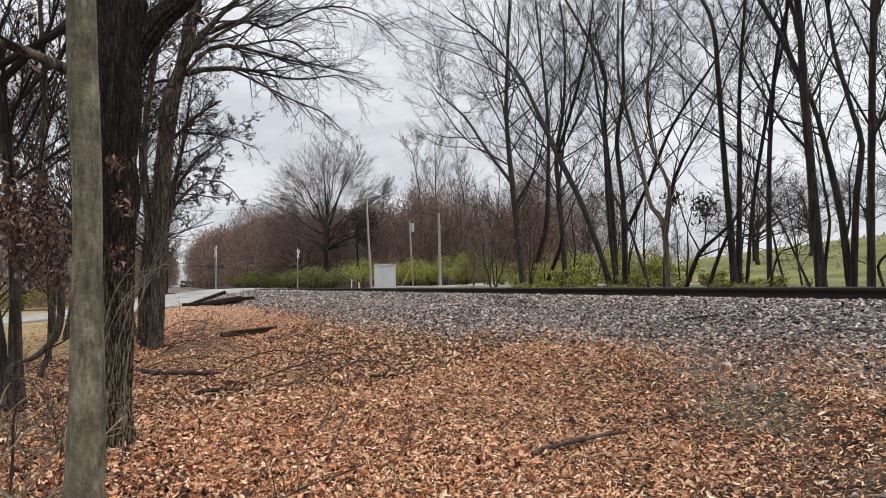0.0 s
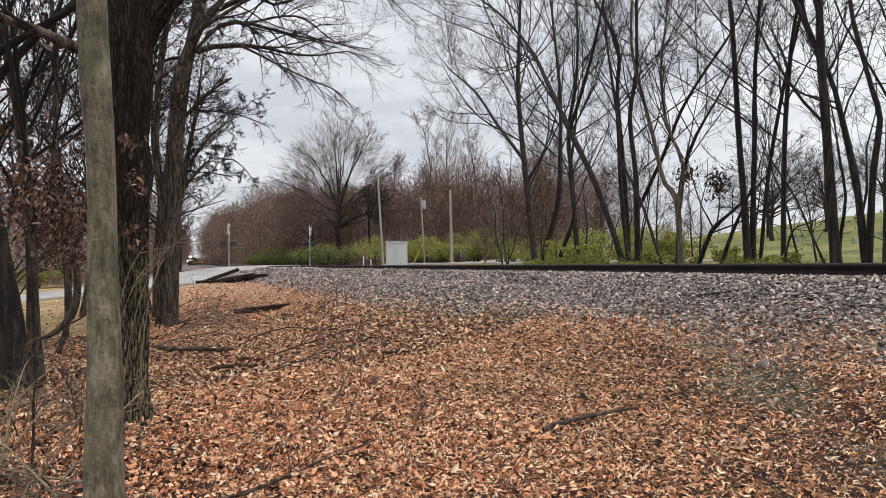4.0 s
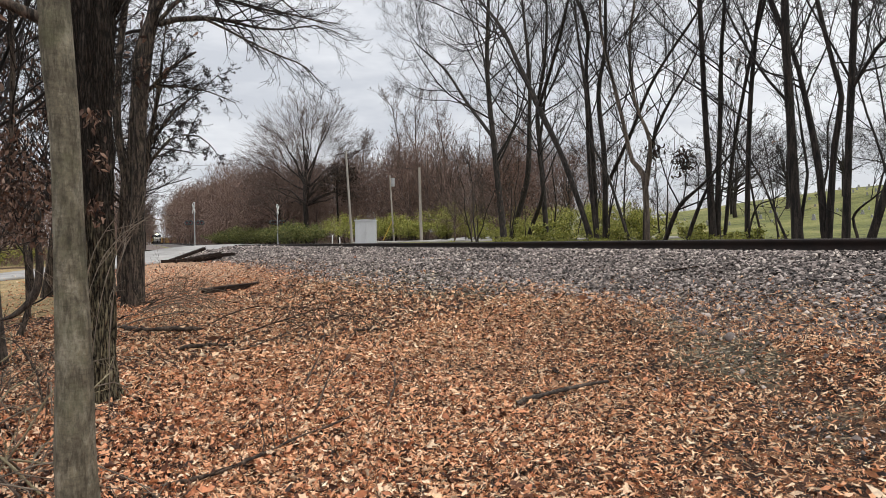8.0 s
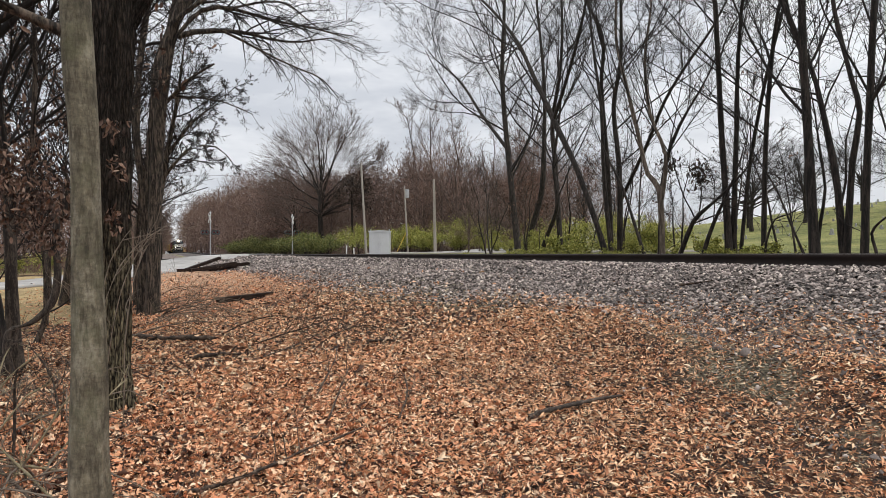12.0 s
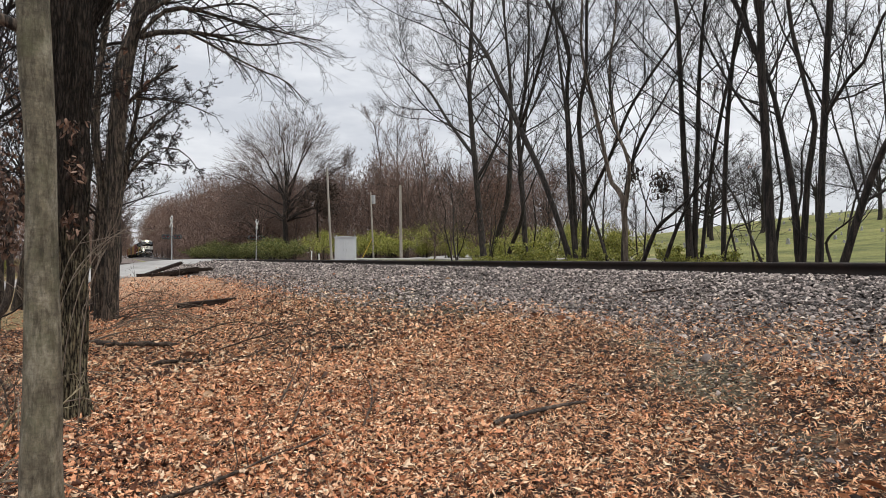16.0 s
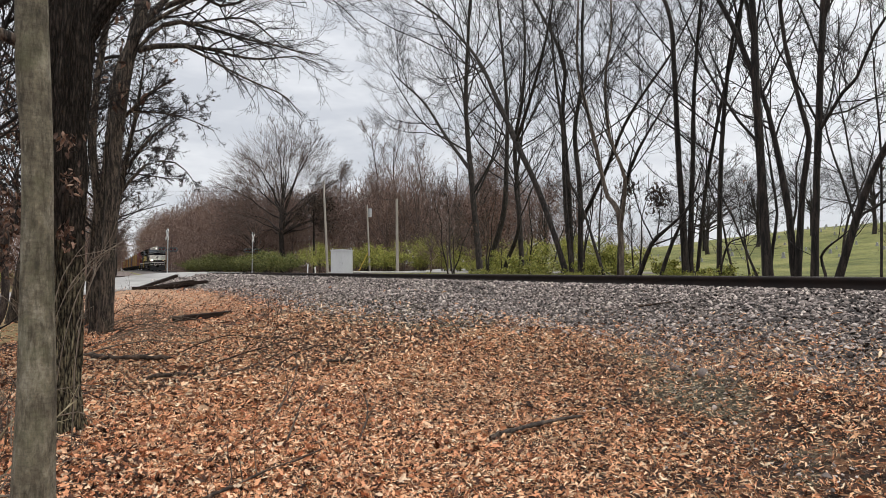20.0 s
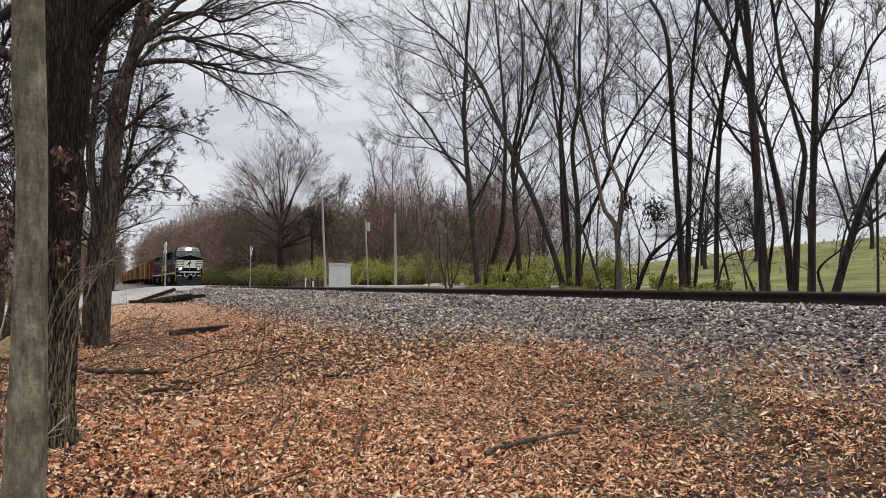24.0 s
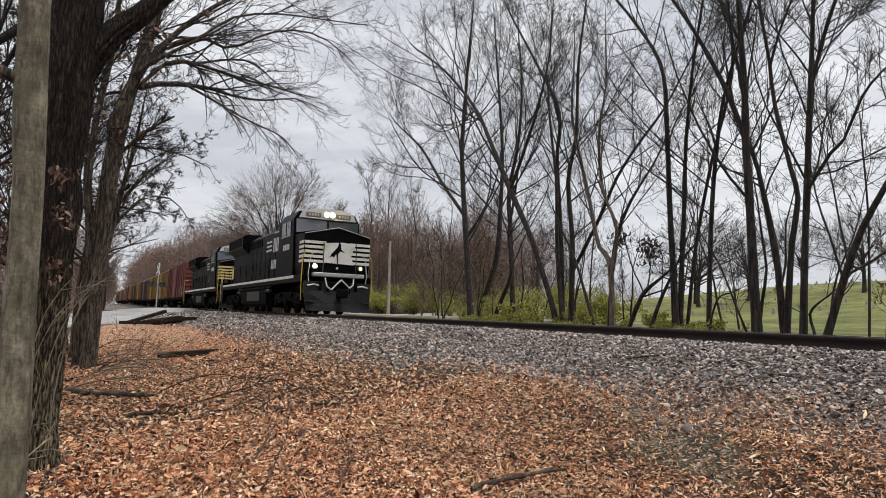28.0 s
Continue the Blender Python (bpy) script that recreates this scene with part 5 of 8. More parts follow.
for st in FAN:
    o = curve_points(st, 0.25)
    o[:, 1] += np.linspace(0, rs.uniform(-1.2, 1.2), len(o))
    P, R, L = resample(o, 12)
    P = P - _off
    R = R * 0.8
    v, q = tubes(P, np.maximum(R, 0.008), 8)
    mesh_ob("limb", v, [q], M_BARK_BROWN, fan_tree, "", True)
    a1 = shoots(P, R, L, 15, 0.12, 1.0, 34, 0.36, 0.5, 8, rs, 0.0, 0.15, 0.006, -0.03)
    a2 = shoots(*a1, 5, 0.15, 1.0, 38, 0.5, 0.55, 6, rs, 0.0, 0.2, 0.0045, 0.0)
    a3 = shoots(*a2, 4, 0.2, 1.0, 42, 0.55, 0.7, 3, rs, 0.0, 0.22, 0.0042, 0.03)
    for lv, sd in ((a1, 5), (a2, 4), (a3, 3)):
        _s.put(*tubes(lv[0], lv[1], sd))
tagged(_s.ob("crown", M_TWIG, fan_tree), kind="stuff")
tagged(fan_tree, "old tree with long fanned-out bare limbs", "tree")

# woody vine climbing by the lawn
_o = curve_points(VINE, 0.1)
P, R, L = resample(_o, 30)
v, q = tubes(P, R * 1.05, 10)
tagged(mesh_ob("vine", v, [q], M_BARK_MID, None, "", True), "thick twisted woody vine rising from the leaves", "vine")


# dense twiggy trees behind, near side
def plain_stem(x, y, h, r, rs, lean=0.06):
    z0 = float(ground_z(x, y)) - 0.1
    dx, dy = rs.normal(0, lean, 2)
    return [(x + dx * h * f + rs.normal(0, 0.012 * h), y + dy * h * f + rs.normal(0, 0.012 * h), z0 + h * f, r * (1 - 0.8 * f)) for f in (0, 0.2, 0.4, 0.6, 0.8, 1.0)]


rs = np.random.RandomState(31)
for i, (x, y, h, r) in enumerate([(-4.0, 19.5, 12, 0.15), (-2.3, 24, 13, 0.17), (-5.2, 24, 13, 0.18), (-1.9, 30, 13, 0.18), (-4.2, 16, 10, 0.1), (-7.5, 29, 14, 0.2), (-3.2, 35, 13, 0.16), (-4.6, 21, 11, 0.12)]):
    tree("tree", [plain_stem(x, y, h, r, rs)], "bare brown tree among others beside the lawn", M_BARK_BROWN, M_TWIG, 40 + i, start=0.2, limbs=12, limb_len=0.24, dens=(5, 4, 3), rmin=0.005, up=0.25, leaf=(M_LEAF_HANG, 500, 0.045, 1.0) if i in (0, 1, 3) else None)
for i in range(9):
    y = 84 + i * 13 + rs.uniform(-3, 3)
    tree("tree", [plain_stem(0.6 + rs.uniform(-2.2, 0.8), y, rs.uniform(11, 15), 0.2, rs)], "bare brown tree lining the track beyond the crossing", M_BARK_FAR, M_TWIG_FAR, 60 + i, start=0.1, limbs=16, dens=(6, 5, 0), limb_len=0.3, rmin=0.016, sides=6, leaf=(M_LEAF_FAR, 1600, 0.09, 1.0))

for i, (x, y, h, n) in enumerate([(-2.9, 15.5, 5.5, 700), (-2.2, 17.0, 6.0, 600), (-3.5, 18.0, 6.5, 700), (-1.9, 13.5, 4.2, 500), (-2.7, 12.4, 4.0, 500)]):
    tree("tree", [plain_stem(x, y, h, 0.05, rs, 0.08)], "young oak with brown withered leaves beside the lawn", M_BARK_BROWN, M_TWIG, 260 + i, start=0.15, limbs=14, limb_len=0.4, angle=55, dens=(6, 5, 3), rmin=0.005, up=0.1, leaf=(M_LEAF_HANG, n, 0.045, 0.9))

M_LEAF_DARK = island("dark_withered_leaf", [(0.0, (0.018, 0.012, 0.009)), (0.6, (0.05, 0.032, 0.022)), (1.0, (0.10, 0.062, 0.04))], 0.8, 40.0)
tree("tree", [[(-0.1, 19.2, 0.1, 0.09), (0.05, 19.1, 2.2, 0.08), (0.3, 19.0, 4.0, 0.065), (0.55, 18.9, 5.4, 0.05), (0.7, 18.8, 6.6, 0.02)],
    [(0.3, 19.0, 4.0, 0.05), (0.9, 18.9, 4.9, 0.035), (1.5, 18.8, 5.4, 0.015)],
    [(0.2, 19.0, 3.4, 0.05), (0.8, 18.9, 4.2, 0.035), (1.5, 18.8, 4.3, 0.02), (1.9, 18.7, 3.9, 0.012)]],
    "small tree with dark withered leaves on its twigs", M_BARK_BROWN, M_TWIG, 27, start=0.3, limbs=18, limb_len=0.26, dens=(7, 6, 4), up=0.0, droop=-0.05, leaf=(M_LEAF_DARK, 2000, 0.026, 2.4))

for i, (x, y, h, r, n) in enumerate([(-0.3, 20.6, 9.5, 0.10, 420), (-0.3, 22.2, 8.0, 0.08, 380), (-0.6, 22.5, 11.0, 0.11, 0), (-0.9, 17.5, 9.0, 0.08, 300)]):
    tree("tree", [plain_stem(x, y, h, r, rs, 0.04)], "twiggy brown tree crowding round the old trunks", M_BARK_BROWN, M_TWIG, 230 + i, start=0.22, limbs=20, limb_len=0.24, angle=62, dens=(6, 5, 3), rmin=0.0055, up=0.08, droop=0.05, leaf=(M_LEAF_DARK, n, 0.05, 1.5) if n else None)

# clusters of withered oak leaves on low shoots
for i, (x, y, z, n, sp) in enumerate([(-1.45, 8.6, 2.15, 330, 0.2), (-1.2, 8.4, 1.95, 200, 0.15), (-0.34, 6.7, 2.25, 46, 0.05), (-0.36, 6.7, 1.8, 40, 0.05), (-0.36, 6.7, 2.6, 30, 0.055), (-1.6, 8.8, 2.45, 260, 0.22), (-1.05, 8.4, 1.65, 90, 0.09), (-1.3, 8.6, 2.5, 150, 0.16), (-0.86, 8.0, 2.05, 120, 0.12), (15.4, 16.1, 3.84, 160, 0.22), (16.2, 18.4, 4.42, 120, 0.2)]):
    o = empty("withered_sprig")
    o.location = (x, y, z)
    P = np.stack([np.zeros((5, 3)), rs.normal(0, sp * 0.6, (5, 3)), rs.normal(0, sp, (5, 3))], 1)
    P[:, 0, 2] -= sp * 1.3
    P[:, 0, :2] += np.array([-x - 0.42, 7.1 - y]) * 0.5 if -0.5 < x < 0 else 0
    v, q = tubes(P, np.full((5, 3), 0.005), 4)
    mesh_ob("framework", v, [q], M_TWIG, o)["kind"] = "stuff"
    curled_leaves(rs.normal(0, sp, (n, 3)) * np.array([0.8, 0.8, 1.1]), 0.03 if x < 9 else 0.06, rs).ob("foliage", M_LEAF_HANG if x < 9 else M_LEAF_DARK, o)["kind"] = "stuff"
    tagged(o, "sprig of hanging withered reddish-brown leaves", "leaves", "withered sprigs")


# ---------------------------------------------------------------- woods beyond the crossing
# brush colour lifted and flattened to carry the haze over the far woods
M_BRUSH = island("distant_brush_hazed", [(0.0, (0.15, 0.096, 0.076)), (0.5, (0.22, 0.145, 0.116)), (1.0, (0.28, 0.193, 0.157))], 0.95, 1.5, 0.2)


def dome_limbs(x, y, z0, h, w, rs, n, r, hub=0.34, low=-0.1):
    """Limbs that rise from a trunk and spread to a rounded crown: paths, radii, lengths."""
    az = rs.uniform(0, 2 * np.pi, n)
    el = np.arcsin(rs.uniform(low, 1.0, n))
    k = rs.uniform(0.82, 1.0, n)
    tip = np.stack([x + k * w * np.cos(el) * np.cos(az), y + k * w * np.cos(el) * np.sin(az), z0 + h * (hub + (1 - hub) * np.sin(el) * k)], -1)
    st = np.stack([np.full(n, x), np.full(n, y), z0 + h * (hub - 0.12 + 0.3 * np.maximum(np.sin(el), 0) * rs.uniform(0.3, 1.0, n))], -1)
    d = tip - st
    c = st + d * np.array([0.48, 0.48, 0.0])
    c[:, 2] += 0.52 * d[:, 2] + 0.05 * h
    u = np.linspace(0, 1, 7)[None, :, None]
    P = st[:, None] * (1 - u) ** 2 + c[:, None] * 2 * u * (1 - u) + tip[:, None] * u ** 2
    P[:, 1:-1] += rs.normal(0, 0.007 * h, (n, 5, 3))
    R = r * rs.uniform(0.6, 1.0, n)[:, None] * np.linspace(1, 0.12, 7)[None] ** 1.2
    return P, R, np.linalg.norm(d, axis=1)


def wood_tree(s, x, y, h, rs, limbs, dens, rmin, w=None, haze=0):
    """A bare tree with a rounded crown, added to the soup s; haze: number of fine outer twigs."""
    z0 = float(ground_z(x, y)) - 0.1
    w = w or h * rs.uniform(0.24, 0.34)
    st = plain_stem(x, y, 0.7 * h, 0.010 * h, rs, 0.015)
    P, R, L = resample(np.array(st), 5)
    s.put(*tubes(P, R, 5))
    a1 = dome_limbs(x, y, z0, h, w, rs, limbs, 0.006 * h)
    a2 = shoots(*a1, dens, 0.3, 1.0, 34, 0.36, 0.6, 3, rs, 0.12, 0.16, rmin, 0.12)
    a3 = shoots(*a2, 2, 0.2, 1.0, 34, 0.55, 0.7, 2, rs, 0.1, 0.16, rmin * 0.9, 0.1)
    s.put(*tubes(a1[0][:, ::2], np.maximum(a1[1][:, ::2], rmin), 3))
    s.put(*tubes(a2[0], a2[1], 3))
    s.put(*tubes(a3[0], a3[1], 3))
    if haze:
        az, el = rs.uniform(0, 2 * np.pi, haze), np.arcsin(rs.uniform(-0.75, 1, haze))
        d = np.stack([np.cos(el) * np.cos(az), np.cos(el) * np.sin(az), np.sin(el)], -1)
        k = rs.uniform(0.05, 1.0, haze)[:, None] ** 0.5 * 0.92
        _haze.append(np.concatenate([np.array([x, y, z0 + 0.45 * h]) + d * k * np.array([w, w, 0.55 * h]), d], 1))
    return a3[0][:, -1]


rs = np.random.RandomState(91)
_s, _e, _e2, _fill, _haze = Soup(), [], [], [], []


def thicket(n, x, y, h):
    """Points for the brown tangle under and between the far trees; x, y arrays, h: its height."""
    z = ground_z(x, y) + h * rs.uniform(0, 1, n) ** 1.25
    _fill.append(np.stack([x, y, z], -1))


for i in range(120):     # ranks of trees beyond the track, far along the line
    k = (i + rs.uniform(0, 1)) / 120
    y = 96 + 330 * k ** 1.3
    x = float(track_x(y)) + 8.5 + rs.uniform(0, 1) ** 1.7 * (40 - 15 * k)
    e = wood_tree(_s, x, y, rs.uniform(0.88, 1.08) * (13.5 + 7.0 * float(smoothstep(105, 180, y)) + 4.5 * float(smoothstep(190, 330, y))), rs, 9, 4, 0.014 + 0.00008 * y, None, 2100)
    (_e if rs.uniform() < 0.6 else _e2).append(e)
for i in range(60):      # behind the cabinet and the poles
    y = rs.uniform(74, 112)
    x = rs.uniform(30, 60) + 0.2 * (y - 74)
    e = wood_tree(_s, x, y, rs.uniform(11, 17), rs, 13, 6, 0.016, None, 1100)
    (_e if rs.uniform() < 0.7 else _e2).append(e)
for i in range(28):      # near side of the line, far off
    y = rs.uniform(170, 420)
    e = wood_tree(_s, 1.5 - rs.uniform(0, 22), y, rs.uniform(11, 15), rs, 12, 5, 0.03, None, 300)
    _e.append(e)
for i in range(32):      # behind the lawn
    y = rs.uniform(66, 150)
    e = wood_tree(_s, -3 - 0.10 * y - rs.uniform(0, 1) ** 1.6 * 40, y, rs.uniform(9, 15), rs, 12, 5, 0.022, None, 700)
    _e.append(e)
for i in range(26):      # closing the view where the line bends away
    e = wood_tree(_s, 12 - rs.uniform(0, 40), rs.uniform(450, 560), rs.uniform(20, 27), rs, 10, 4, 0.06, None, 1500)
    _e.append(e)
for i in range(16):      # low dark trees and scrub at the foot of the hill and behind the row
    y = rs.uniform(44, 66)
    x = y * rs.uniform(0.47, 0.66)
    e = wood_tree(_s, x, y, rs.uniform(4, 8.5), rs, 12, 6, 0.012, None, 60)
    (_e if rs.uniform() < 0.6 else _e2).append(e)
for i in range(46):      # wood line over the brow of the hill
    y = rs.uniform(120, 170)
    e = wood_tree(_s, y * rs.uniform(0.75, 1.5), y, rs.uniform(5, 9), rs, 10, 5, 0.03, None, 150)
    _e.append(e)
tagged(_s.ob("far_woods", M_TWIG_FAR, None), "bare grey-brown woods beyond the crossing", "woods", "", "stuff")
_y = 95 + 330 * rs.uniform(0, 1, 12000) ** 1.6
thicket(12000, track_x(_y) + 9 + rs.uniform(0, 1, 12000) ** 1.4 * 22, _y, 8)
_y = rs.uniform(84, 112, 20000)
thicket(20000, 24 + 40 * rs.uniform(0, 1, 20000) ** 1.25, _y, 11.0)
_y = rs.uniform(150, 430, 5000)
thicket(5000, 1.5 - rs.uniform(0, 1, 5000) * 14, _y, 10.5)
_y = rs.uniform(82, 260, 9000)
thicket(9000, 0.4 - 0.012 * _y - rs.uniform(0, 1, 9000) ** 1.5 * 7, _y, 12.5)
_y = rs.uniform(450, 560, 8000)
thicket(8000, 13 - rs.uniform(0, 1, 8000) * 45, _y, 27.0)
_y = rs.uniform(72, 100, 14000)
thicket(14000, -6 - rs.uniform(0, 1, 14000) ** 1.5 * 60, _y, 9.0)
_y = rs.uniform(70, 96, 16000)
thicket(16000, -4 - rs.uniform(0, 1, 16000) * 26, _y, 10.0)
for es, mt, lb, n, sz in ((_e, M_LEAF_FAR, "brown leaves left in the distant woods", 9000, 0.10), (_e2, M_LEAF_RED, "russet leaves left in the distant woods", 20000, 0.11)):
    p = np.concatenate(es)
    if n:
        p = p[rs.randint(0, len(p), n)] + rs.normal(0, 0.5, (n, 3))
    tagged(leaf_soup(p, sz, rs).ob("far_leaves", mt, None), lb, "leaves", "", "stuff")

# thin upright shoots of the undergrowth between the far trees
p = np.concatenate(_fill)
n = len(p)
d = rs.normal(0, 0.65, (n, 3)) + np.array([0, 0, 1.0])
d /= np.linalg.norm(d, axis=1, keepdims=True)
ln = rs.uniform(0.6, 1.8, n)[:, None]
h = np.concatenate(_haze)      # fine outer twigs of the round crowns point outwards
m = len(h)
dh = h[:, 3:] + rs.normal(0, 0.75, (m, 3)) + np.array([0, 0, 0.1])
p, d = np.concatenate([p, h[:, :3]]), np.concatenate([d, dh / np.linalg.norm(dh, axis=1, keepdims=True)])
ln = np.concatenate([ln, rs.uniform(0.4, 1.1, m)[:, None] * (0.7 + 0.003 * h[:, 1:2])])
n += m
side = np.stack([np.full(n, 0.96), np.full(n, -0.28), np.zeros(n)], -1) * (0.013 + 0.00017 * p[:, 1])[:, None]
v = np.stack([p - side, p + side, p + d * ln], 1)
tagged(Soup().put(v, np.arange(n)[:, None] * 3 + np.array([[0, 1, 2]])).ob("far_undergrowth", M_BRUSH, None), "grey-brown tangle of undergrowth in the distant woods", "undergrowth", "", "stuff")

# a clump of dark leaves in a tree by the poles, and small trees under the row beyond the track
rs = np.random.RandomState(66)
for i in range(22):
    y = 8.5 + 1.5 * i + rs.uniform(-0.6, 0.6)
    x = 16.6 + rs.uniform(0, 2.6) + 0.09 * max(0, y - 18)
    h = rs.uniform(2.6, 6.0)
    tree("tree", [plain_stem(x, y, h, 0.018 + 0.005 * h, rs, 0.18)], "thin crooked sapling under the larger trees", M_BARK_FAR, M_TWIG, 140 + i, start=0.15, limbs=9, limb_len=0.42, dens=(5, 4, 2), rmin=0.0045, sides=6, up=0.1, leaf=(M_LEAF_HANG, 120, 0.05, 1.0) if i % 4 == 1 else None)

# the big round-crowned tree and its tall neighbours behind the crossing
def round_tree(x, y, h, w, r, label, seed, bark_mat, twig_mat, limbs, dens, rmin, hub=0.34, low=-0.1, fine=0.42, leaf=None, shell=0):
    """A bare tree with a fan of limbs spreading to a rounded crown; each limb is a part."""
    rs = np.random.RandomState(seed)
    ob = empty("tree")
    z0 = float(ground_z(x, y)) - 0.15
    ob.location = (x, y, z0)
    st = [(0, 0, 0, r), (0.01 * h * rs.normal(), 0, 0.1 * h, 0.85 * r), (0.012 * h * rs.normal(), 0, 0.3 * h, 0.7 * r), (0.015 * h * rs.normal(), 0, (hub + 0.08) * h, 0.5 * r), (0, 0, (hub + 0.26) * h, 0.14 * r)]
    P, R, L = resample(curve_points(st), 14)
    v, q = tubes(P, R, 10)
    mesh_ob("trunk", v, [q], bark_mat, ob, "", True)
    a1 = dome_limbs(0, 0, 0, h, w, rs, limbs, 0.40 * r, hub, low)
    for k in range(limbs):
        v, q = tubes(a1[0][k:k + 1], a1[1][k:k + 1], 6)
        mesh_ob("limb", v, [q], bark_mat, ob, "", True)
    a2 = shoots(*a1, dens[0], 0.42 if shell else 0.25, 1.0, 30, fine, 0.55, 5, rs, 0.08, 0.12, rmin * 1.3, 0.08)
    a3 = shoots(*a2, dens[1], 0.2, 1.0, 32, 0.5, 0.6, 3, rs, 0.08, 0.16, rmin, 0.08)
    a4 = shoots(*a3, dens[2], 0.2, 1.0, 34, 0.6, 0.75, 2, rs, 0.05, 0.16, rmin * 0.8, 0.05)
    c = Soup()
    for lv in (a2, a3, a4):
        c.put(*tubes(lv[0], lv[1], 3))
    if shell:      # the fine outer twigs of the crown
        el, az = np.arcsin(rs.uniform(low - 0.1, 1, shell)), rs.uniform(0, 2 * np.pi, shell)
        d = np.stack([np.cos(el) * np.cos(az), np.cos(el) * np.sin(az), np.sin(el)], -1)
        k = rs.uniform(0.55, 0.93, shell)[:, None] * (1 + 0.05 * np.sin(5 * az) * np.cos(3 * el))[:, None]
        p0 = np.array([0, 0, hub * h]) + d * k * np.array([w, w, (1 - hub) * h])
        p1 = p0 + (d + rs.normal(0, 0.35, (shell, 3))) * 0.11 * w * rs.uniform(0.6, 1.4, shell)[:, None]
        c.put(*tubes(np.stack([p0, p1], 1), np.stack([np.full(shell, rmin * 0.8), np.full(shell, rmin * 0.4)], 1), 3))
    tagged(c.ob("crown", twig_mat, ob), kind="stuff")
    if leaf:
        mat, count, size = leaf
        e = a4[0][:, -1]
        tagged(leaf_soup(e[rs.randint(0, len(e), count)] + rs.normal(0, 0.4, (count, 3)), size, rs).ob("withered_foliage", mat, ob, "russet withered leaves"), kind="stuff")
    return tagged(ob, label, "tree")


round_tree(20.5, 106, 15.5, 6.0, 0.3, "round tree with russet leaves still hanging", 72, M_BARK_FAR, M_TWIG_FAR, 18, (8, 5, 3), 0.02, 0.3, -0.2, 0.42, (M_LEAF_RED, 3800, 0.12))
for i, (x, y, h, w) in enumerate([(33.5, 61, 13.0, 4.6), (43, 62, 10.5, 4.0), (37.5, 66, 10.0, 3.6)]):
    round_tree(x, y, h, w, 0.22, "round tree with russet leaves still hanging", 74 + i, M_BARK_FAR, M_TWIG_FAR, 16, (7, 5, 3), 0.014, 0.32, -0.2, 0.42, (M_LEAF_RED, 2200, 0.085))
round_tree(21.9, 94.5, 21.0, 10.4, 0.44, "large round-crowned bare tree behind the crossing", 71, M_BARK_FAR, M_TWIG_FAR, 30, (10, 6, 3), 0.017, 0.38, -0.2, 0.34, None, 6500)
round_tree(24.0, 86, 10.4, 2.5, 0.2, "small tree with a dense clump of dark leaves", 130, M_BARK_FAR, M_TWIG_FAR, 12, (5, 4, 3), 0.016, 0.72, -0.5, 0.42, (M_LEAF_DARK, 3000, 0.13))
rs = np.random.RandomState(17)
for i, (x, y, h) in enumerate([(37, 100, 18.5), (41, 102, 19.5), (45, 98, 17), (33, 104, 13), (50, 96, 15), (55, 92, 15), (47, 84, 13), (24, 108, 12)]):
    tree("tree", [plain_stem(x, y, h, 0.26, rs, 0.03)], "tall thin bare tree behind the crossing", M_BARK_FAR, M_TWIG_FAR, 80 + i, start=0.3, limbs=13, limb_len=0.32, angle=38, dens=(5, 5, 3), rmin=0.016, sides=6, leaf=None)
for i, (x, y, h) in enumerate([(60, 55, 8.5), (68, 55, 8), (77, 47, 8), (92, 52, 8.5), (66, 61, 8.5), (82, 58, 8), (86, 36, 8.5)]):
    round_tree(x, y, 1.25 * h, 0.8 * h, 0.26, "dark spreading bare tree on the grassy hill", 100 + i, M_BARK_FAR, M_TWIG, 18, (7, 5, 2), 0.013, 0.36, 0.0, 0.42, None, 900)


# ---------------------------------------------------------------- green shrubs beyond the track
def shrub(seed, w, h, n, mat=M_SHRUB, label="leafy yellow-green shrub beyond the track"):
    rs = np.random.RandomState(seed)
    o = empty("shrub")
    m = 13
    P = np.zeros((m, 4, 3))
    d = rs.normal(0, 1, (m, 2))
    for k, f in enumerate((0, 0.4, 0.75, 1.0)):
        P[:, k, 0], P[:, k, 1] = d[:, 0] * w * 0.33 * f ** 1.3, d[:, 1] * w * 0.33 * f ** 1.3
        P[:, k, 2] = h * (0.98 * f - 0.25 * f * f * np.abs(d).sum(1) * 0.3) * rs.uniform(0.85, 1.1, m)
    P[:, 0, 2] = -0.15
    L = np.full(m, h)
    a = shoots(P, np.full((m, 4), 0.014), L, 5, 0.25, 1.0, 45, 0.34, 0.6, 3, rs, 0.2, 0.2, 0.006)
    b = shoots(*a, 3, 0.2, 1.0, 45, 0.5, 0.7, 2, rs, 0.1, 0.2, 0.005)
    s = Soup().put(*tubes(P, np.full((m, 4), 0.016), 3)).put(*tubes(a[0], a[1], 3))
    s.ob("framework", M_TWIG, o)["kind"] = "stuff"
    e = np.concatenate([a[0][:, -1], b[0][:, -1], b[0][:, 0], a[0][:, 1]])
    p = e[rs.randint(0, len(e), n)] + rs.normal(0, 0.085 * h, (n, 3)) * np.array([1, 1, 0.7])
    p[:, 2] = np.abs(p[:, 2] - 0.05) + 0.05
    leaf_soup(p, 0.062, rs, 0.5).ob("foliage", mat, o, "yellow-green leaves" if mat == M_SHRUB else "dull green leaves")["kind"] = "stuff"
    return tagged(o, label, "shrub", "shrubs along the far bank")


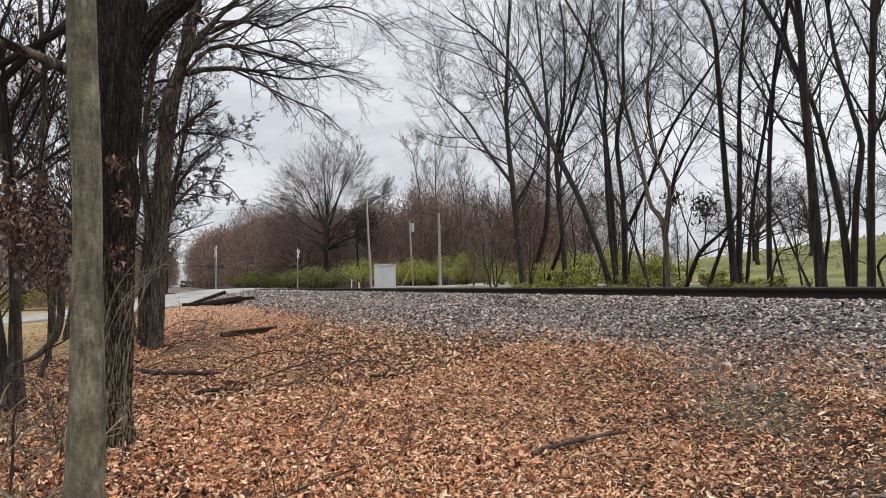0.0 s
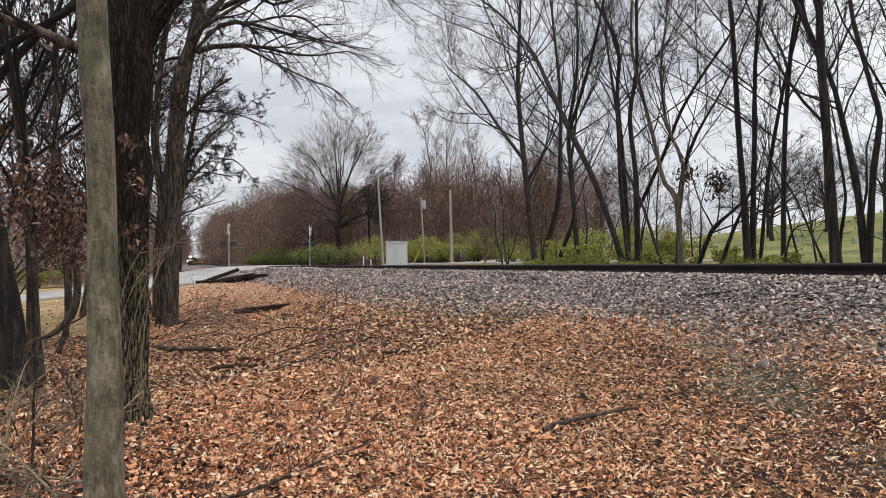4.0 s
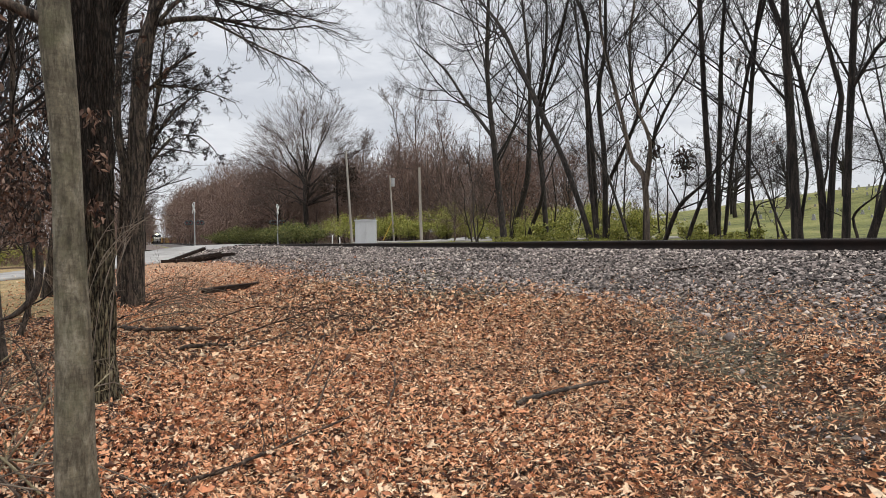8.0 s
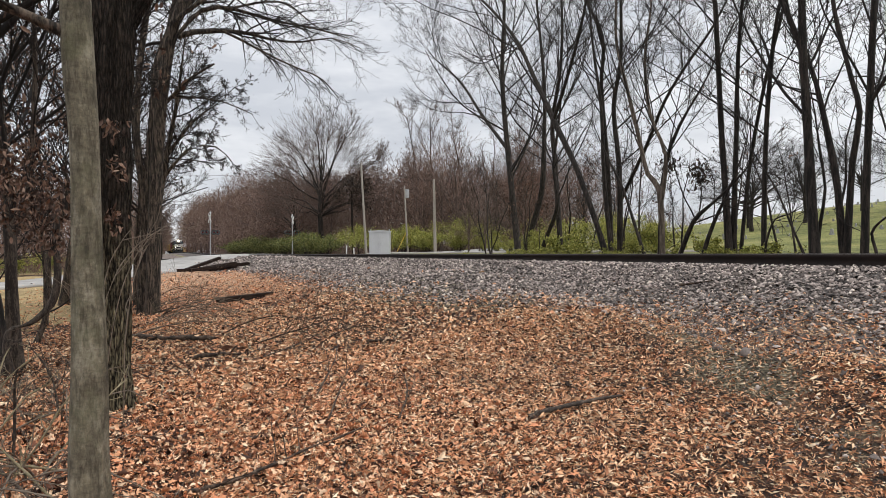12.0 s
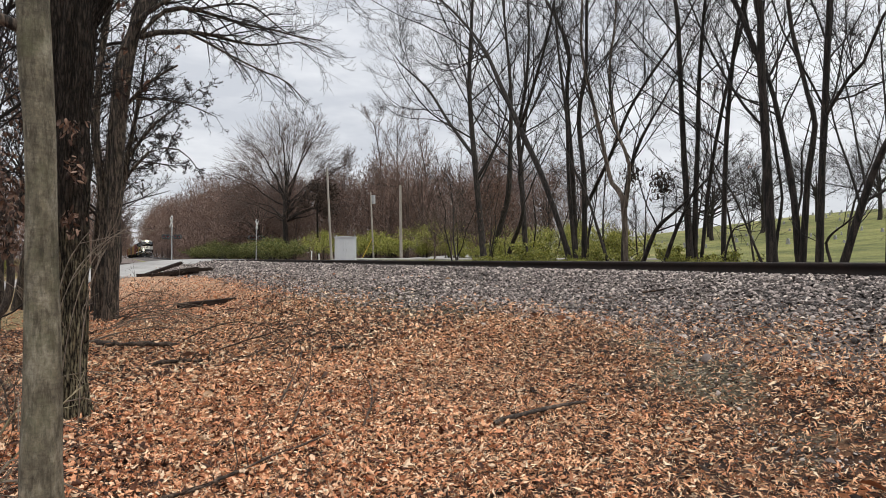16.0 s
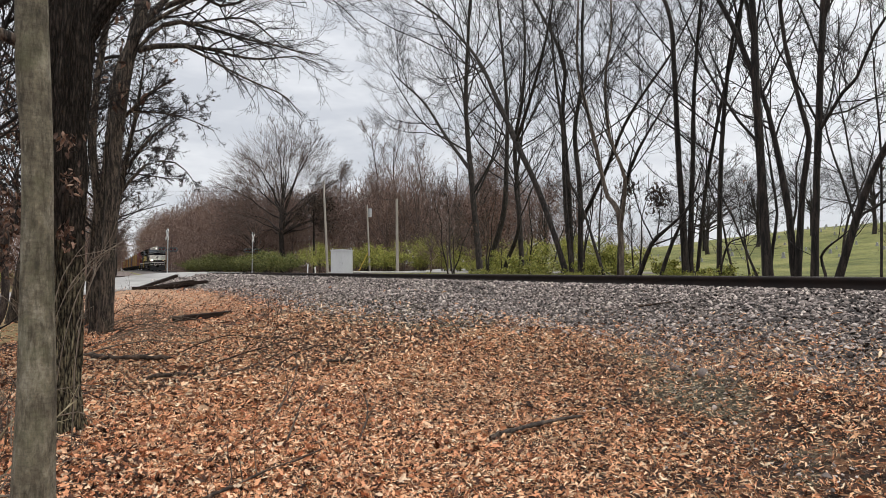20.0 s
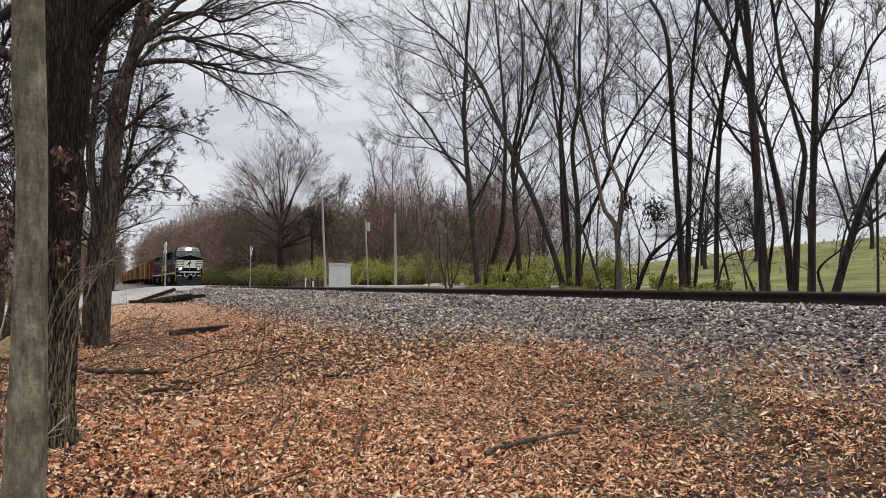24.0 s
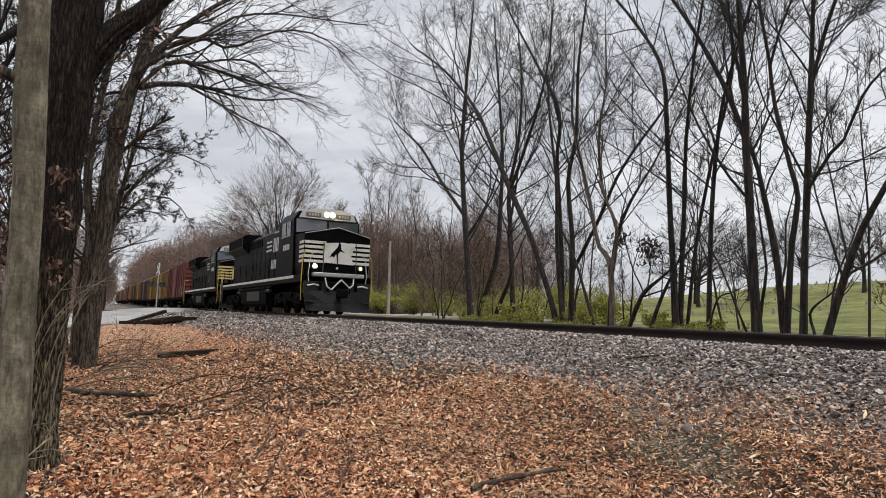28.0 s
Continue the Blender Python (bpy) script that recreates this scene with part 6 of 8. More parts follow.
rs = np.random.RandomState(51)
kinds = [shrub(1, 3.4, 2.0, 3000), shrub(2, 2.6, 1.5, 2200), shrub(3, 4.2, 2.6, 3600), shrub(4, 2.2, 1.0, 1500)]
kinds += [shrub(5 + i, w, h, n, M_SHRUB_DARK, "dull green shrub at the edge of the woods") for i, (w, h, n) in enumerate(((3.4, 1.9, 3000), (2.6, 1.4, 2200), (4.0, 2.2, 3400)))]
spots = []
for i in range(38):      # along the foot of the woods behind the cabinet
    y = 74 + i * 2.2 + rs.uniform(-1, 1)
    spots.append((float(track_x(y)) + 7.0 + rs.uniform(-0.5, 4.5), y, rs.choice([4, 4, 5, 6])))
for i in range(16):      # behind the cabinet and the poles
    spots.append((20 + i * 1.3 + rs.uniform(-1, 1), 69 - i * 1.5 + rs.uniform(-2, 2), rs.choice([0, 1, 2])))
for i in range(14):      # round the feet of the trees
    y = 48 - i * 2.0 + rs.uniform(-0.6, 0.6)
    spots.append((25.5 - i * 0.5 + rs.uniform(-1.2, 1.5), y, rs.choice([0, 1, 3])))
for i in range(9):
    spots.append((16.5 + rs.uniform(-1.2, 1.6), 28 - i * 1.7 + rs.uniform(-0.5, 0.5), 3))
for i in range(16):      # low shrubs between the trunks and the track
    spots.append((14.2 + rs.uniform(-0.5, 1.4), 30 - i * 1.2 + rs.uniform(-0.5, 0.5), 3))
spots += [(-14, 68, 0), (-18, 64, 2), (-22, 60, 0), (-11, 70, 1), (-26, 57, 2), (-9, 73, 0)]
for i, (x, y, k) in enumerate(spots):
    z = float(ground_z(x, y)) - 0.05
    m = pose(x, y, z, 0, 0, rs.uniform(0, 360))
    c = copy_thing(kinds[k], m)
    f = rs.uniform(0.8, 1.2) * (1.18 if i < 38 else 1.15 if i < 54 else 0.6 if i < 77 else 0.5 if i < 93 else 1.0)
    c.scale = (f, f, f * rs.uniform(0.85, 1.1))
for o, (x, y) in zip(kinds, [(23.5, 60), (22, 70), (24, 66), (17.2, 26), (19.5, 84), (20.5, 90), (21.5, 97)]):
    o.matrix_basis = pose(x, y, float(ground_z(x, y)) - 0.05)


# ---------------------------------------------------------------- gravestones on the hill
def gravestone():
    o = empty("gravestone")
    bm = bmesh.new()
    pts = [(-0.38, 0.18), (0.38, 0.18)] + [(0.38 * math.cos(a), 0.72 + 0.2 * math.sin(a)) for a in [math.pi * k / 8 for k in range(9)]]
    prism(bm, pts, "y", -0.09, 0.09)
    part("slab", bm, M_GRAVE, o)
    part("plinth", bx(-0.5, 0.5, -0.18, 0.18, -0.15, 0.2, bevel=0.015), M_GRAVE, o)
    return tagged(o, "pale stone gravestone on the grassy hill", "gravestone", "gravestones on the hill")


M_GRAVE = surface("pale_gravestone", (0.20, 0.20, 0.20), (0.46, 0.45, 0.44), 2.0, 30.0, 0.7, 0.2, 0.003)
rs = np.random.RandomState(8)
g0 = gravestone()
g0.matrix_basis = pose(62, 30, float(ground_z(62, 30)), 0, 0, 60)
g0.scale = (0.8, 0.8, 0.7)
for row in range(16):
    for k in range(18):
        x = 50 + row * 5.0 + rs.uniform(-1.5, 1.5)
        y = 6 + k * 3.3 + row * 1.6 + rs.uniform(-1.2, 1.2)
        if rs.uniform() < 0.22:
            continue
        c = copy_thing(g0, pose(x, y, float(ground_z(x, y)) + 0.02, 0, 0, 62 + rs.uniform(-8, 8)))
        f = rs.uniform(0.24, 0.5)
        c.scale = (f * rs.uniform(0.7, 1.4), f, f * rs.uniform(0.8, 1.25))


# ---------------------------------------------------------------- crossing signals, cabinet, poles
def crossing_signal(m, turn):
    o = empty("crossing_signal", m)
    bm = bmesh.new()
    rod(bm, (0, 0, 0), (0, 0, 4.75), 0.065, 0.06, 12)
    part("mast", bm, M_GALV, o, "weathered grey steel mast")
    bm = bmesh.new()
    box(bm, -0.2, 0.2, -0.2, 0.2, -0.3, 0.12, 0.02)
    rod(bm, (0, 0, 0.1), (0, 0, 0.45), 0.12, 0.08, 10)
    part("base", bm, M_GALV, o)
    for s in (45, -45):
        b = part("crossbuck_blade", bx(-0.62, 0.62, -0.012, 0.012, -0.11, 0.11, bevel=0.004), M_WHITE, o, "white crossing blade")
        b.matrix_basis = pose(0, 0, 0, 0, 0, turn) @ pose(0, -0.08 + 0.03 * (s > 0), 4.2, 0, s, 0)
    bm = bmesh.new()
    rod(bm, (-0.78, 0, 2.75), (0.78, 0, 2.75), 0.05, 0.05, 8)
    part("cross_arm", bm, M_BLACKMETAL, o)
    for x in (-0.72, -0.36, 0.36, 0.72):
        bm = bmesh.new()
        rod(bm, (x, -0.05, 2.75), (x, 0.02, 2.75), 0.26, 0.26, 20)
        rod(bm, (x, -0.34, 2.79), (x, -0.05, 2.77), 0.17, 0.15, 12, False)
        rod(bm, (x, 0.02, 2.77), (x, 0.3, 2.79), 0.15, 0.17, 12, False)
        lamp = part("signal_lamp", bm, M_LAMPBODY, o, "weathered dark grey lamp with round backing disc")
        bm = bmesh.new()
        rod(bm, (x, -0.07, 2.75), (x, -0.045, 2.75), 0.10, 0.10, 14)
        part("lens", bm, M_REDLENS, lamp, "dark red glass lens")
    bm = bmesh.new()
    rod(bm, (0, 0, 4.75), (0, 0, 4.88), 0.13, 0.02, 12)
    part("bell_cap", bm, M_GALV, o)
    return tagged(o, "railway crossing signal with crossbuck and flashing lamps", "crossing signal", "crossing signals")


M_LAMPBODY = surface("weathered_lamp_paint", (0.03, 0.03, 0.032), (0.13, 0.13, 0.135), 3.0, 20.0, 0.5, 0.2, 0.003)
M_REDLENS = glass("red_lens", (0.16, 0.01, 0.012))
crossing_signal(pose(5.45, 73.4, 0.95, 0, 0, -15), -62)
crossing_signal(pose(14.9, 79.4, 1.15, 0, 0, 12), 50)


def cabinet(m):
    o = empty("signal_cabinet", m)
    part("body", bx(-0.88, 0.88, -0.6, 0.6, 0.15, 2.28, bevel=0.02), M_CABINET, o)
    bm = bmesh.new()
    prism(bm, [(-0.95, 2.28), (0.95, 2.28), (0.95, 2.34), (0, 2.42), (-0.95, 2.34)], "y", -0.68, 0.68)
    part("roof", bm, M_CABINET, o)
    part("plinth", bx(-0.92, 0.92, -0.64, 0.64, -0.4, 0.16, bevel=0.02), M_DRIVE, o, "concrete plinth")
    for x0, x1 in ((-0.8, -0.02), (0.02, 0.8)):
        d = part("door", bx(x0, x1, -0.625, -0.6, 0.28, 2.16, bevel=0.008), M_CABINET, o)
        hx = x1 - 0.09 if x0 < -0.1 else x0 + 0.09
        part("handle", bx(hx - 0.015, hx + 0.015, -0.66, -0.625, 1.1, 1.3, bevel=0.005), M_GALV, d)
    for x in (-0.8, 0.78):
        bm = bmesh.new()
        rod(bm, (x, 0, 2.3), (x, 0, 2.5), 0.05, 0.05, 8)
        part("vent_cap", bm, M_GALV, o)
    return tagged(o, "pale grey metal signal cabinet beside the crossing", "cabinet")


cabinet(pose(17.95, 55.9, 1.0, 0, 0, -22))


def pole(top, foot, r, label, mat, extra=None):
    o = empty("utility_pole")
    o.location = foot
    t = Vector(top) - Vector(foot)
    bm = bmesh.new()
    rod(bm, (0, 0, -0.3), tuple(t), r, r * 0.7, 12)
    part("shaft", bm, mat, o)
    if extra == "arm":
        part("cross_arm", bx(t.x - 0.6, t.x + 0.6, t.y - 0.05, t.y + 0.05, t.z - 0.5, t.z - 0.38, bevel=0.01), mat, o)
        for k in (-0.5, 0.5):
            bm = bmesh.new()
            rod(bm, (t.x + k, t.y, t.z - 0.38), (t.x + k, t.y, t.z - 0.2), 0.04, 0.03, 8)
            part("insulator", bm, M_GALV, o)
    if extra == "can":
        bm = bmesh.new()
        rod(bm, (t.x + 0.28, t.y, t.z - 1.1), (t.x + 0.28, t.y, t.z - 0.3), 0.2, 0.2, 14)
        part("transformer", bm, M_GALV, o, "grey transformer can")
        bm = bmesh.new()
        rod(bm, (t.x * 0.6, t.y * 0.6, 2.2), (-1.5, -0.6, 0.1), 0.03, 0.03, 6)
        part("guy_guard", bm, M_YELLOW, o, "yellow guy-wire guard")
    return tagged(o, label, "utility pole", "utility poles")


pole((18.3, 62.75, 10.1), (18.75, 62.6, 1.1), 0.125, "leaning weathered wooden utility pole", M_POLE, None)
pole((22.4, 62.0, 7.9), (22.75, 62.0, 1.2), 0.095, "thin wooden pole with a small transformer", M_POLE, "can")
pole((23.55, 57.3, 8.15), (23.65, 57.3, 1.2), 0.15, "pale square-cut upright utility pole", M_POLE, None)


def marker_post(m, h):
    bm = bx(-0.05, 0.05, -0.02, 0.02, -0.2, h, bevel=0.008)
    o = part("marker_post", bm, M_WHITE)
    o.matrix_basis = m
    return tagged(o, "small white marker post beside the crossing", "marker post", "marker posts")


marker_post(pose(14.6, 54.5, 1.0, 0, 2, 10), 1.1)
marker_post(pose(15.3, 54.6, 1.0, 0, -3, 0), 0.9)


def cable(a, b, sag, r=0.012):
    a, b = Vector(a), Vector(b)
    P = np.array([[tuple(a.lerp(b, k / 24) - Vector((0, 0, sag * 4 * (k / 24) * (1 - k / 24)))) for k in range(25)]])
    v, q = tubes(P, np.full((1, 25), r), 5)
    return tagged(mesh_ob("overhead_cable", v, [q], M_BLACKMETAL), "thin black overhead cable", "cable", "overhead cables")


cable((18.3, 62.75, 9.9), (-14, 92, 12.5), 1.4, 0.012)
cable((18.3, 62.75, 9.9), (23.55, 57.3, 8.0), 0.3, 0.015)


# ---------------------------------------------------------------- debris on the ground
def old_tie(m, ln, label, top=0.14):
    bm = bx(-ln / 2, ln / 2, -0.115, 0.115, -0.03, top, bevel=0.012)
    for v in bm.verts:
        v.co += Vector((0, 0.012 * math.sin(v.co.x * 5), 0.01 * math.sin(v.co.x * 3.3)))
    o = part("old_railway_tie", bm, M_TIE)
    o.matrix_basis = m
    return tagged(o, label, "railway tie", "discarded railway ties")


def on_ground(x, y, lift=0.0):
    return float(max(ground_z(x, y), np.interp(x - TRACK_X, [p[0] for p in bed_outline], [p[1] for p in bed_outline], left=-9))) + lift


old_tie(pose(2.1, 17.6, on_ground(2.12, 17.6, 0.075), 0, -3, 12), 1.42, "dark discarded railway tie lying in the leaves", 0.095)
for i, (x, y, dz, rot, tilt, ln) in enumerate([(2.75, 42.6, 0.28, 38, -15, 2.6), (2.1, 41.8, -0.04, 8, -1, 1.7), (2.9, 42.1, 0.02, 30, -5, 2.2), (3.6, 42.8, 0.16, 34, -7, 2.6), (3.9, 43.2, 0.0, 48, -4, 2.5), (4.5, 43.4, 0.12, 26, -3, 2.2), (4.9, 44.4, 0.0, 40, -3, 2.4)]):
    old_tie(pose(x, y, on_ground(x, y, 0.14) + dz, 0, tilt, rot), ln, "dark railway tie in a heap of discarded ties")


def branch(pts, r, label, seed, twigs=8, mat=None, frac=0.25):
    """A fallen branch: a bent tapering stick with side twigs, lying on the ground."""
    rs = np.random.RandomState(seed)
    r = r * (0.62 if r > 0.02 else 0.8)
    p = [(x, y, on_ground(x, y, z), r * (1 - 0.6 * i / max(1, len(pts) - 1))) for i, (x, y, z) in enumerate(pts)]
    o = curve_points(p, 0.12)
    o[:, 0] += np.cumsum(rs.normal(0, r * 0.5, len(o)))
    o[:, 1] += np.cumsum(rs.normal(0, r * 0.3, len(o)))
    o[:, 2] += np.abs(rs.normal(0, r * 0.4, len(o)))
    P, R, L = resample(o, 26)
    ob = empty("fallen_branch")
    off = P[0, 0].copy()
    ob.location = off
    P = P - off
    R[:, -1] *= 0.2
    R[:, 0] *= 0.5
    v, q = tubes(P, R * rs.uniform(0.6, 1.45, R.shape), 8)
    mesh_ob("stick", v, [q], mat or M_DEADWOOD, ob, "", True)
    if twigs:
        a = shoots(P, R, L, twigs, 0.15, 1, 45, frac, 0.5, 5, rs, 0.08, 0.2, 0.004, 0.0)
        a[0][:, :, 2] = np.maximum(a[0][:, :, 2], np.minimum(a[0][:, :1, 2], 0.0) - 0.02)
        b = shoots(*a, 3, 0.2, 1, 45, 0.5, 0.6, 3, rs, 0.05, 0.2, 0.003, 0.0)
        Soup().put(*tubes(a[0], a[1], 4)).put(*tubes(b[0], b[1], 3)).ob("spray", mat or M_DEADWOOD, ob)["kind"] = "stuff"
    return tagged(ob, label, "branch", "fallen branches")


branch([(2.52, 4.44, 0.04), (3.0, 4.5, 0.05), (3.5, 4.56, 0.05)], 0.038, "flat grey weathered stick lying in the leaves", 1, 0, M_BARK_MID)
branch([(2.6, 4.47, 0.04), (3.1, 4.55, 0.05), (3.42, 4.6, 0.05)], 0.024, "flat grey weathered stick lying in the leaves", 15, 0, M_BARK_MID)
branch([(0.05, 4.46, 0.02), (0.3, 4.36, 0.04), (0.5, 4.38, 0.04), (0.8, 4.55, 0.05), (1.05, 4.62, 0.07), (1.41, 4.83, 0.08)], 0.022, "crooked fallen branch with thin twigs", 2, 6)
branch([(-0.42, 13.0, 0.03), (0.05, 12.1, 0.05), (0.5, 11.3, 0.07), (0.92, 11.0, 0.03)], 0.085, "thick fallen log half sunk in leaves", 3, 4)
branch([(0.42, 9.43, 0.03), (0.6, 9.3, 0.06), (0.8, 9.28, 0.05), (1.18, 9.3, 0.03)], 0.055, "short dark fallen branch", 4, 5)
branch([(-0.5, 18.8, 0.1), (0.1, 17.0, 0.08), (0.5, 16.4, 0.05)], 0.06, "dark fallen branch at the foot of the trees", 5, 8)
branch([(2.58, 8.8, 0.02), (2.78, 8.6, 0.05), (2.95, 8.4, 0.02)], 0.034, "short fallen stick in the leaves", 6, 3)
branch([(1.3, 9.9, 0.05), (1.9, 9.6, 0.22), (2.4, 9.5, 0.3), (2.45, 9.2, 0.1)], 0.014, "thin tangled fallen twigs", 7, 14, None, 0.5)
branch([(1.0, 11.6, 0.05), (1.7, 11.0, 0.3), (2.3, 10.2, 0.12)], 0.012, "thin arching fallen twigs", 8, 12, None, 0.5)
branch([(1.35, 6.3, 0.03), (1.7, 6.9, 0.25), (1.85, 7.4, 0.35)], 0.012, "thin twig sticking out of the leaves", 9, 4, None, 0.4)
branch([(1.9, 8.9, 0.03), (2.2, 8.8, 0.2), (2.6, 8.6, 0.28), (2.9, 8.2, 0.08)], 0.012, "thin tangled fallen twigs", 16, 12, None, 0.5)
branch([(0.9, 8.4, 0.03), (1.5, 8.7, 0.12), (2.1, 9.2, 0.2)], 0.013, "thin bare twig lying on the leaves", 17, 8, None, 0.4)
branch([(1.2, 5.3, 0.03), (1.45, 5.8, 0.2), (1.6, 6.1, 0.3)], 0.011, "thin twig sticking out of the leaves", 18, 5, None, 0.4)
branch([(1.7, 5.0, 0.03), (2.0, 5.6, 0.1), (2.15, 6.3, 0.2)], 0.011, "thin bare twig lying on the leaves", 19, 5, None, 0.4)
branch([(6.3, 7.0, 0.05), (6.5, 6.6, 0.05)], 0.025, "short dark stick on the ballast", 10, 0)
branch([(0.1, 16.0, 0.05), (0.6, 14.6, 0.3), (1.3, 13.5, 0.05)], 0.015, "thin brushwood at the foot of the trees", 11, 14, None, 0.5)
branch([(-0.2, 20.0, 0.05), (0.6, 19.0, 0.5), (1.4, 18.5, 0.3)], 0.012, "thin brushwood beside the trees", 12, 16, None, 0.5)
for i, (x, y) in enumerate([(0.2, 17.0), (0.5, 15.2), (0.2, 13.8), (0.9, 16.4), (0.4, 18.6), (0.5, 14.2), (0.1, 12.4)]):
    branch([(x - 0.5, y + 0.4, 0.03), (x, y, 0.22), (x + 0.6, y - 0.3, 0.25), (x + 1.1, y - 0.5, 0.06)], 0.016, "tangled brushwood beside the trees", 450 + i, 10, M_BRAMBLE, 0.45)
branch([(-1.7, 5.9, 0.0), (-1.2, 5.4, 0.12), (-0.8, 4.6, 0.15), (-0.65, 4.2, 0.05)], 0.028, "dead branch lying beside the young tree", 13, 8, None, 0.4)
for i in range(24):
    r2 = random.Random(200 + i)
    x, y = r2.uniform(-1.9, -0.45), r2.uniform(4.3, 8.0)
    dx, dy, h = r2.uniform(-0.5, 0.9), r2.uniform(-0.6, 0.4), r2.uniform(0.12, 0.5)
    branch([(x, y, 0.0), (x + dx * 0.3, y + dy * 0.3, h * 0.7), (x + dx * 0.8, y + dy * 0.8, h), (x + dx * 1.3, y + dy * 1.3, h * 0.4)], r2.uniform(0.008, 0.013), "thin arching bare bramble stem", 300 + i, 6, M_BRAMBLE, 0.45)
for i, (x, y, h, dx, dy) in enumerate([(-0.92, 5.0, 0.72, 0.54, -0.1), (-1.3, 5.3, 0.6, 0.6, 0.1), (-0.6, 4.7, 0.45, -0.5, 0.3), (-1.1, 4.9, 0.9, 0.2, 0.2), (-0.75, 5.4, 0.5, 0.5, 0.4), (-1.5, 5.9, 0.8, 0.7, -0.3), (-0.55, 5.2, 0.3, -0.7, -0.3)]):      # long pale canes
    branch([(x, y, 0.0), (x + 0.35 * dx, y + 0.35 * dy, 0.38 * h), (x + 0.75 * dx, y + 0.75 * dy, 0.85 * h), (x + dx, y + dy, h)], 0.012, "long pale arching bramble cane", 520 + i, 4, M_CANE, 0.3)
for i in range(12):      # thin shoots and dead sticks round the foot of the big tree and by the lawn
    r2 = random.Random(400 + i)
    if i < 4:
        x, y, h = r2.uniform(-0.7, -0.2), r2.uniform(6.2, 6.8), r2.uniform(0.9, 1.9)
        dx, dy = r2.uniform(-0.1, 0.7), r2.uniform(-0.2, 0.2)
    else:
        x, y, h = r2.uniform(-1.8, -0.6), r2.uniform(5.5, 9.0), r2.uniform(0.2, 0.8)
        dx, dy = r2.uniform(-0.8, 0.8), r2.uniform(-0.8, 0.8)
    branch([(x, y, 0.0), (x + dx * 0.15, y + dy * 0.15, h * 0.5), (x + dx * 0.5, y + dy * 0.5, h * 0.85), (x + dx, y + dy, h)], 0.0055 if i < 4 else 0.014, "thin bare shoot at the foot of the trees" if i < 4 else "dead twiggy stick leaning in the brush", 400 + i, 3 if i < 4 else 6, M_BRAMBLE if i < 4 else M_BARK_MID, 0.4)
branch([(4.55, 4.0, 0.02), (4.75, 4.1, 0.03), (5.0, 4.15, 0.02)], 0.022, "short pale stick by the ballast edge", 14, 0, M_BARK_PALE)


# ---------------------------------------------------------------- the train
# A vehicle's own space: y = 0 at its leading coupler, +y towards its rear, z = 0 on the rail head.
def wheel_mesh():
    bm = bmesh.new()
    for s in (-0.72, 0.72):
        rod(bm, (s - 0.065, 0, 0), (s + 0.065, 0, 0), 0.5, 0.5, 24)
        rod(bm, (s * 0.90 - 0.02, 0, 0), (s * 0.90 + 0.02, 0, 0), 0.53, 0.53, 24)
        rod(bm, (s * 1.12, 0, 0), (s * 1.26, 0, 0), 0.13, 0.13, 10)
    rod(bm, (-0.7, 0, 0), (0.7, 0, 0), 0.09, 0.09, 10)
    for k in range(6):
        a = k * math.pi / 3
        for s in (-0.80, 0.80):
            box(bm, s - 0.012, s + 0.012, 0.3 * math.cos(a) - 0.05, 0.3 * math.cos(a) + 0.05, 0.3 * math.sin(a) - 0.05, 0.3 * math.sin(a) + 0.05)
    return bm


def wheelset(parent, y, src):
    w = share("wheelset", src, parent, pose(0, y, 0.5)) if src else part("wheelset", wheel_mesh(), M_LOCO_DUST, parent)
    w.matrix_basis = pose(0, y, 0.5)
    return w


def loco_truck(parent, y):
    """Side frames, springs and brake gear of a three-axle truck."""
    for s in (-1, 1):
        bm = bmesh.new()
        x = s * 1.18
        out = [(y - 2.35, 0.55), (y - 2.2, 0.85), (y - 1.0, 0.95), (y + 1.0, 0.95), (y + 2.2, 0.85), (y + 2.35, 0.55), (y + 1.4, 0.42), (y + 0.6, 0.55), (y - 0.6, 0.55), (y - 1.4, 0.42)]
        prism(bm, out, "x", x - 0.07, x + 0.07)
        for k in (-1.85, 0, 1.85):
            box(bm, x - 0.12, x + 0.12, y + k - 0.17, y + k + 0.17, 0.33, 0.68, 0.02)
        for k in (-0.95, 0.95):
            rod(bm, (x, y + k, 0.55), (x, y + k, 1.0), 0.1, 0.1, 10)
            rod(bm, (x + s * 0.12, y + k - 0.3, 0.8), (x + s * 0.12, y + k + 0.3, 0.8), 0.08, 0.08, 10)
        part("truck_frame", bm, M_LOCO_DUST, parent, "dusty truck side frame")


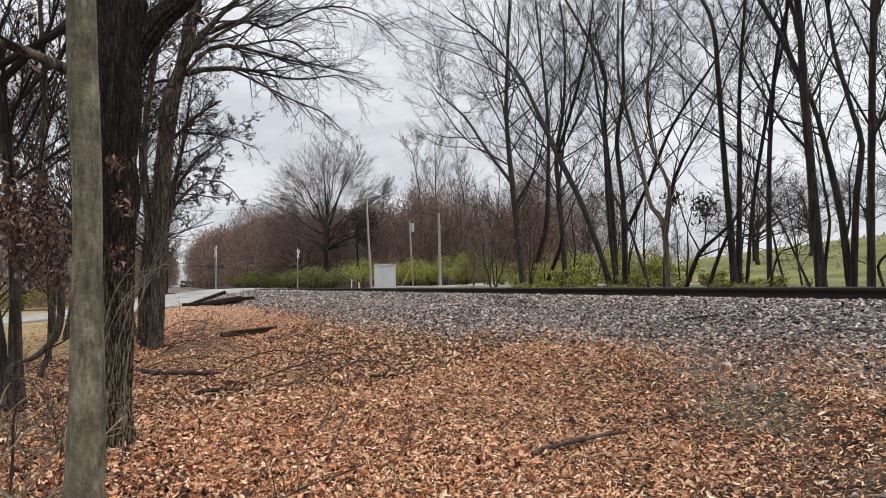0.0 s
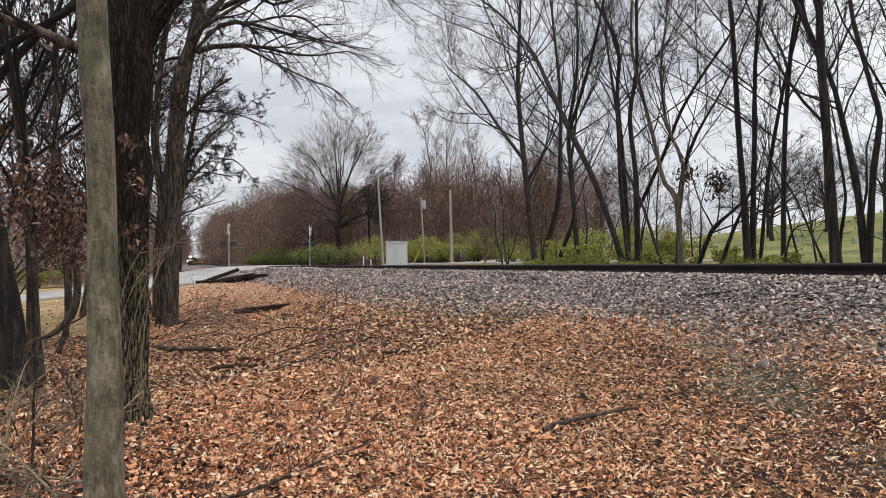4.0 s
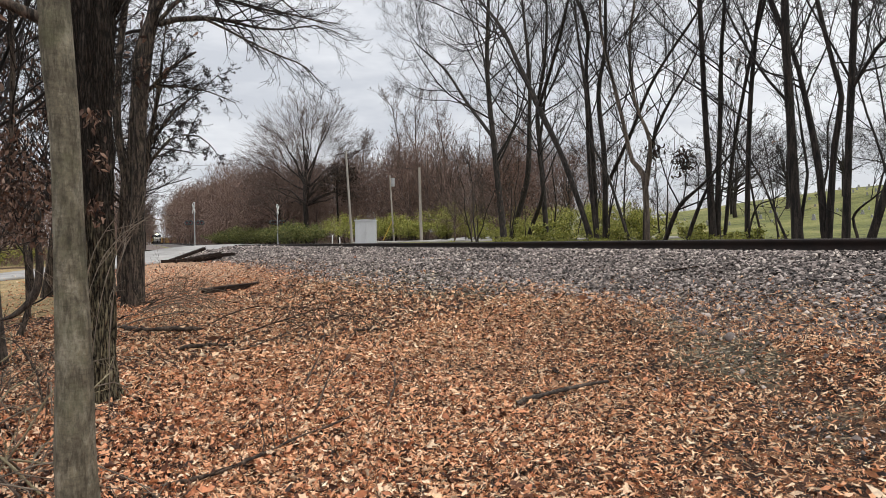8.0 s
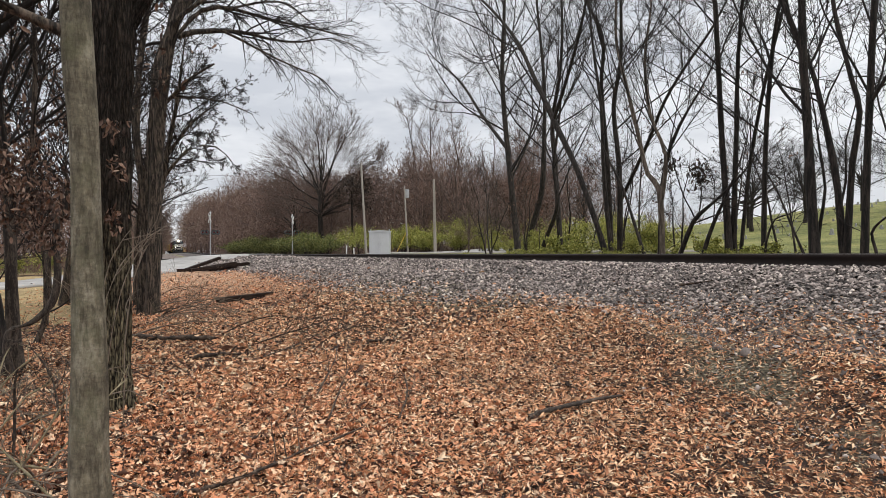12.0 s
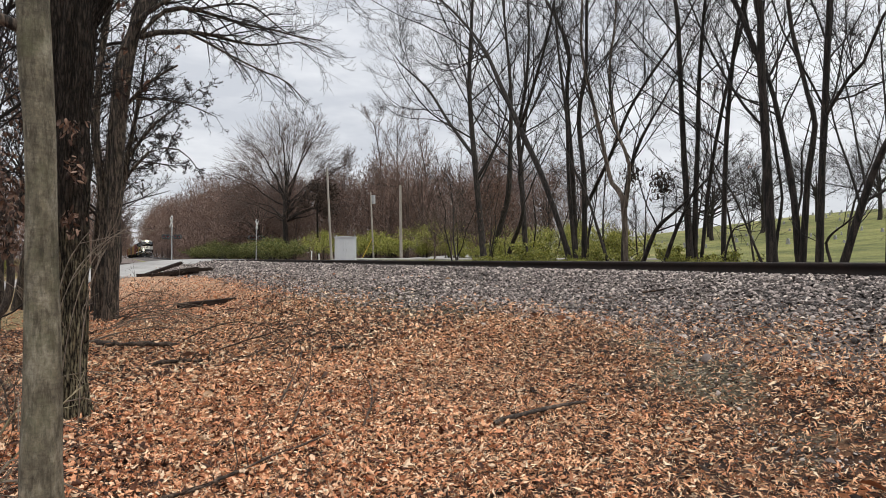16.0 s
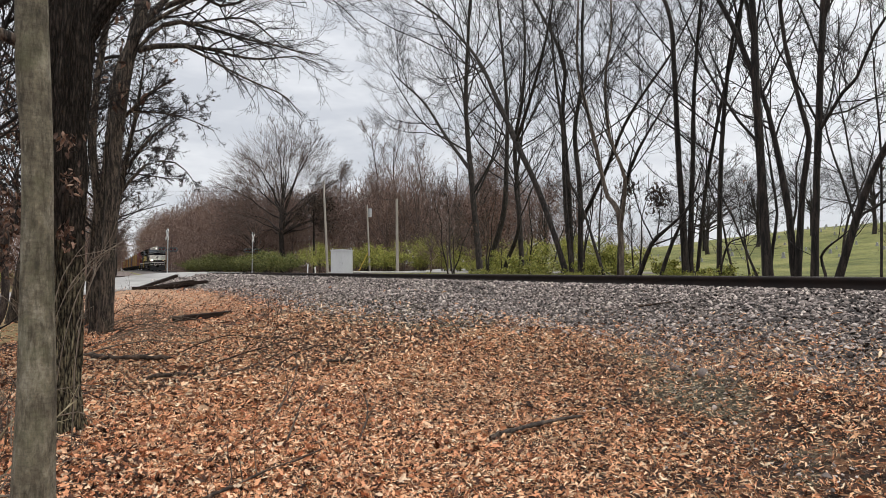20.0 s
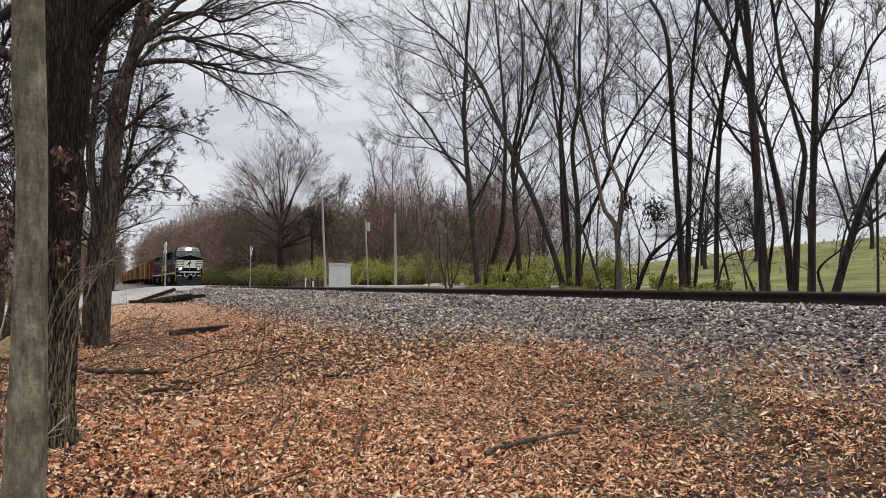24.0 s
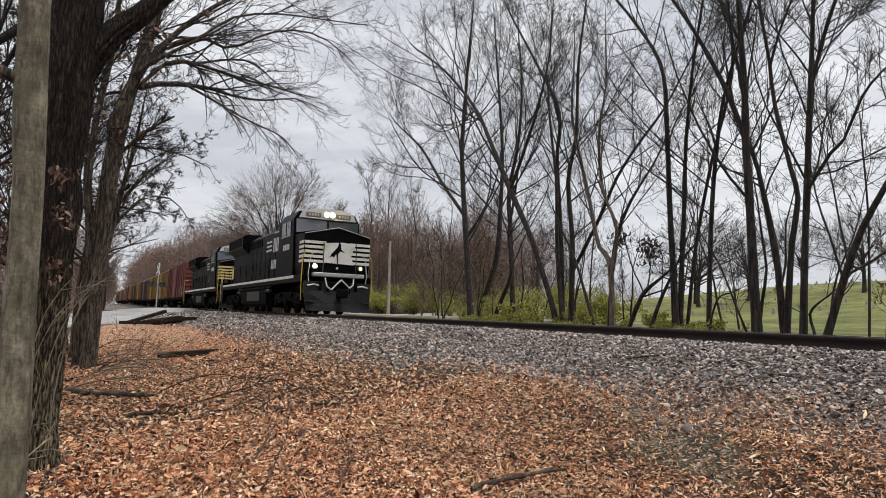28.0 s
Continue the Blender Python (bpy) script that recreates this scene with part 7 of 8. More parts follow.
def locomotive(stripe, front_label, lights=True):
    o = empty("locomotive")
    # underframe, deck edge, fuel tank
    bm = bmesh.new()
    box(bm, -1.5, 1.5, 0.95, 21.3, 1.32, 1.62, 0.02)
    box(bm, -0.5, 0.5, 0.6, 21.7, 0.85, 1.33, 0.02)
    part("underframe", bm, M_LOCO, o)
    for s in (-1, 1):
        part("sill_stripe", bx(s * 1.515 - 0.012, s * 1.515 + 0.012, 2.3, 20.2, 1.50, 1.62), M_STRIPE, o, "white stripe along the deck edge")
    bm = bmesh.new()
    prism(bm, [(-1.4, 0.42), (-1.15, 0.26), (1.15, 0.26), (1.4, 0.42), (1.45, 1.0), (1.3, 1.3), (-1.3, 1.3), (-1.45, 1.0)], "y", 7.7, 14.2)
    tank = part("fuel_tank", bm, M_LOCO_DUST, o, "dusty black fuel tank")
    for s in (-1, 1):
        part("tank_panel", bx(s * 1.44 - 0.02, s * 1.44 + 0.02, 9.2, 12.4, 0.55, 1.05, bevel=0.01), M_PLOW, tank)
        bm = bmesh.new()
        rod(bm, (s * 1.35, 7.9, 1.2), (s * 1.35, 13.9, 1.2), 0.13, 0.13, 12)
        part("air_reservoir", bm, M_LOCO_DUST, tank)
    # trucks
    src = None
    sets = []
    for y in (4.35, 17.95):
        loco_truck(o, y)
        for k in (-1.85, 0, 1.85):
            w = wheelset(o, y + k, src)
            src = src or w
            sets.append(w)
    # pilot plate and plow
    bm = bmesh.new()
    prism(bm, [(-1.42, 1.35), (1.42, 1.35), (1.45, 0.9), (1.35, 0.62), (-1.35, 0.62), (-1.45, 0.9)], "y", 0.78, 0.95)
    part("pilot_plate", bm, M_PLOW, o, "dark scuffed pilot plate")
    bm = bmesh.new()
    v = [bm.verts.new(p) for p in [(-1.45, 0.85, 0.95), (0, 0.52, 0.98), (1.45, 0.85, 0.95), (1.38, 0.62, 0.13), (0, 0.20, 0.13), (-1.38, 0.62, 0.13)]]
    bm.faces.new((v[0], v[1], v[4], v[5]))
    bm.faces.new((v[1], v[2], v[3], v[4]))
    r = bmesh.ops.solidify(bm, geom=bm.faces[:], thickness=-0.05)
    plow = part("plow", bm, M_PLOW, o, "dark scuffed snow plow")
    bm = bmesh.new()
    v = [bm.verts.new(p) for p in [(-1.40, 0.665, 0.46), (0, 0.275, 0.46), (1.40, 0.665, 0.46), (1.375, 0.60, 0.13), (0, 0.175, 0.13), (-1.375, 0.60, 0.13)]]
    bm.faces.new((v[0], v[1], v[4], v[5]))
    bm.faces.new((v[1], v[2], v[3], v[4]))
    bmesh.ops.solidify(bm, geom=bm.faces[:], thickness=-0.02)
    part("plow_edge", bm, M_PLOW_WORN, plow, "worn grey lower edge of the plow")
    bm = bmesh.new()
    box(bm, -0.13, 0.13, 0.1, 0.95, 0.72, 1.0, 0.03)
    box(bm, -0.24, 0.2, -0.02, 0.25, 0.68, 1.05, 0.05)
    part("coupler", bm, M_LOCO_DUST, o)
    # rear coupler and end plate
    bm = bmesh.new()
    box(bm, -0.13, 0.13, 21.3, 21.55, 0.72, 1.0, 0.03)
    box(bm, -1.4, 1.4, 21.25, 21.4, 0.55, 1.35, 0.02)
    part("rear_coupler", bm, M_LOCO_DUST, o)
    # front platform edge and hoses
    part("anticlimber", bx(-1.1, 1.1, 0.62, 0.97, 1.55, 1.72, bevel=0.03), M_STEELGREY, o, "worn grey steel anticlimber")
    for s in (-1, 1):
        bm = bmesh.new()
        pipe(bm, [(s * 0.75, 0.74, 1.16), (s * 1.05, 0.72, 1.22), (s * 1.32, 0.74, 1.16)], 0.035, 8)
        part("uncoupling_lever", bm, M_HOSE, o, "pale uncoupling lever")
        bm = bmesh.new()
        for k in range(4):
            box(bm, min(s * 1.12, s * 1.52), max(s * 1.12, s * 1.52), 0.95, 1.5, 0.42 + 0.33 * k, 0.46 + 0.33 * k)
        box(bm, s * 1.1 - 0.02, s * 1.1 + 0.02, 0.95, 1.5, 0.35, 1.6)
        part("step_well", bm, M_LOCO, o)
        bm = bmesh.new()
        pipe(bm, [(s * 1.52, 0.9, 0.55), (s * 1.55, 0.88, 1.5), (s * 1.52, 0.9, 2.35), (s * 1.38, 0.95, 2.62)], 0.017, 8)
        part("grab_rail", bm, M_YELLOW, o, "yellow corner grab rail")
        bm = bmesh.new()
        pipe(bm, [(s * 1.2, 0.86, 1.0), (s * 1.28, 0.84, 1.62), (s * 1.2, 0.85, 2.4), (s * 1.02, 0.9, 2.62)], 0.015, 8)
        part("grab_rail", bm, M_HOSE, o, "pale front grab rail")
    bm = bmesh.new()
    pipe(bm, [(-0.62, 0.6, 1.50), (-0.55, 0.52, 1.15), (-0.36, 0.5, 1.02), (-0.12, 0.5, 1.28), (0.05, 0.5, 1.44), (0.22, 0.5, 1.30), (0.42, 0.5, 1.12), (0.58, 0.52, 1.25), (0.62, 0.6, 1.52)], 0.032, 8)
    part("cable_loop", bm, M_HOSE, o, "pale looping control cable")
    for x in (-0.42, -0.28, 0.28, 0.42):
        bm = bmesh.new()
        pipe(bm, [(x, 0.72, 1.3), (x, 0.6, 1.05), (x * 0.8, 0.55, 0.62)], 0.022, 6)
        part("air_hose", bm, M_BLACKMETAL, o)
    # coupler pocket, brackets and steps on the pilot
    part("coupler_pocket", bx(-0.34, 0.34, 0.70, 0.80, 0.62, 1.08, bevel=0.02), M_LOCO, o)
    for sx in (-1, 1):
        part("pilot_bracket", bx(sx * 0.78 - 0.05, sx * 0.78 + 0.05, 0.66, 0.80, 0.98, 1.32, bevel=0.01), M_LOCO_DUST, o)
        part("pilot_step", bx(sx * 1.2 - 0.2, sx * 1.2 + 0.2, 0.5, 0.82, 0.50, 0.54), M_PLOW_WORN, o, "worn steel step")
        # side gear below the deck: reservoir, pipes and step lights
        for y0, y1, z in ((6.9, 7.6, 1.05), (14.4, 15.2, 1.05), (6.8, 15.3, 1.24)):
            bm = bmesh.new()
            rod(bm, (sx * 1.40, y0, z), (sx * 1.40, y1, z), 0.09 if z < 1.1 else 0.03, 0.09 if z < 1.1 else 0.03, 10)
            part("air_pipe", bm, M_PLOW_WORN, o, "dusty grey pipe under the deck")
        part("rear_step_well", bx(min(sx * 1.12, sx * 1.5), max(sx * 1.12, sx * 1.5), 20.3, 20.9, 0.45, 1.32, bevel=0.02), M_LOCO, o)
        bm = bmesh.new()
        pipe(bm, [(sx * 1.5, 21.2, 0.6), (sx * 1.52, 21.2, 1.6), (sx * 1.48, 21.15, 2.65), (sx * 1.1, 21.15, 2.65)], 0.02, 6)
        part("rear_grab_rail", bm, M_YELLOW, o, "yellow rear grab rail")
    # wide nose: vertical face, roof falling from the middle to the sides
    bm = bmesh.new()
    f = [(-1.38, 1.62), (1.38, 1.62), (1.45, 2.0), (1.45, 3.36), (0.0, 3.70), (-1.45, 3.36), (-1.45, 2.0)]
    b = [(x, z) for x, z in f]
    v0 = [bm.verts.new((x, 1.02, z)) for x, z in f]
    v1 = [bm.verts.new((x, 2.6, z + (0.06 if z > 3 else 0))) for x, z in b]
    bm.faces.new(v0)
    bm.faces.new(v1[::-1])
    for i in range(7):
        bm.faces.new((v0[i], v0[(i + 1) % 7], v1[(i + 1) % 7], v1[i]))
    bmesh.ops.recalc_face_normals(bm, faces=bm.faces[:])
    bmesh.ops.bevel(bm, geom=[e for e in bm.edges if abs(e.verts[0].co.y - e.verts[1].co.y) < 0.01 and e.verts[0].co.y < 1.1], offset=0.05, segments=2, affect="EDGES")
    nose = part("nose", bm, M_LOCO, o)
    for sx in (-1, 1):
        bm = bmesh.new()
        pipe(bm, [(sx * 1.44, 1.0, 3.34), (0, 1.0, 3.68)], 0.018, 6)
        part("nose_trim", bm, M_STEELGREY, nose, "pale trim along the nose roof")
    for i in range(5):
        z = 2.14 + i * 0.20
        for s in (-1, 1):
            part("nose_stripe", bx(min(s * 0.52, s * 1.43), max(s * 0.52, s * 1.43), 1.0, 1.025, z, z + 0.115), stripe, nose, "white horizontal nose stripe")
            if i < 5:
                part("nose_stripe", bx(s * 1.455 - 0.008, s * 1.455 + 0.008, 1.06, 1.75, z, z + 0.115), stripe, nose)
    bm = bmesh.new()
    prism(bm, [(-0.56, 2.16), (0.72, 2.12), (0.60, 2.5), (0.78, 3.0), (0.2, 3.06), (-0.56, 2.98), (-0.66, 2.6)], "y", 0.985, 1.02)
    em = part("emblem", bm, stripe, nose, "white emblem with a dark shape")
    bm = bmesh.new()
    prism(bm, [(-0.36, 2.36), (-0.26, 2.46), (-0.16, 2.40), (-0.07, 2.58), (-0.02, 2.20), (0.02, 2.56), (0.10, 2.68), (0.30, 2.64), (0.14, 2.76), (0.12, 2.98), (0.03, 3.08), (0.0, 2.88), (-0.12, 2.72), (-0.24, 2.60)], "y", 0.972, 0.99)
    part("emblem_shape", bm, M_LOCO, em)
    for x in (-0.64, 0.80):
        bm = bmesh.new()
        pipe(bm, [(x, 1.0, 1.72), (x, 0.9, 1.8), (x, 0.9, 2.95), (x, 1.0, 3.02)], 0.02, 6)
        part("front_handrail", bm, M_BLACKMETAL, nose)
    part("nose_door_handle", bx(-0.02, 0.02, 0.95, 1.0, 2.1, 2.45), M_BLACKMETAL, nose)
    for x in (-1.0, 1.0):
        bm = bmesh.new()
        rod(bm, (x, 0.86, 1.98), (x, 1.03, 1.98), 0.11, 0.11, 18)
        ho = part("ditch_light", bm, M_BLACKMETAL, nose)
        bm = bmesh.new()
        rod(bm, (x, 0.845, 1.98), (x, 0.865, 1.98), 0.075, 0.075, 18)
        part("lens", bm, (M_LAMP_DITCH if x < 0 else M_LAMP_DIM) if lights else M_GLASS, ho, "lit ditch light" if lights else "")
    bm = bmesh.new()
    rod(bm, (0, 0.98, 1.95), (0, 1.02, 1.95), 0.05, 0.05, 10)
    part("marker_light", bm, M_HOSE, nose)
    # cab
    bm = bmesh.new()
    cab = [(-1.52, 1.62), (1.52, 1.62), (1.52, 4.12), (1.30, 4.50), (0.6, 4.62), (-0.6, 4.62), (-1.30, 4.50), (-1.52, 4.12)]
    v0 = [bm.verts.new((x, 2.45 + (0.28 if z > 4 else 0.12 if z > 3.5 else 0), z)) for x, z in cab]
    v1 = [bm.verts.new((x, 5.3, z)) for x, z in cab]
    bm.faces.new(v0)
    bm.faces.new(v1[::-1])
    for i in range(8):
        bm.faces.new((v0[i], v0[(i + 1) % 8], v1[(i + 1) % 8], v1[i]))
    bmesh.ops.recalc_face_normals(bm, faces=bm.faces[:])
    cabo = part("cab", bm, M_LOCO, o)
    for x0, x1 in ((-1.42, -0.05), (0.05, 1.42)):
        bm = bmesh.new()
        a = [(x0, 2.62, 3.52 if abs(x0) > 1 else 3.78), (x1, 2.62, 3.52 if abs(x1) > 1 else 3.78), (x1, 2.69, 4.15), (x0, 2.69, 4.15)]
        vs = [bm.verts.new((x, y - 0.06, z)) for x, y, z in a] + [bm.verts.new((x, y + 0.05, z)) for x, y, z in a]
        for f4 in ((0, 1, 2, 3), (7, 6, 5, 4), (0, 4, 5, 1), (1, 5, 6, 2), (2, 6, 7, 3), (3, 7, 4, 0)):
            bm.faces.new([vs[i] for i in f4])
        bmesh.ops.recalc_face_normals(bm, faces=bm.faces[:])
        w = part("windscreen", bm, M_GLASS, cabo, "dark glass windscreen")
        bm = bmesh.new()
        pipe(bm, [((x0 + x1) / 2, 2.54, 4.15), ((x0 + x1) / 2 + 0.3, 2.52, 3.8)], 0.012, 6)
        part("wiper", bm, M_BLACKMETAL, w)
    part("visor_band", bx(-1.30, 1.30, 2.50, 2.78, 4.185, 4.235, bevel=0.015), M_STEELGREY, cabo, "grey band over the windscreen")
    bm = bmesh.new()
    prism(bm, [(-1.28, 4.24), (1.28, 4.24), (1.15, 4.52), (0.6, 4.66), (-0.6, 4.66), (-1.15, 4.52)], "y", 2.55, 2.85)
    part("cab_brow", bm, M_BROW, cabo, "pale cab brow with number boards")
    for x0, x1 in ((-1.02, -0.36), (0.36, 1.02)):
        nb = part("number_board", bx(x0, x1, 2.50, 2.56, 4.27, 4.47, bevel=0.01), M_BOARD, cabo, "dull number board")
        for k in range(4):
            xx = x0 + 0.10 + k * 0.13
            part("number_bar", bx(xx, xx + 0.075, 2.49, 2.505, 4.31, 4.43), M_STEELGREY, nb)
    for x in (-0.13, 0.13):
        bm = bmesh.new()
        rod(bm, (x, 2.42, 4.40), (x, 2.58, 4.40), 0.11, 0.11, 18)
        ho = part("headlight", bm, M_STEELGREY, cabo)
        bm = bmesh.new()
        rod(bm, (x, 2.405, 4.40), (x, 2.425, 4.40), 0.088, 0.088, 18)
        part("lens", bm, M_LAMP if lights else M_GLASS, ho, "glowing headlight" if lights else "")
    for s in (-1, 1):
        for y0, y1 in ((3.05, 3.75), (3.9, 4.6)):
            w = part("side_window", bx(s * 1.53 - 0.02, s * 1.53 + 0.02, y0, y1, 3.45, 4.08, bevel=0.01), M_GLASS_SIDE, cabo, "dark cab side window")
            part("window_frame", bx(s * 1.545 - 0.012, s * 1.545 + 0.012, y0 - 0.05, y1 + 0.05, 3.39, 3.44), M_STEELGREY, w)
        for k in range(4):
            part("number_bar", bx(s * 1.53 - 0.006, s * 1.53 + 0.006, 3.2 + k * 0.3, 3.42 + k * 0.3, 2.8, 3.05), M_BROW, cabo)
        bm = bmesh.new()
        pipe(bm, [(s * 1.52, 2.6, 4.0), (s * 1.75, 2.62, 4.05), (s * 1.75, 2.62, 3.7), (s * 1.53, 2.6, 3.7)], 0.015, 6)
        part("mirror_frame", bm, M_BLACKMETAL, cabo)
    bm = bmesh.new()
    box(bm, -0.5, 0.5, 3.6, 4.9, 4.6, 4.78, 0.03)
    part("roof_air_conditioner", bm, M_LOCO_DUST, cabo)
    bm = bmesh.new()
    for k in range(3):
        rod(bm, (-0.2 + 0.2 * k, 4.9, 4.85), (-0.2 + 0.2 * k, 5.35, 4.87), 0.04, 0.09, 10)
    part("horn", bm, M_STEELGREY, cabo)
    # long hood in sections with doors, radiator at the rear
    bm = bmesh.new()
    prism(bm, [(-1.05, 1.62), (1.05, 1.62), (1.05, 4.05), (0.7, 4.32), (-0.7, 4.32), (-1.05, 4.05)], "y", 5.3, 14.6)
    hood = part("hood", bm, M_LOCO, o)
    bm = bmesh.new()
    prism(bm, [(-1.05, 1.62), (1.05, 1.62), (1.05, 3.4), (1.45, 3.72), (1.45, 4.4), (1.2, 4.52), (-1.2, 4.52), (-1.45, 4.4), (-1.45, 3.72), (-1.05, 3.4)], "y", 14.6, 19.3)
    rad = part("radiator_section", bm, M_LOCO, o)
    for s in (-1, 1):
        for k in range(8):
            part("hood_door", bx(s * 1.06 - 0.012, s * 1.06 + 0.012, 5.5 + k * 1.12, 6.5 + k * 1.12, 1.75, 3.4, bevel=0.006), M_LOCO, hood)
        part("radiator_grille", bx(s * 1.455 - 0.012, s * 1.455 + 0.012, 15.0, 19.0, 3.82, 4.34), M_LOCO_DUST, rad)
        # plain shapes for the painted mark on the hood side
        for k, (y0, y1, z0, z1) in enumerate([(7.15, 7.33, 3.05, 3.75), (7.45, 7.63, 3.05, 3.75), (7.75, 7.93, 3.05, 3.75), (8.05, 8.23, 3.05, 3.75), (8.6, 9.8, 3.58, 3.68), (8.6, 9.8, 3.36, 3.46), (8.6, 9.8, 3.14, 3.24), (7.5, 7.67, 2.2, 2.65), (7.78, 7.95, 2.2, 2.65), (8.06, 8.23, 2.2, 2.65), (8.34, 8.51, 2.2, 2.65)]):
            part("painted_mark", bx(s * 1.078 - 0.006, s * 1.078 + 0.006, y0, y1, z0, z1), M_BROW, hood, "plain pale painted shape")
        for k in range(6):
            part("louvre", bx(s * 1.064 - 0.014, s * 1.064 + 0.014, 11.0 + 0.55 * k, 11.4 + 0.55 * k, 3.55, 3.95), M_LOCO_DUST, hood)
        part("air_intake", bx(s * 1.07 - 0.03, s * 1.07 + 0.03, 5.45, 6.9, 3.3, 4.0, bevel=0.02), M_LOCO_DUST, hood)
        part("roof_edge_stripe", bx(s * 1.06 - 0.012, s * 1.06 + 0.012, 5.4, 8.2, 4.0, 4.06), M_STEELGREY, hood)
        # side handrail with posts
        bm = bmesh.new()
        pipe(bm, [(s * 1.48, 5.2, 2.65), (s * 1.48, 20.6, 2.65)], 0.02, 6)
        part("handrail", bm, M_LOCO, o)
        for k in range(9):
            bm = bmesh.new()
            rod(bm, (s * 1.48, 5.4 + 1.85 * k, 1.6), (s * 1.48, 5.4 + 1.85 * k, 2.66), 0.018, 0.018, 6)
            part("handrail_post", bm, M_LOCO, o)
    bm = bmesh.new()
    box(bm, -0.35, 0.35, 9.3, 10.7, 4.3, 4.55, 0.04)
    part("exhaust_stack", bm, M_LOCO_DUST, hood)
    bm = bmesh.new()
    for k in range(2):
        rod(bm, (0, 16.0 + 2.6 * k, 4.5), (0, 16.0 + 2.6 * k, 4.62), 0.8, 0.8, 20)
    part("roof_fan", bm, M_LOCO_DUST, rad)
    tagged(o, front_label, "locomotive", "train")
    return o, sets


M_STRIPE = surface("white_stripe_paint", (0.58, 0.57, 0.53), (0.80, 0.79, 0.74), 2.0, 30.0, 0.5, 0.1, 0.002, 0.0, None, (0.45, 0.42, 0.36))
M_STRIPE_Y = surface("yellowed_stripe_paint", (0.60, 0.48, 0.16), (0.78, 0.66, 0.28), 2.0, 30.0, 0.5, 0.1, 0.002)
M_BOARD = surface("dull_number_board", (0.10, 0.095, 0.085), (0.18, 0.17, 0.15), 3.0, 30.0, 0.5, 0.1, 0.002)
M_PLOW_WORN = surface("worn_plow_edge", (0.015, 0.016, 0.018), (0.05, 0.052, 0.057), 1.4, 18.0, 0.6, 0.3, 0.004)
M_BROW = surface("pale_brow_paint", (0.42, 0.43, 0.42), (0.62, 0.62, 0.60), 2.0, 30.0, 0.45, 0.1, 0.002)


def car_paint(name, dark, light):
    return surface(name, dark, light, 0.7, 14.0, 0.6, 0.2, 0.004, 0.0, (1, 1, 0.35), tuple(0.55 * c for c in dark))


def boxcar(paint, roof_mat, label, ln=17.4, ht=4.55, ribs=11):
    o = empty("boxcar")
    y0, y1 = 0.75, ln - 0.75
    part("body", bx(-1.45, 1.45, y0, y1, 1.08, ht - 0.15, bevel=0.02), paint, o)
    bm = bmesh.new()
    prism(bm, [(-1.5, ht - 0.16), (1.5, ht - 0.16), (1.5, ht - 0.1), (0, ht + 0.05), (-1.5, ht - 0.1)], "y", y0 - 0.03, y1 + 0.03)
    part("roof", bm, roof_mat, o)
    part("sill", bx(-1.52, 1.52, y0, y1, 0.86, 1.1, bevel=0.01), M_LOCO_DUST, o)
    mid = (y0 + y1) / 2
    for s in (-1, 1):
        for k in range(ribs):
            y = y0 + 0.25 + k * (y1 - y0 - 0.5) / (ribs - 1)
            if abs(y - mid) > 1.6:
                part("side_post", bx(s * 1.49 - 0.05, s * 1.49 + 0.05, y - 0.05, y + 0.05, 1.1, ht - 0.17), paint, o)
        d = part("sliding_door", bx(s * 1.52 - 0.04, s * 1.52 + 0.04, mid - 1.5, mid + 1.5, 1.15, ht - 0.35, bevel=0.01), paint, o)
        for k in range(4):
            part("door_bar", bx(s * 1.575 - 0.02, s * 1.575 + 0.02, mid - 1.4, mid + 1.4, 1.5 + 0.7 * k, 1.58 + 0.7 * k), paint, d)
        bm = bmesh.new()
        for k in range(7):
            rod(bm, (s * 1.53, y0 + 0.05, 1.2 + 0.42 * k), (s * 1.53, y0 + 0.5, 1.2 + 0.42 * k), 0.015, 0.015, 5)
        part("ladder", bm, M_LOCO_DUST, o)
    for y in (y0 - 0.03, y1 + 0.03):
        for k in range(7):
            part("end_rib", bx(-1.35, 1.35, y - 0.05, y + 0.05, 1.35 + 0.42 * k, 1.5 + 0.42 * k, bevel=0.02), paint, o)
    bm = bmesh.new()
    box(bm, -0.12, 0.12, 0.0, 0.8, 0.72, 1.0)
    box(bm, -0.12, 0.12, ln - 0.8, ln, 0.72, 1.0)
    part("couplers", bm, M_LOCO_DUST, o)
    src = None
    for y in (2.7, ln - 2.7):
        for s in (-1, 1):
            bm = bmesh.new()
            prism(bm, [(y - 1.25, 0.42), (y - 1.1, 0.7), (y - 0.4, 0.85), (y + 0.4, 0.85), (y + 1.1, 0.7), (y + 1.25, 0.42), (y + 0.5, 0.3), (y - 0.5, 0.3)], "x", s * 1.08 - 0.06, s * 1.08 + 0.06)
            part("truck_frame", bm, M_LOCO_DUST, o)
        for k in (-0.88, 0.88):
            w = wheelset(o, y + k, src)
            src = src or w
    return tagged(o, label, "freight car", "train"), ln


P_MAROON = car_paint("maroon_car_paint", (0.11, 0.02, 0.018), (0.19, 0.042, 0.035))
P_OCHRE = car_paint("ochre_car_paint", (0.20, 0.105, 0.02), (0.36, 0.20, 0.045))
P_BROWN = car_paint("brown_car_paint", (0.075, 0.04, 0.03), (0.13, 0.075, 0.055))
P_PLUM = car_paint("dull_plum_car_paint", (0.06, 0.035, 0.045), (0.11, 0.07, 0.08))
P_ROOF = surface("galvanised_car_roof", (0.36, 0.35, 0.33), (0.58, 0.57, 0.55), 0.8, 14.0, 0.6, 0.15, 0.003, 0.3)

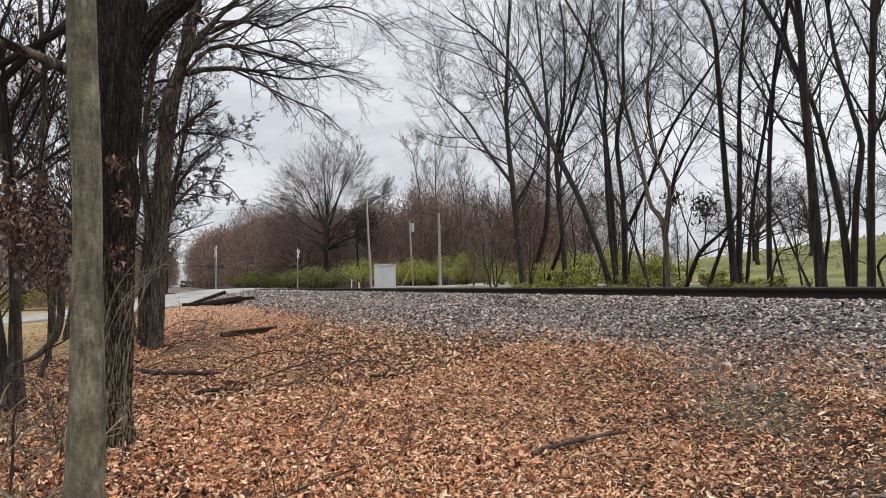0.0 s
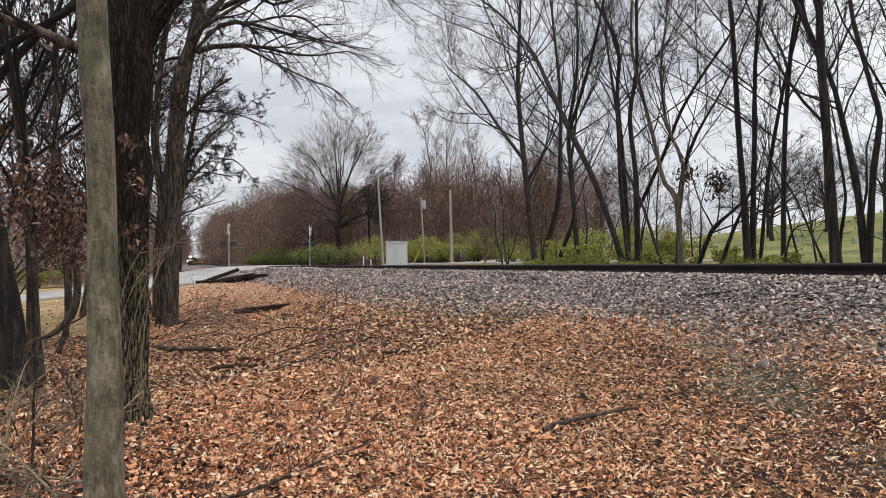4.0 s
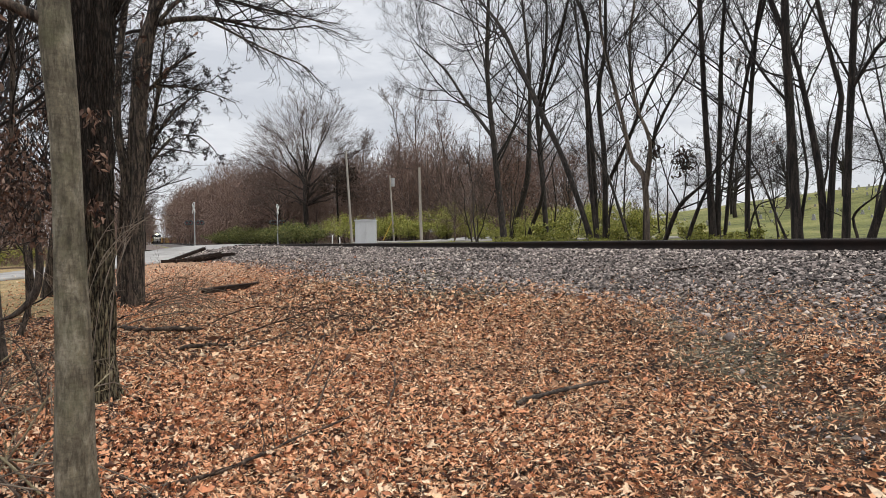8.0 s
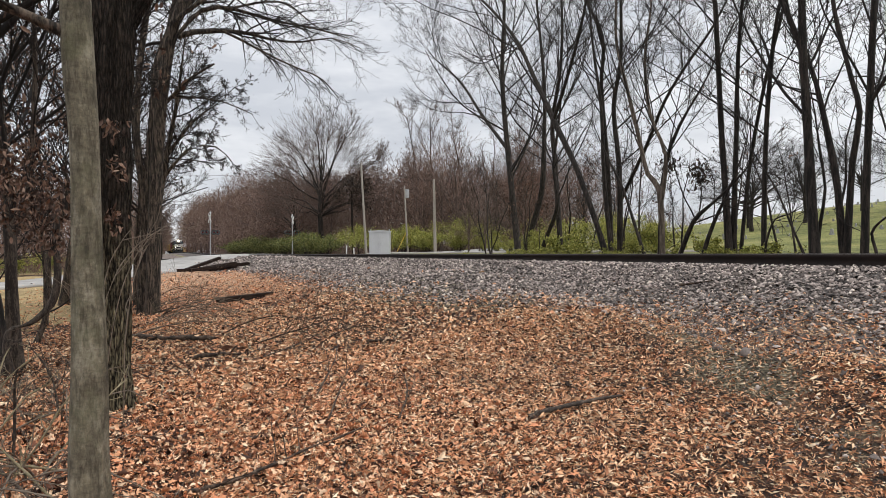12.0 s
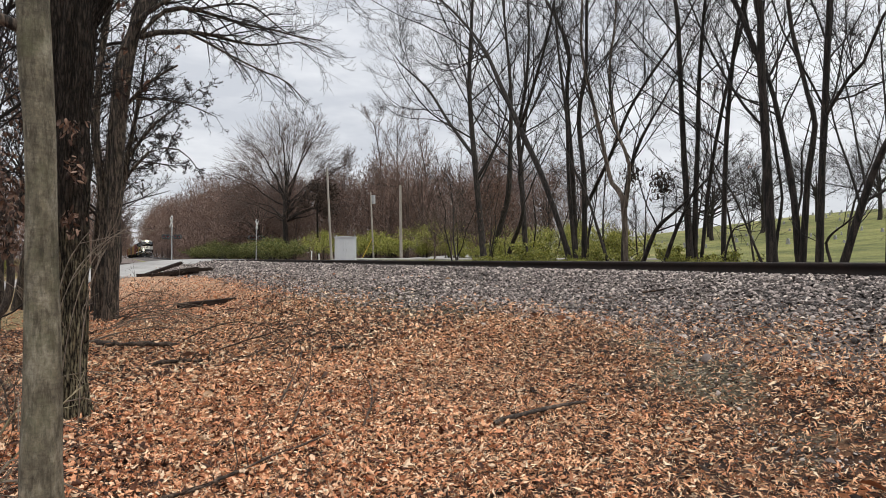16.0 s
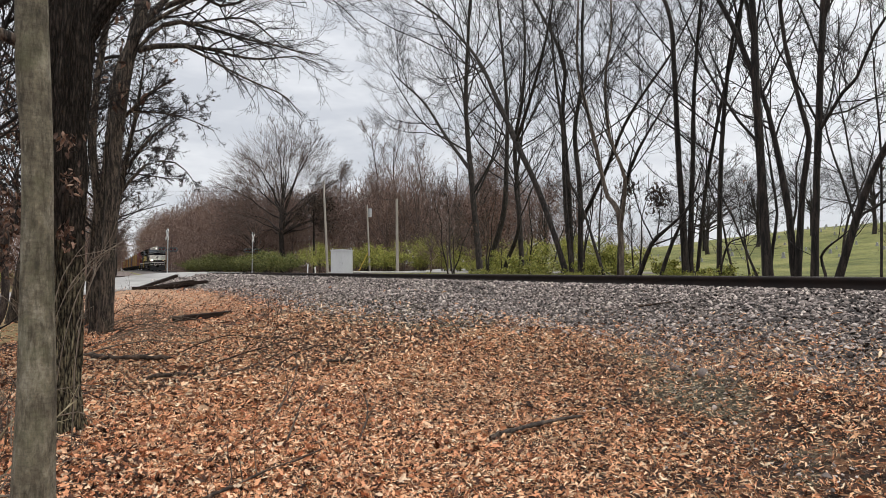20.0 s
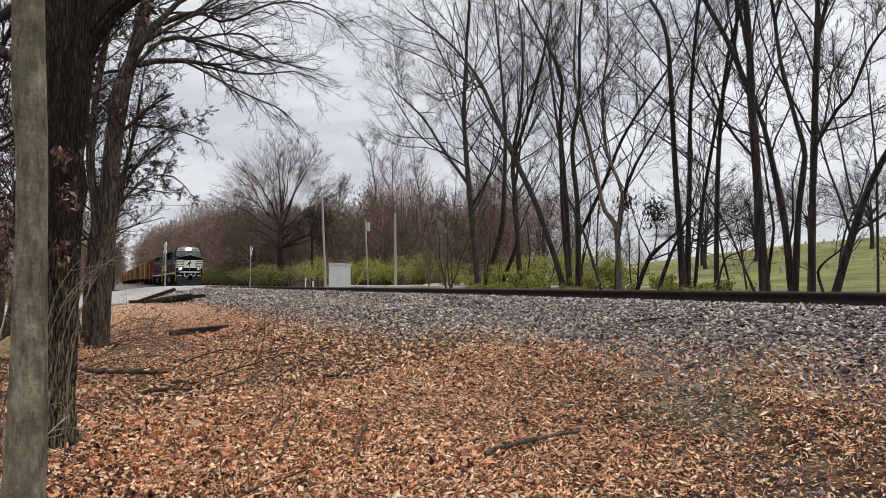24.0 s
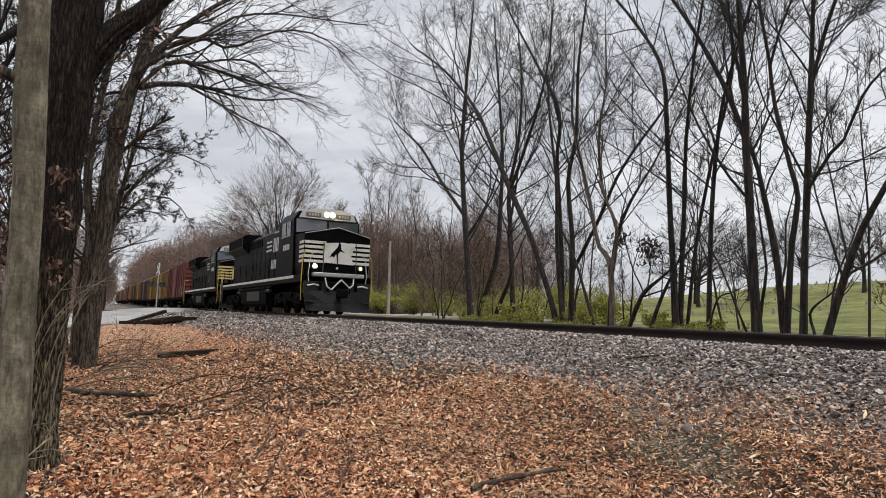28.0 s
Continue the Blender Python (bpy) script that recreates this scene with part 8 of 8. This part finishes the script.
lead, lead_wheels = locomotive(M_STRIPE, "black freight locomotive with white nose stripes and lit headlights")
second, _w2 = locomotive(M_STRIPE_Y, "second black locomotive with yellowed nose stripes", False)
TRAIN = [(lead, 21.5), (second, 21.5)]
car_kinds = {
    "maroon": boxcar(P_MAROON, P_MAROON, "maroon freight boxcar with ribbed sides"),
    "ochre": boxcar(P_OCHRE, P_ROOF, "ochre-yellow freight boxcar with a pale roof"),
    "brown": boxcar(P_BROWN, P_BROWN, "dark brown freight boxcar", 16.4, 4.3),
    "plum": boxcar(P_PLUM, P_ROOF, "dull plum-coloured freight boxcar", 17.4, 4.5),
}
for i, (y0, y1, z0, z1) in enumerate([(1.6, 2.1, 1.35, 2.1), (2.3, 2.6, 1.3, 1.9), (2.75, 3.5, 1.4, 2.2), (3.7, 4.0, 1.3, 1.8), (4.15, 4.9, 1.35, 2.0)]):
    for sx in (-1, 1):
        part("painted_patch", bx(sx * 1.456 - 0.008, sx * 1.456 + 0.008, y0, y1, z0, z1), M_BOARD if i % 2 else M_STEELGREY, car_kinds["maroon"][0], "pale faded paint patch")
used = set()
for kind in ("maroon", "ochre", "ochre", "plum", "ochre", "brown", "ochre", "maroon", "ochre", "brown", "ochre", "maroon", "brown", "ochre"):
    ob, ln = car_kinds[kind]
    if kind in used:
        ob = copy_thing(ob, Matrix())
    used.add(kind)
    TRAIN.append((ob, ln))


def lead_y(t):
    """Where along the line the leading coupler is at t seconds."""
    k = 28 - t
    return HEAD_Y + 14.28 * k + 0.0465 * k * k


HEAD_Y = 26.7


def on_track(y):
    return Vector((float(track_x(y)), y, RAIL_Z + float(track_rise(y))))


def motions():
    times = [float(i) for i in range(29)]
    back = 0.0
    for ob, ln in TRAIN:
        rows = []
        for t in times:
            y = lead_y(t) + back
            a, b = on_track(y + ln * 0.2), on_track(y + ln * 0.8)
            d = (b - a).normalized()
            p = a - d * ln * 0.2
            rows.append((t, Matrix.Translation(p) @ pose(0, 0, 0, math.degrees(math.asin(d.z)), 0, math.degrees(math.atan2(-d.x, d.y)))))
        walk(ob, rows)
        back += ln
    # the wheels of the leading locomotive roll without slipping
    y0 = lead_y(0)
    for w in lead_wheels:
        y = w.location.y
        walk(w, [(i / 30, pose(0, y, 0.5) @ Matrix.Rotation((y0 - lead_y(i / 30)) / 0.5, 4, "X")) for i in range(841)])


motions()
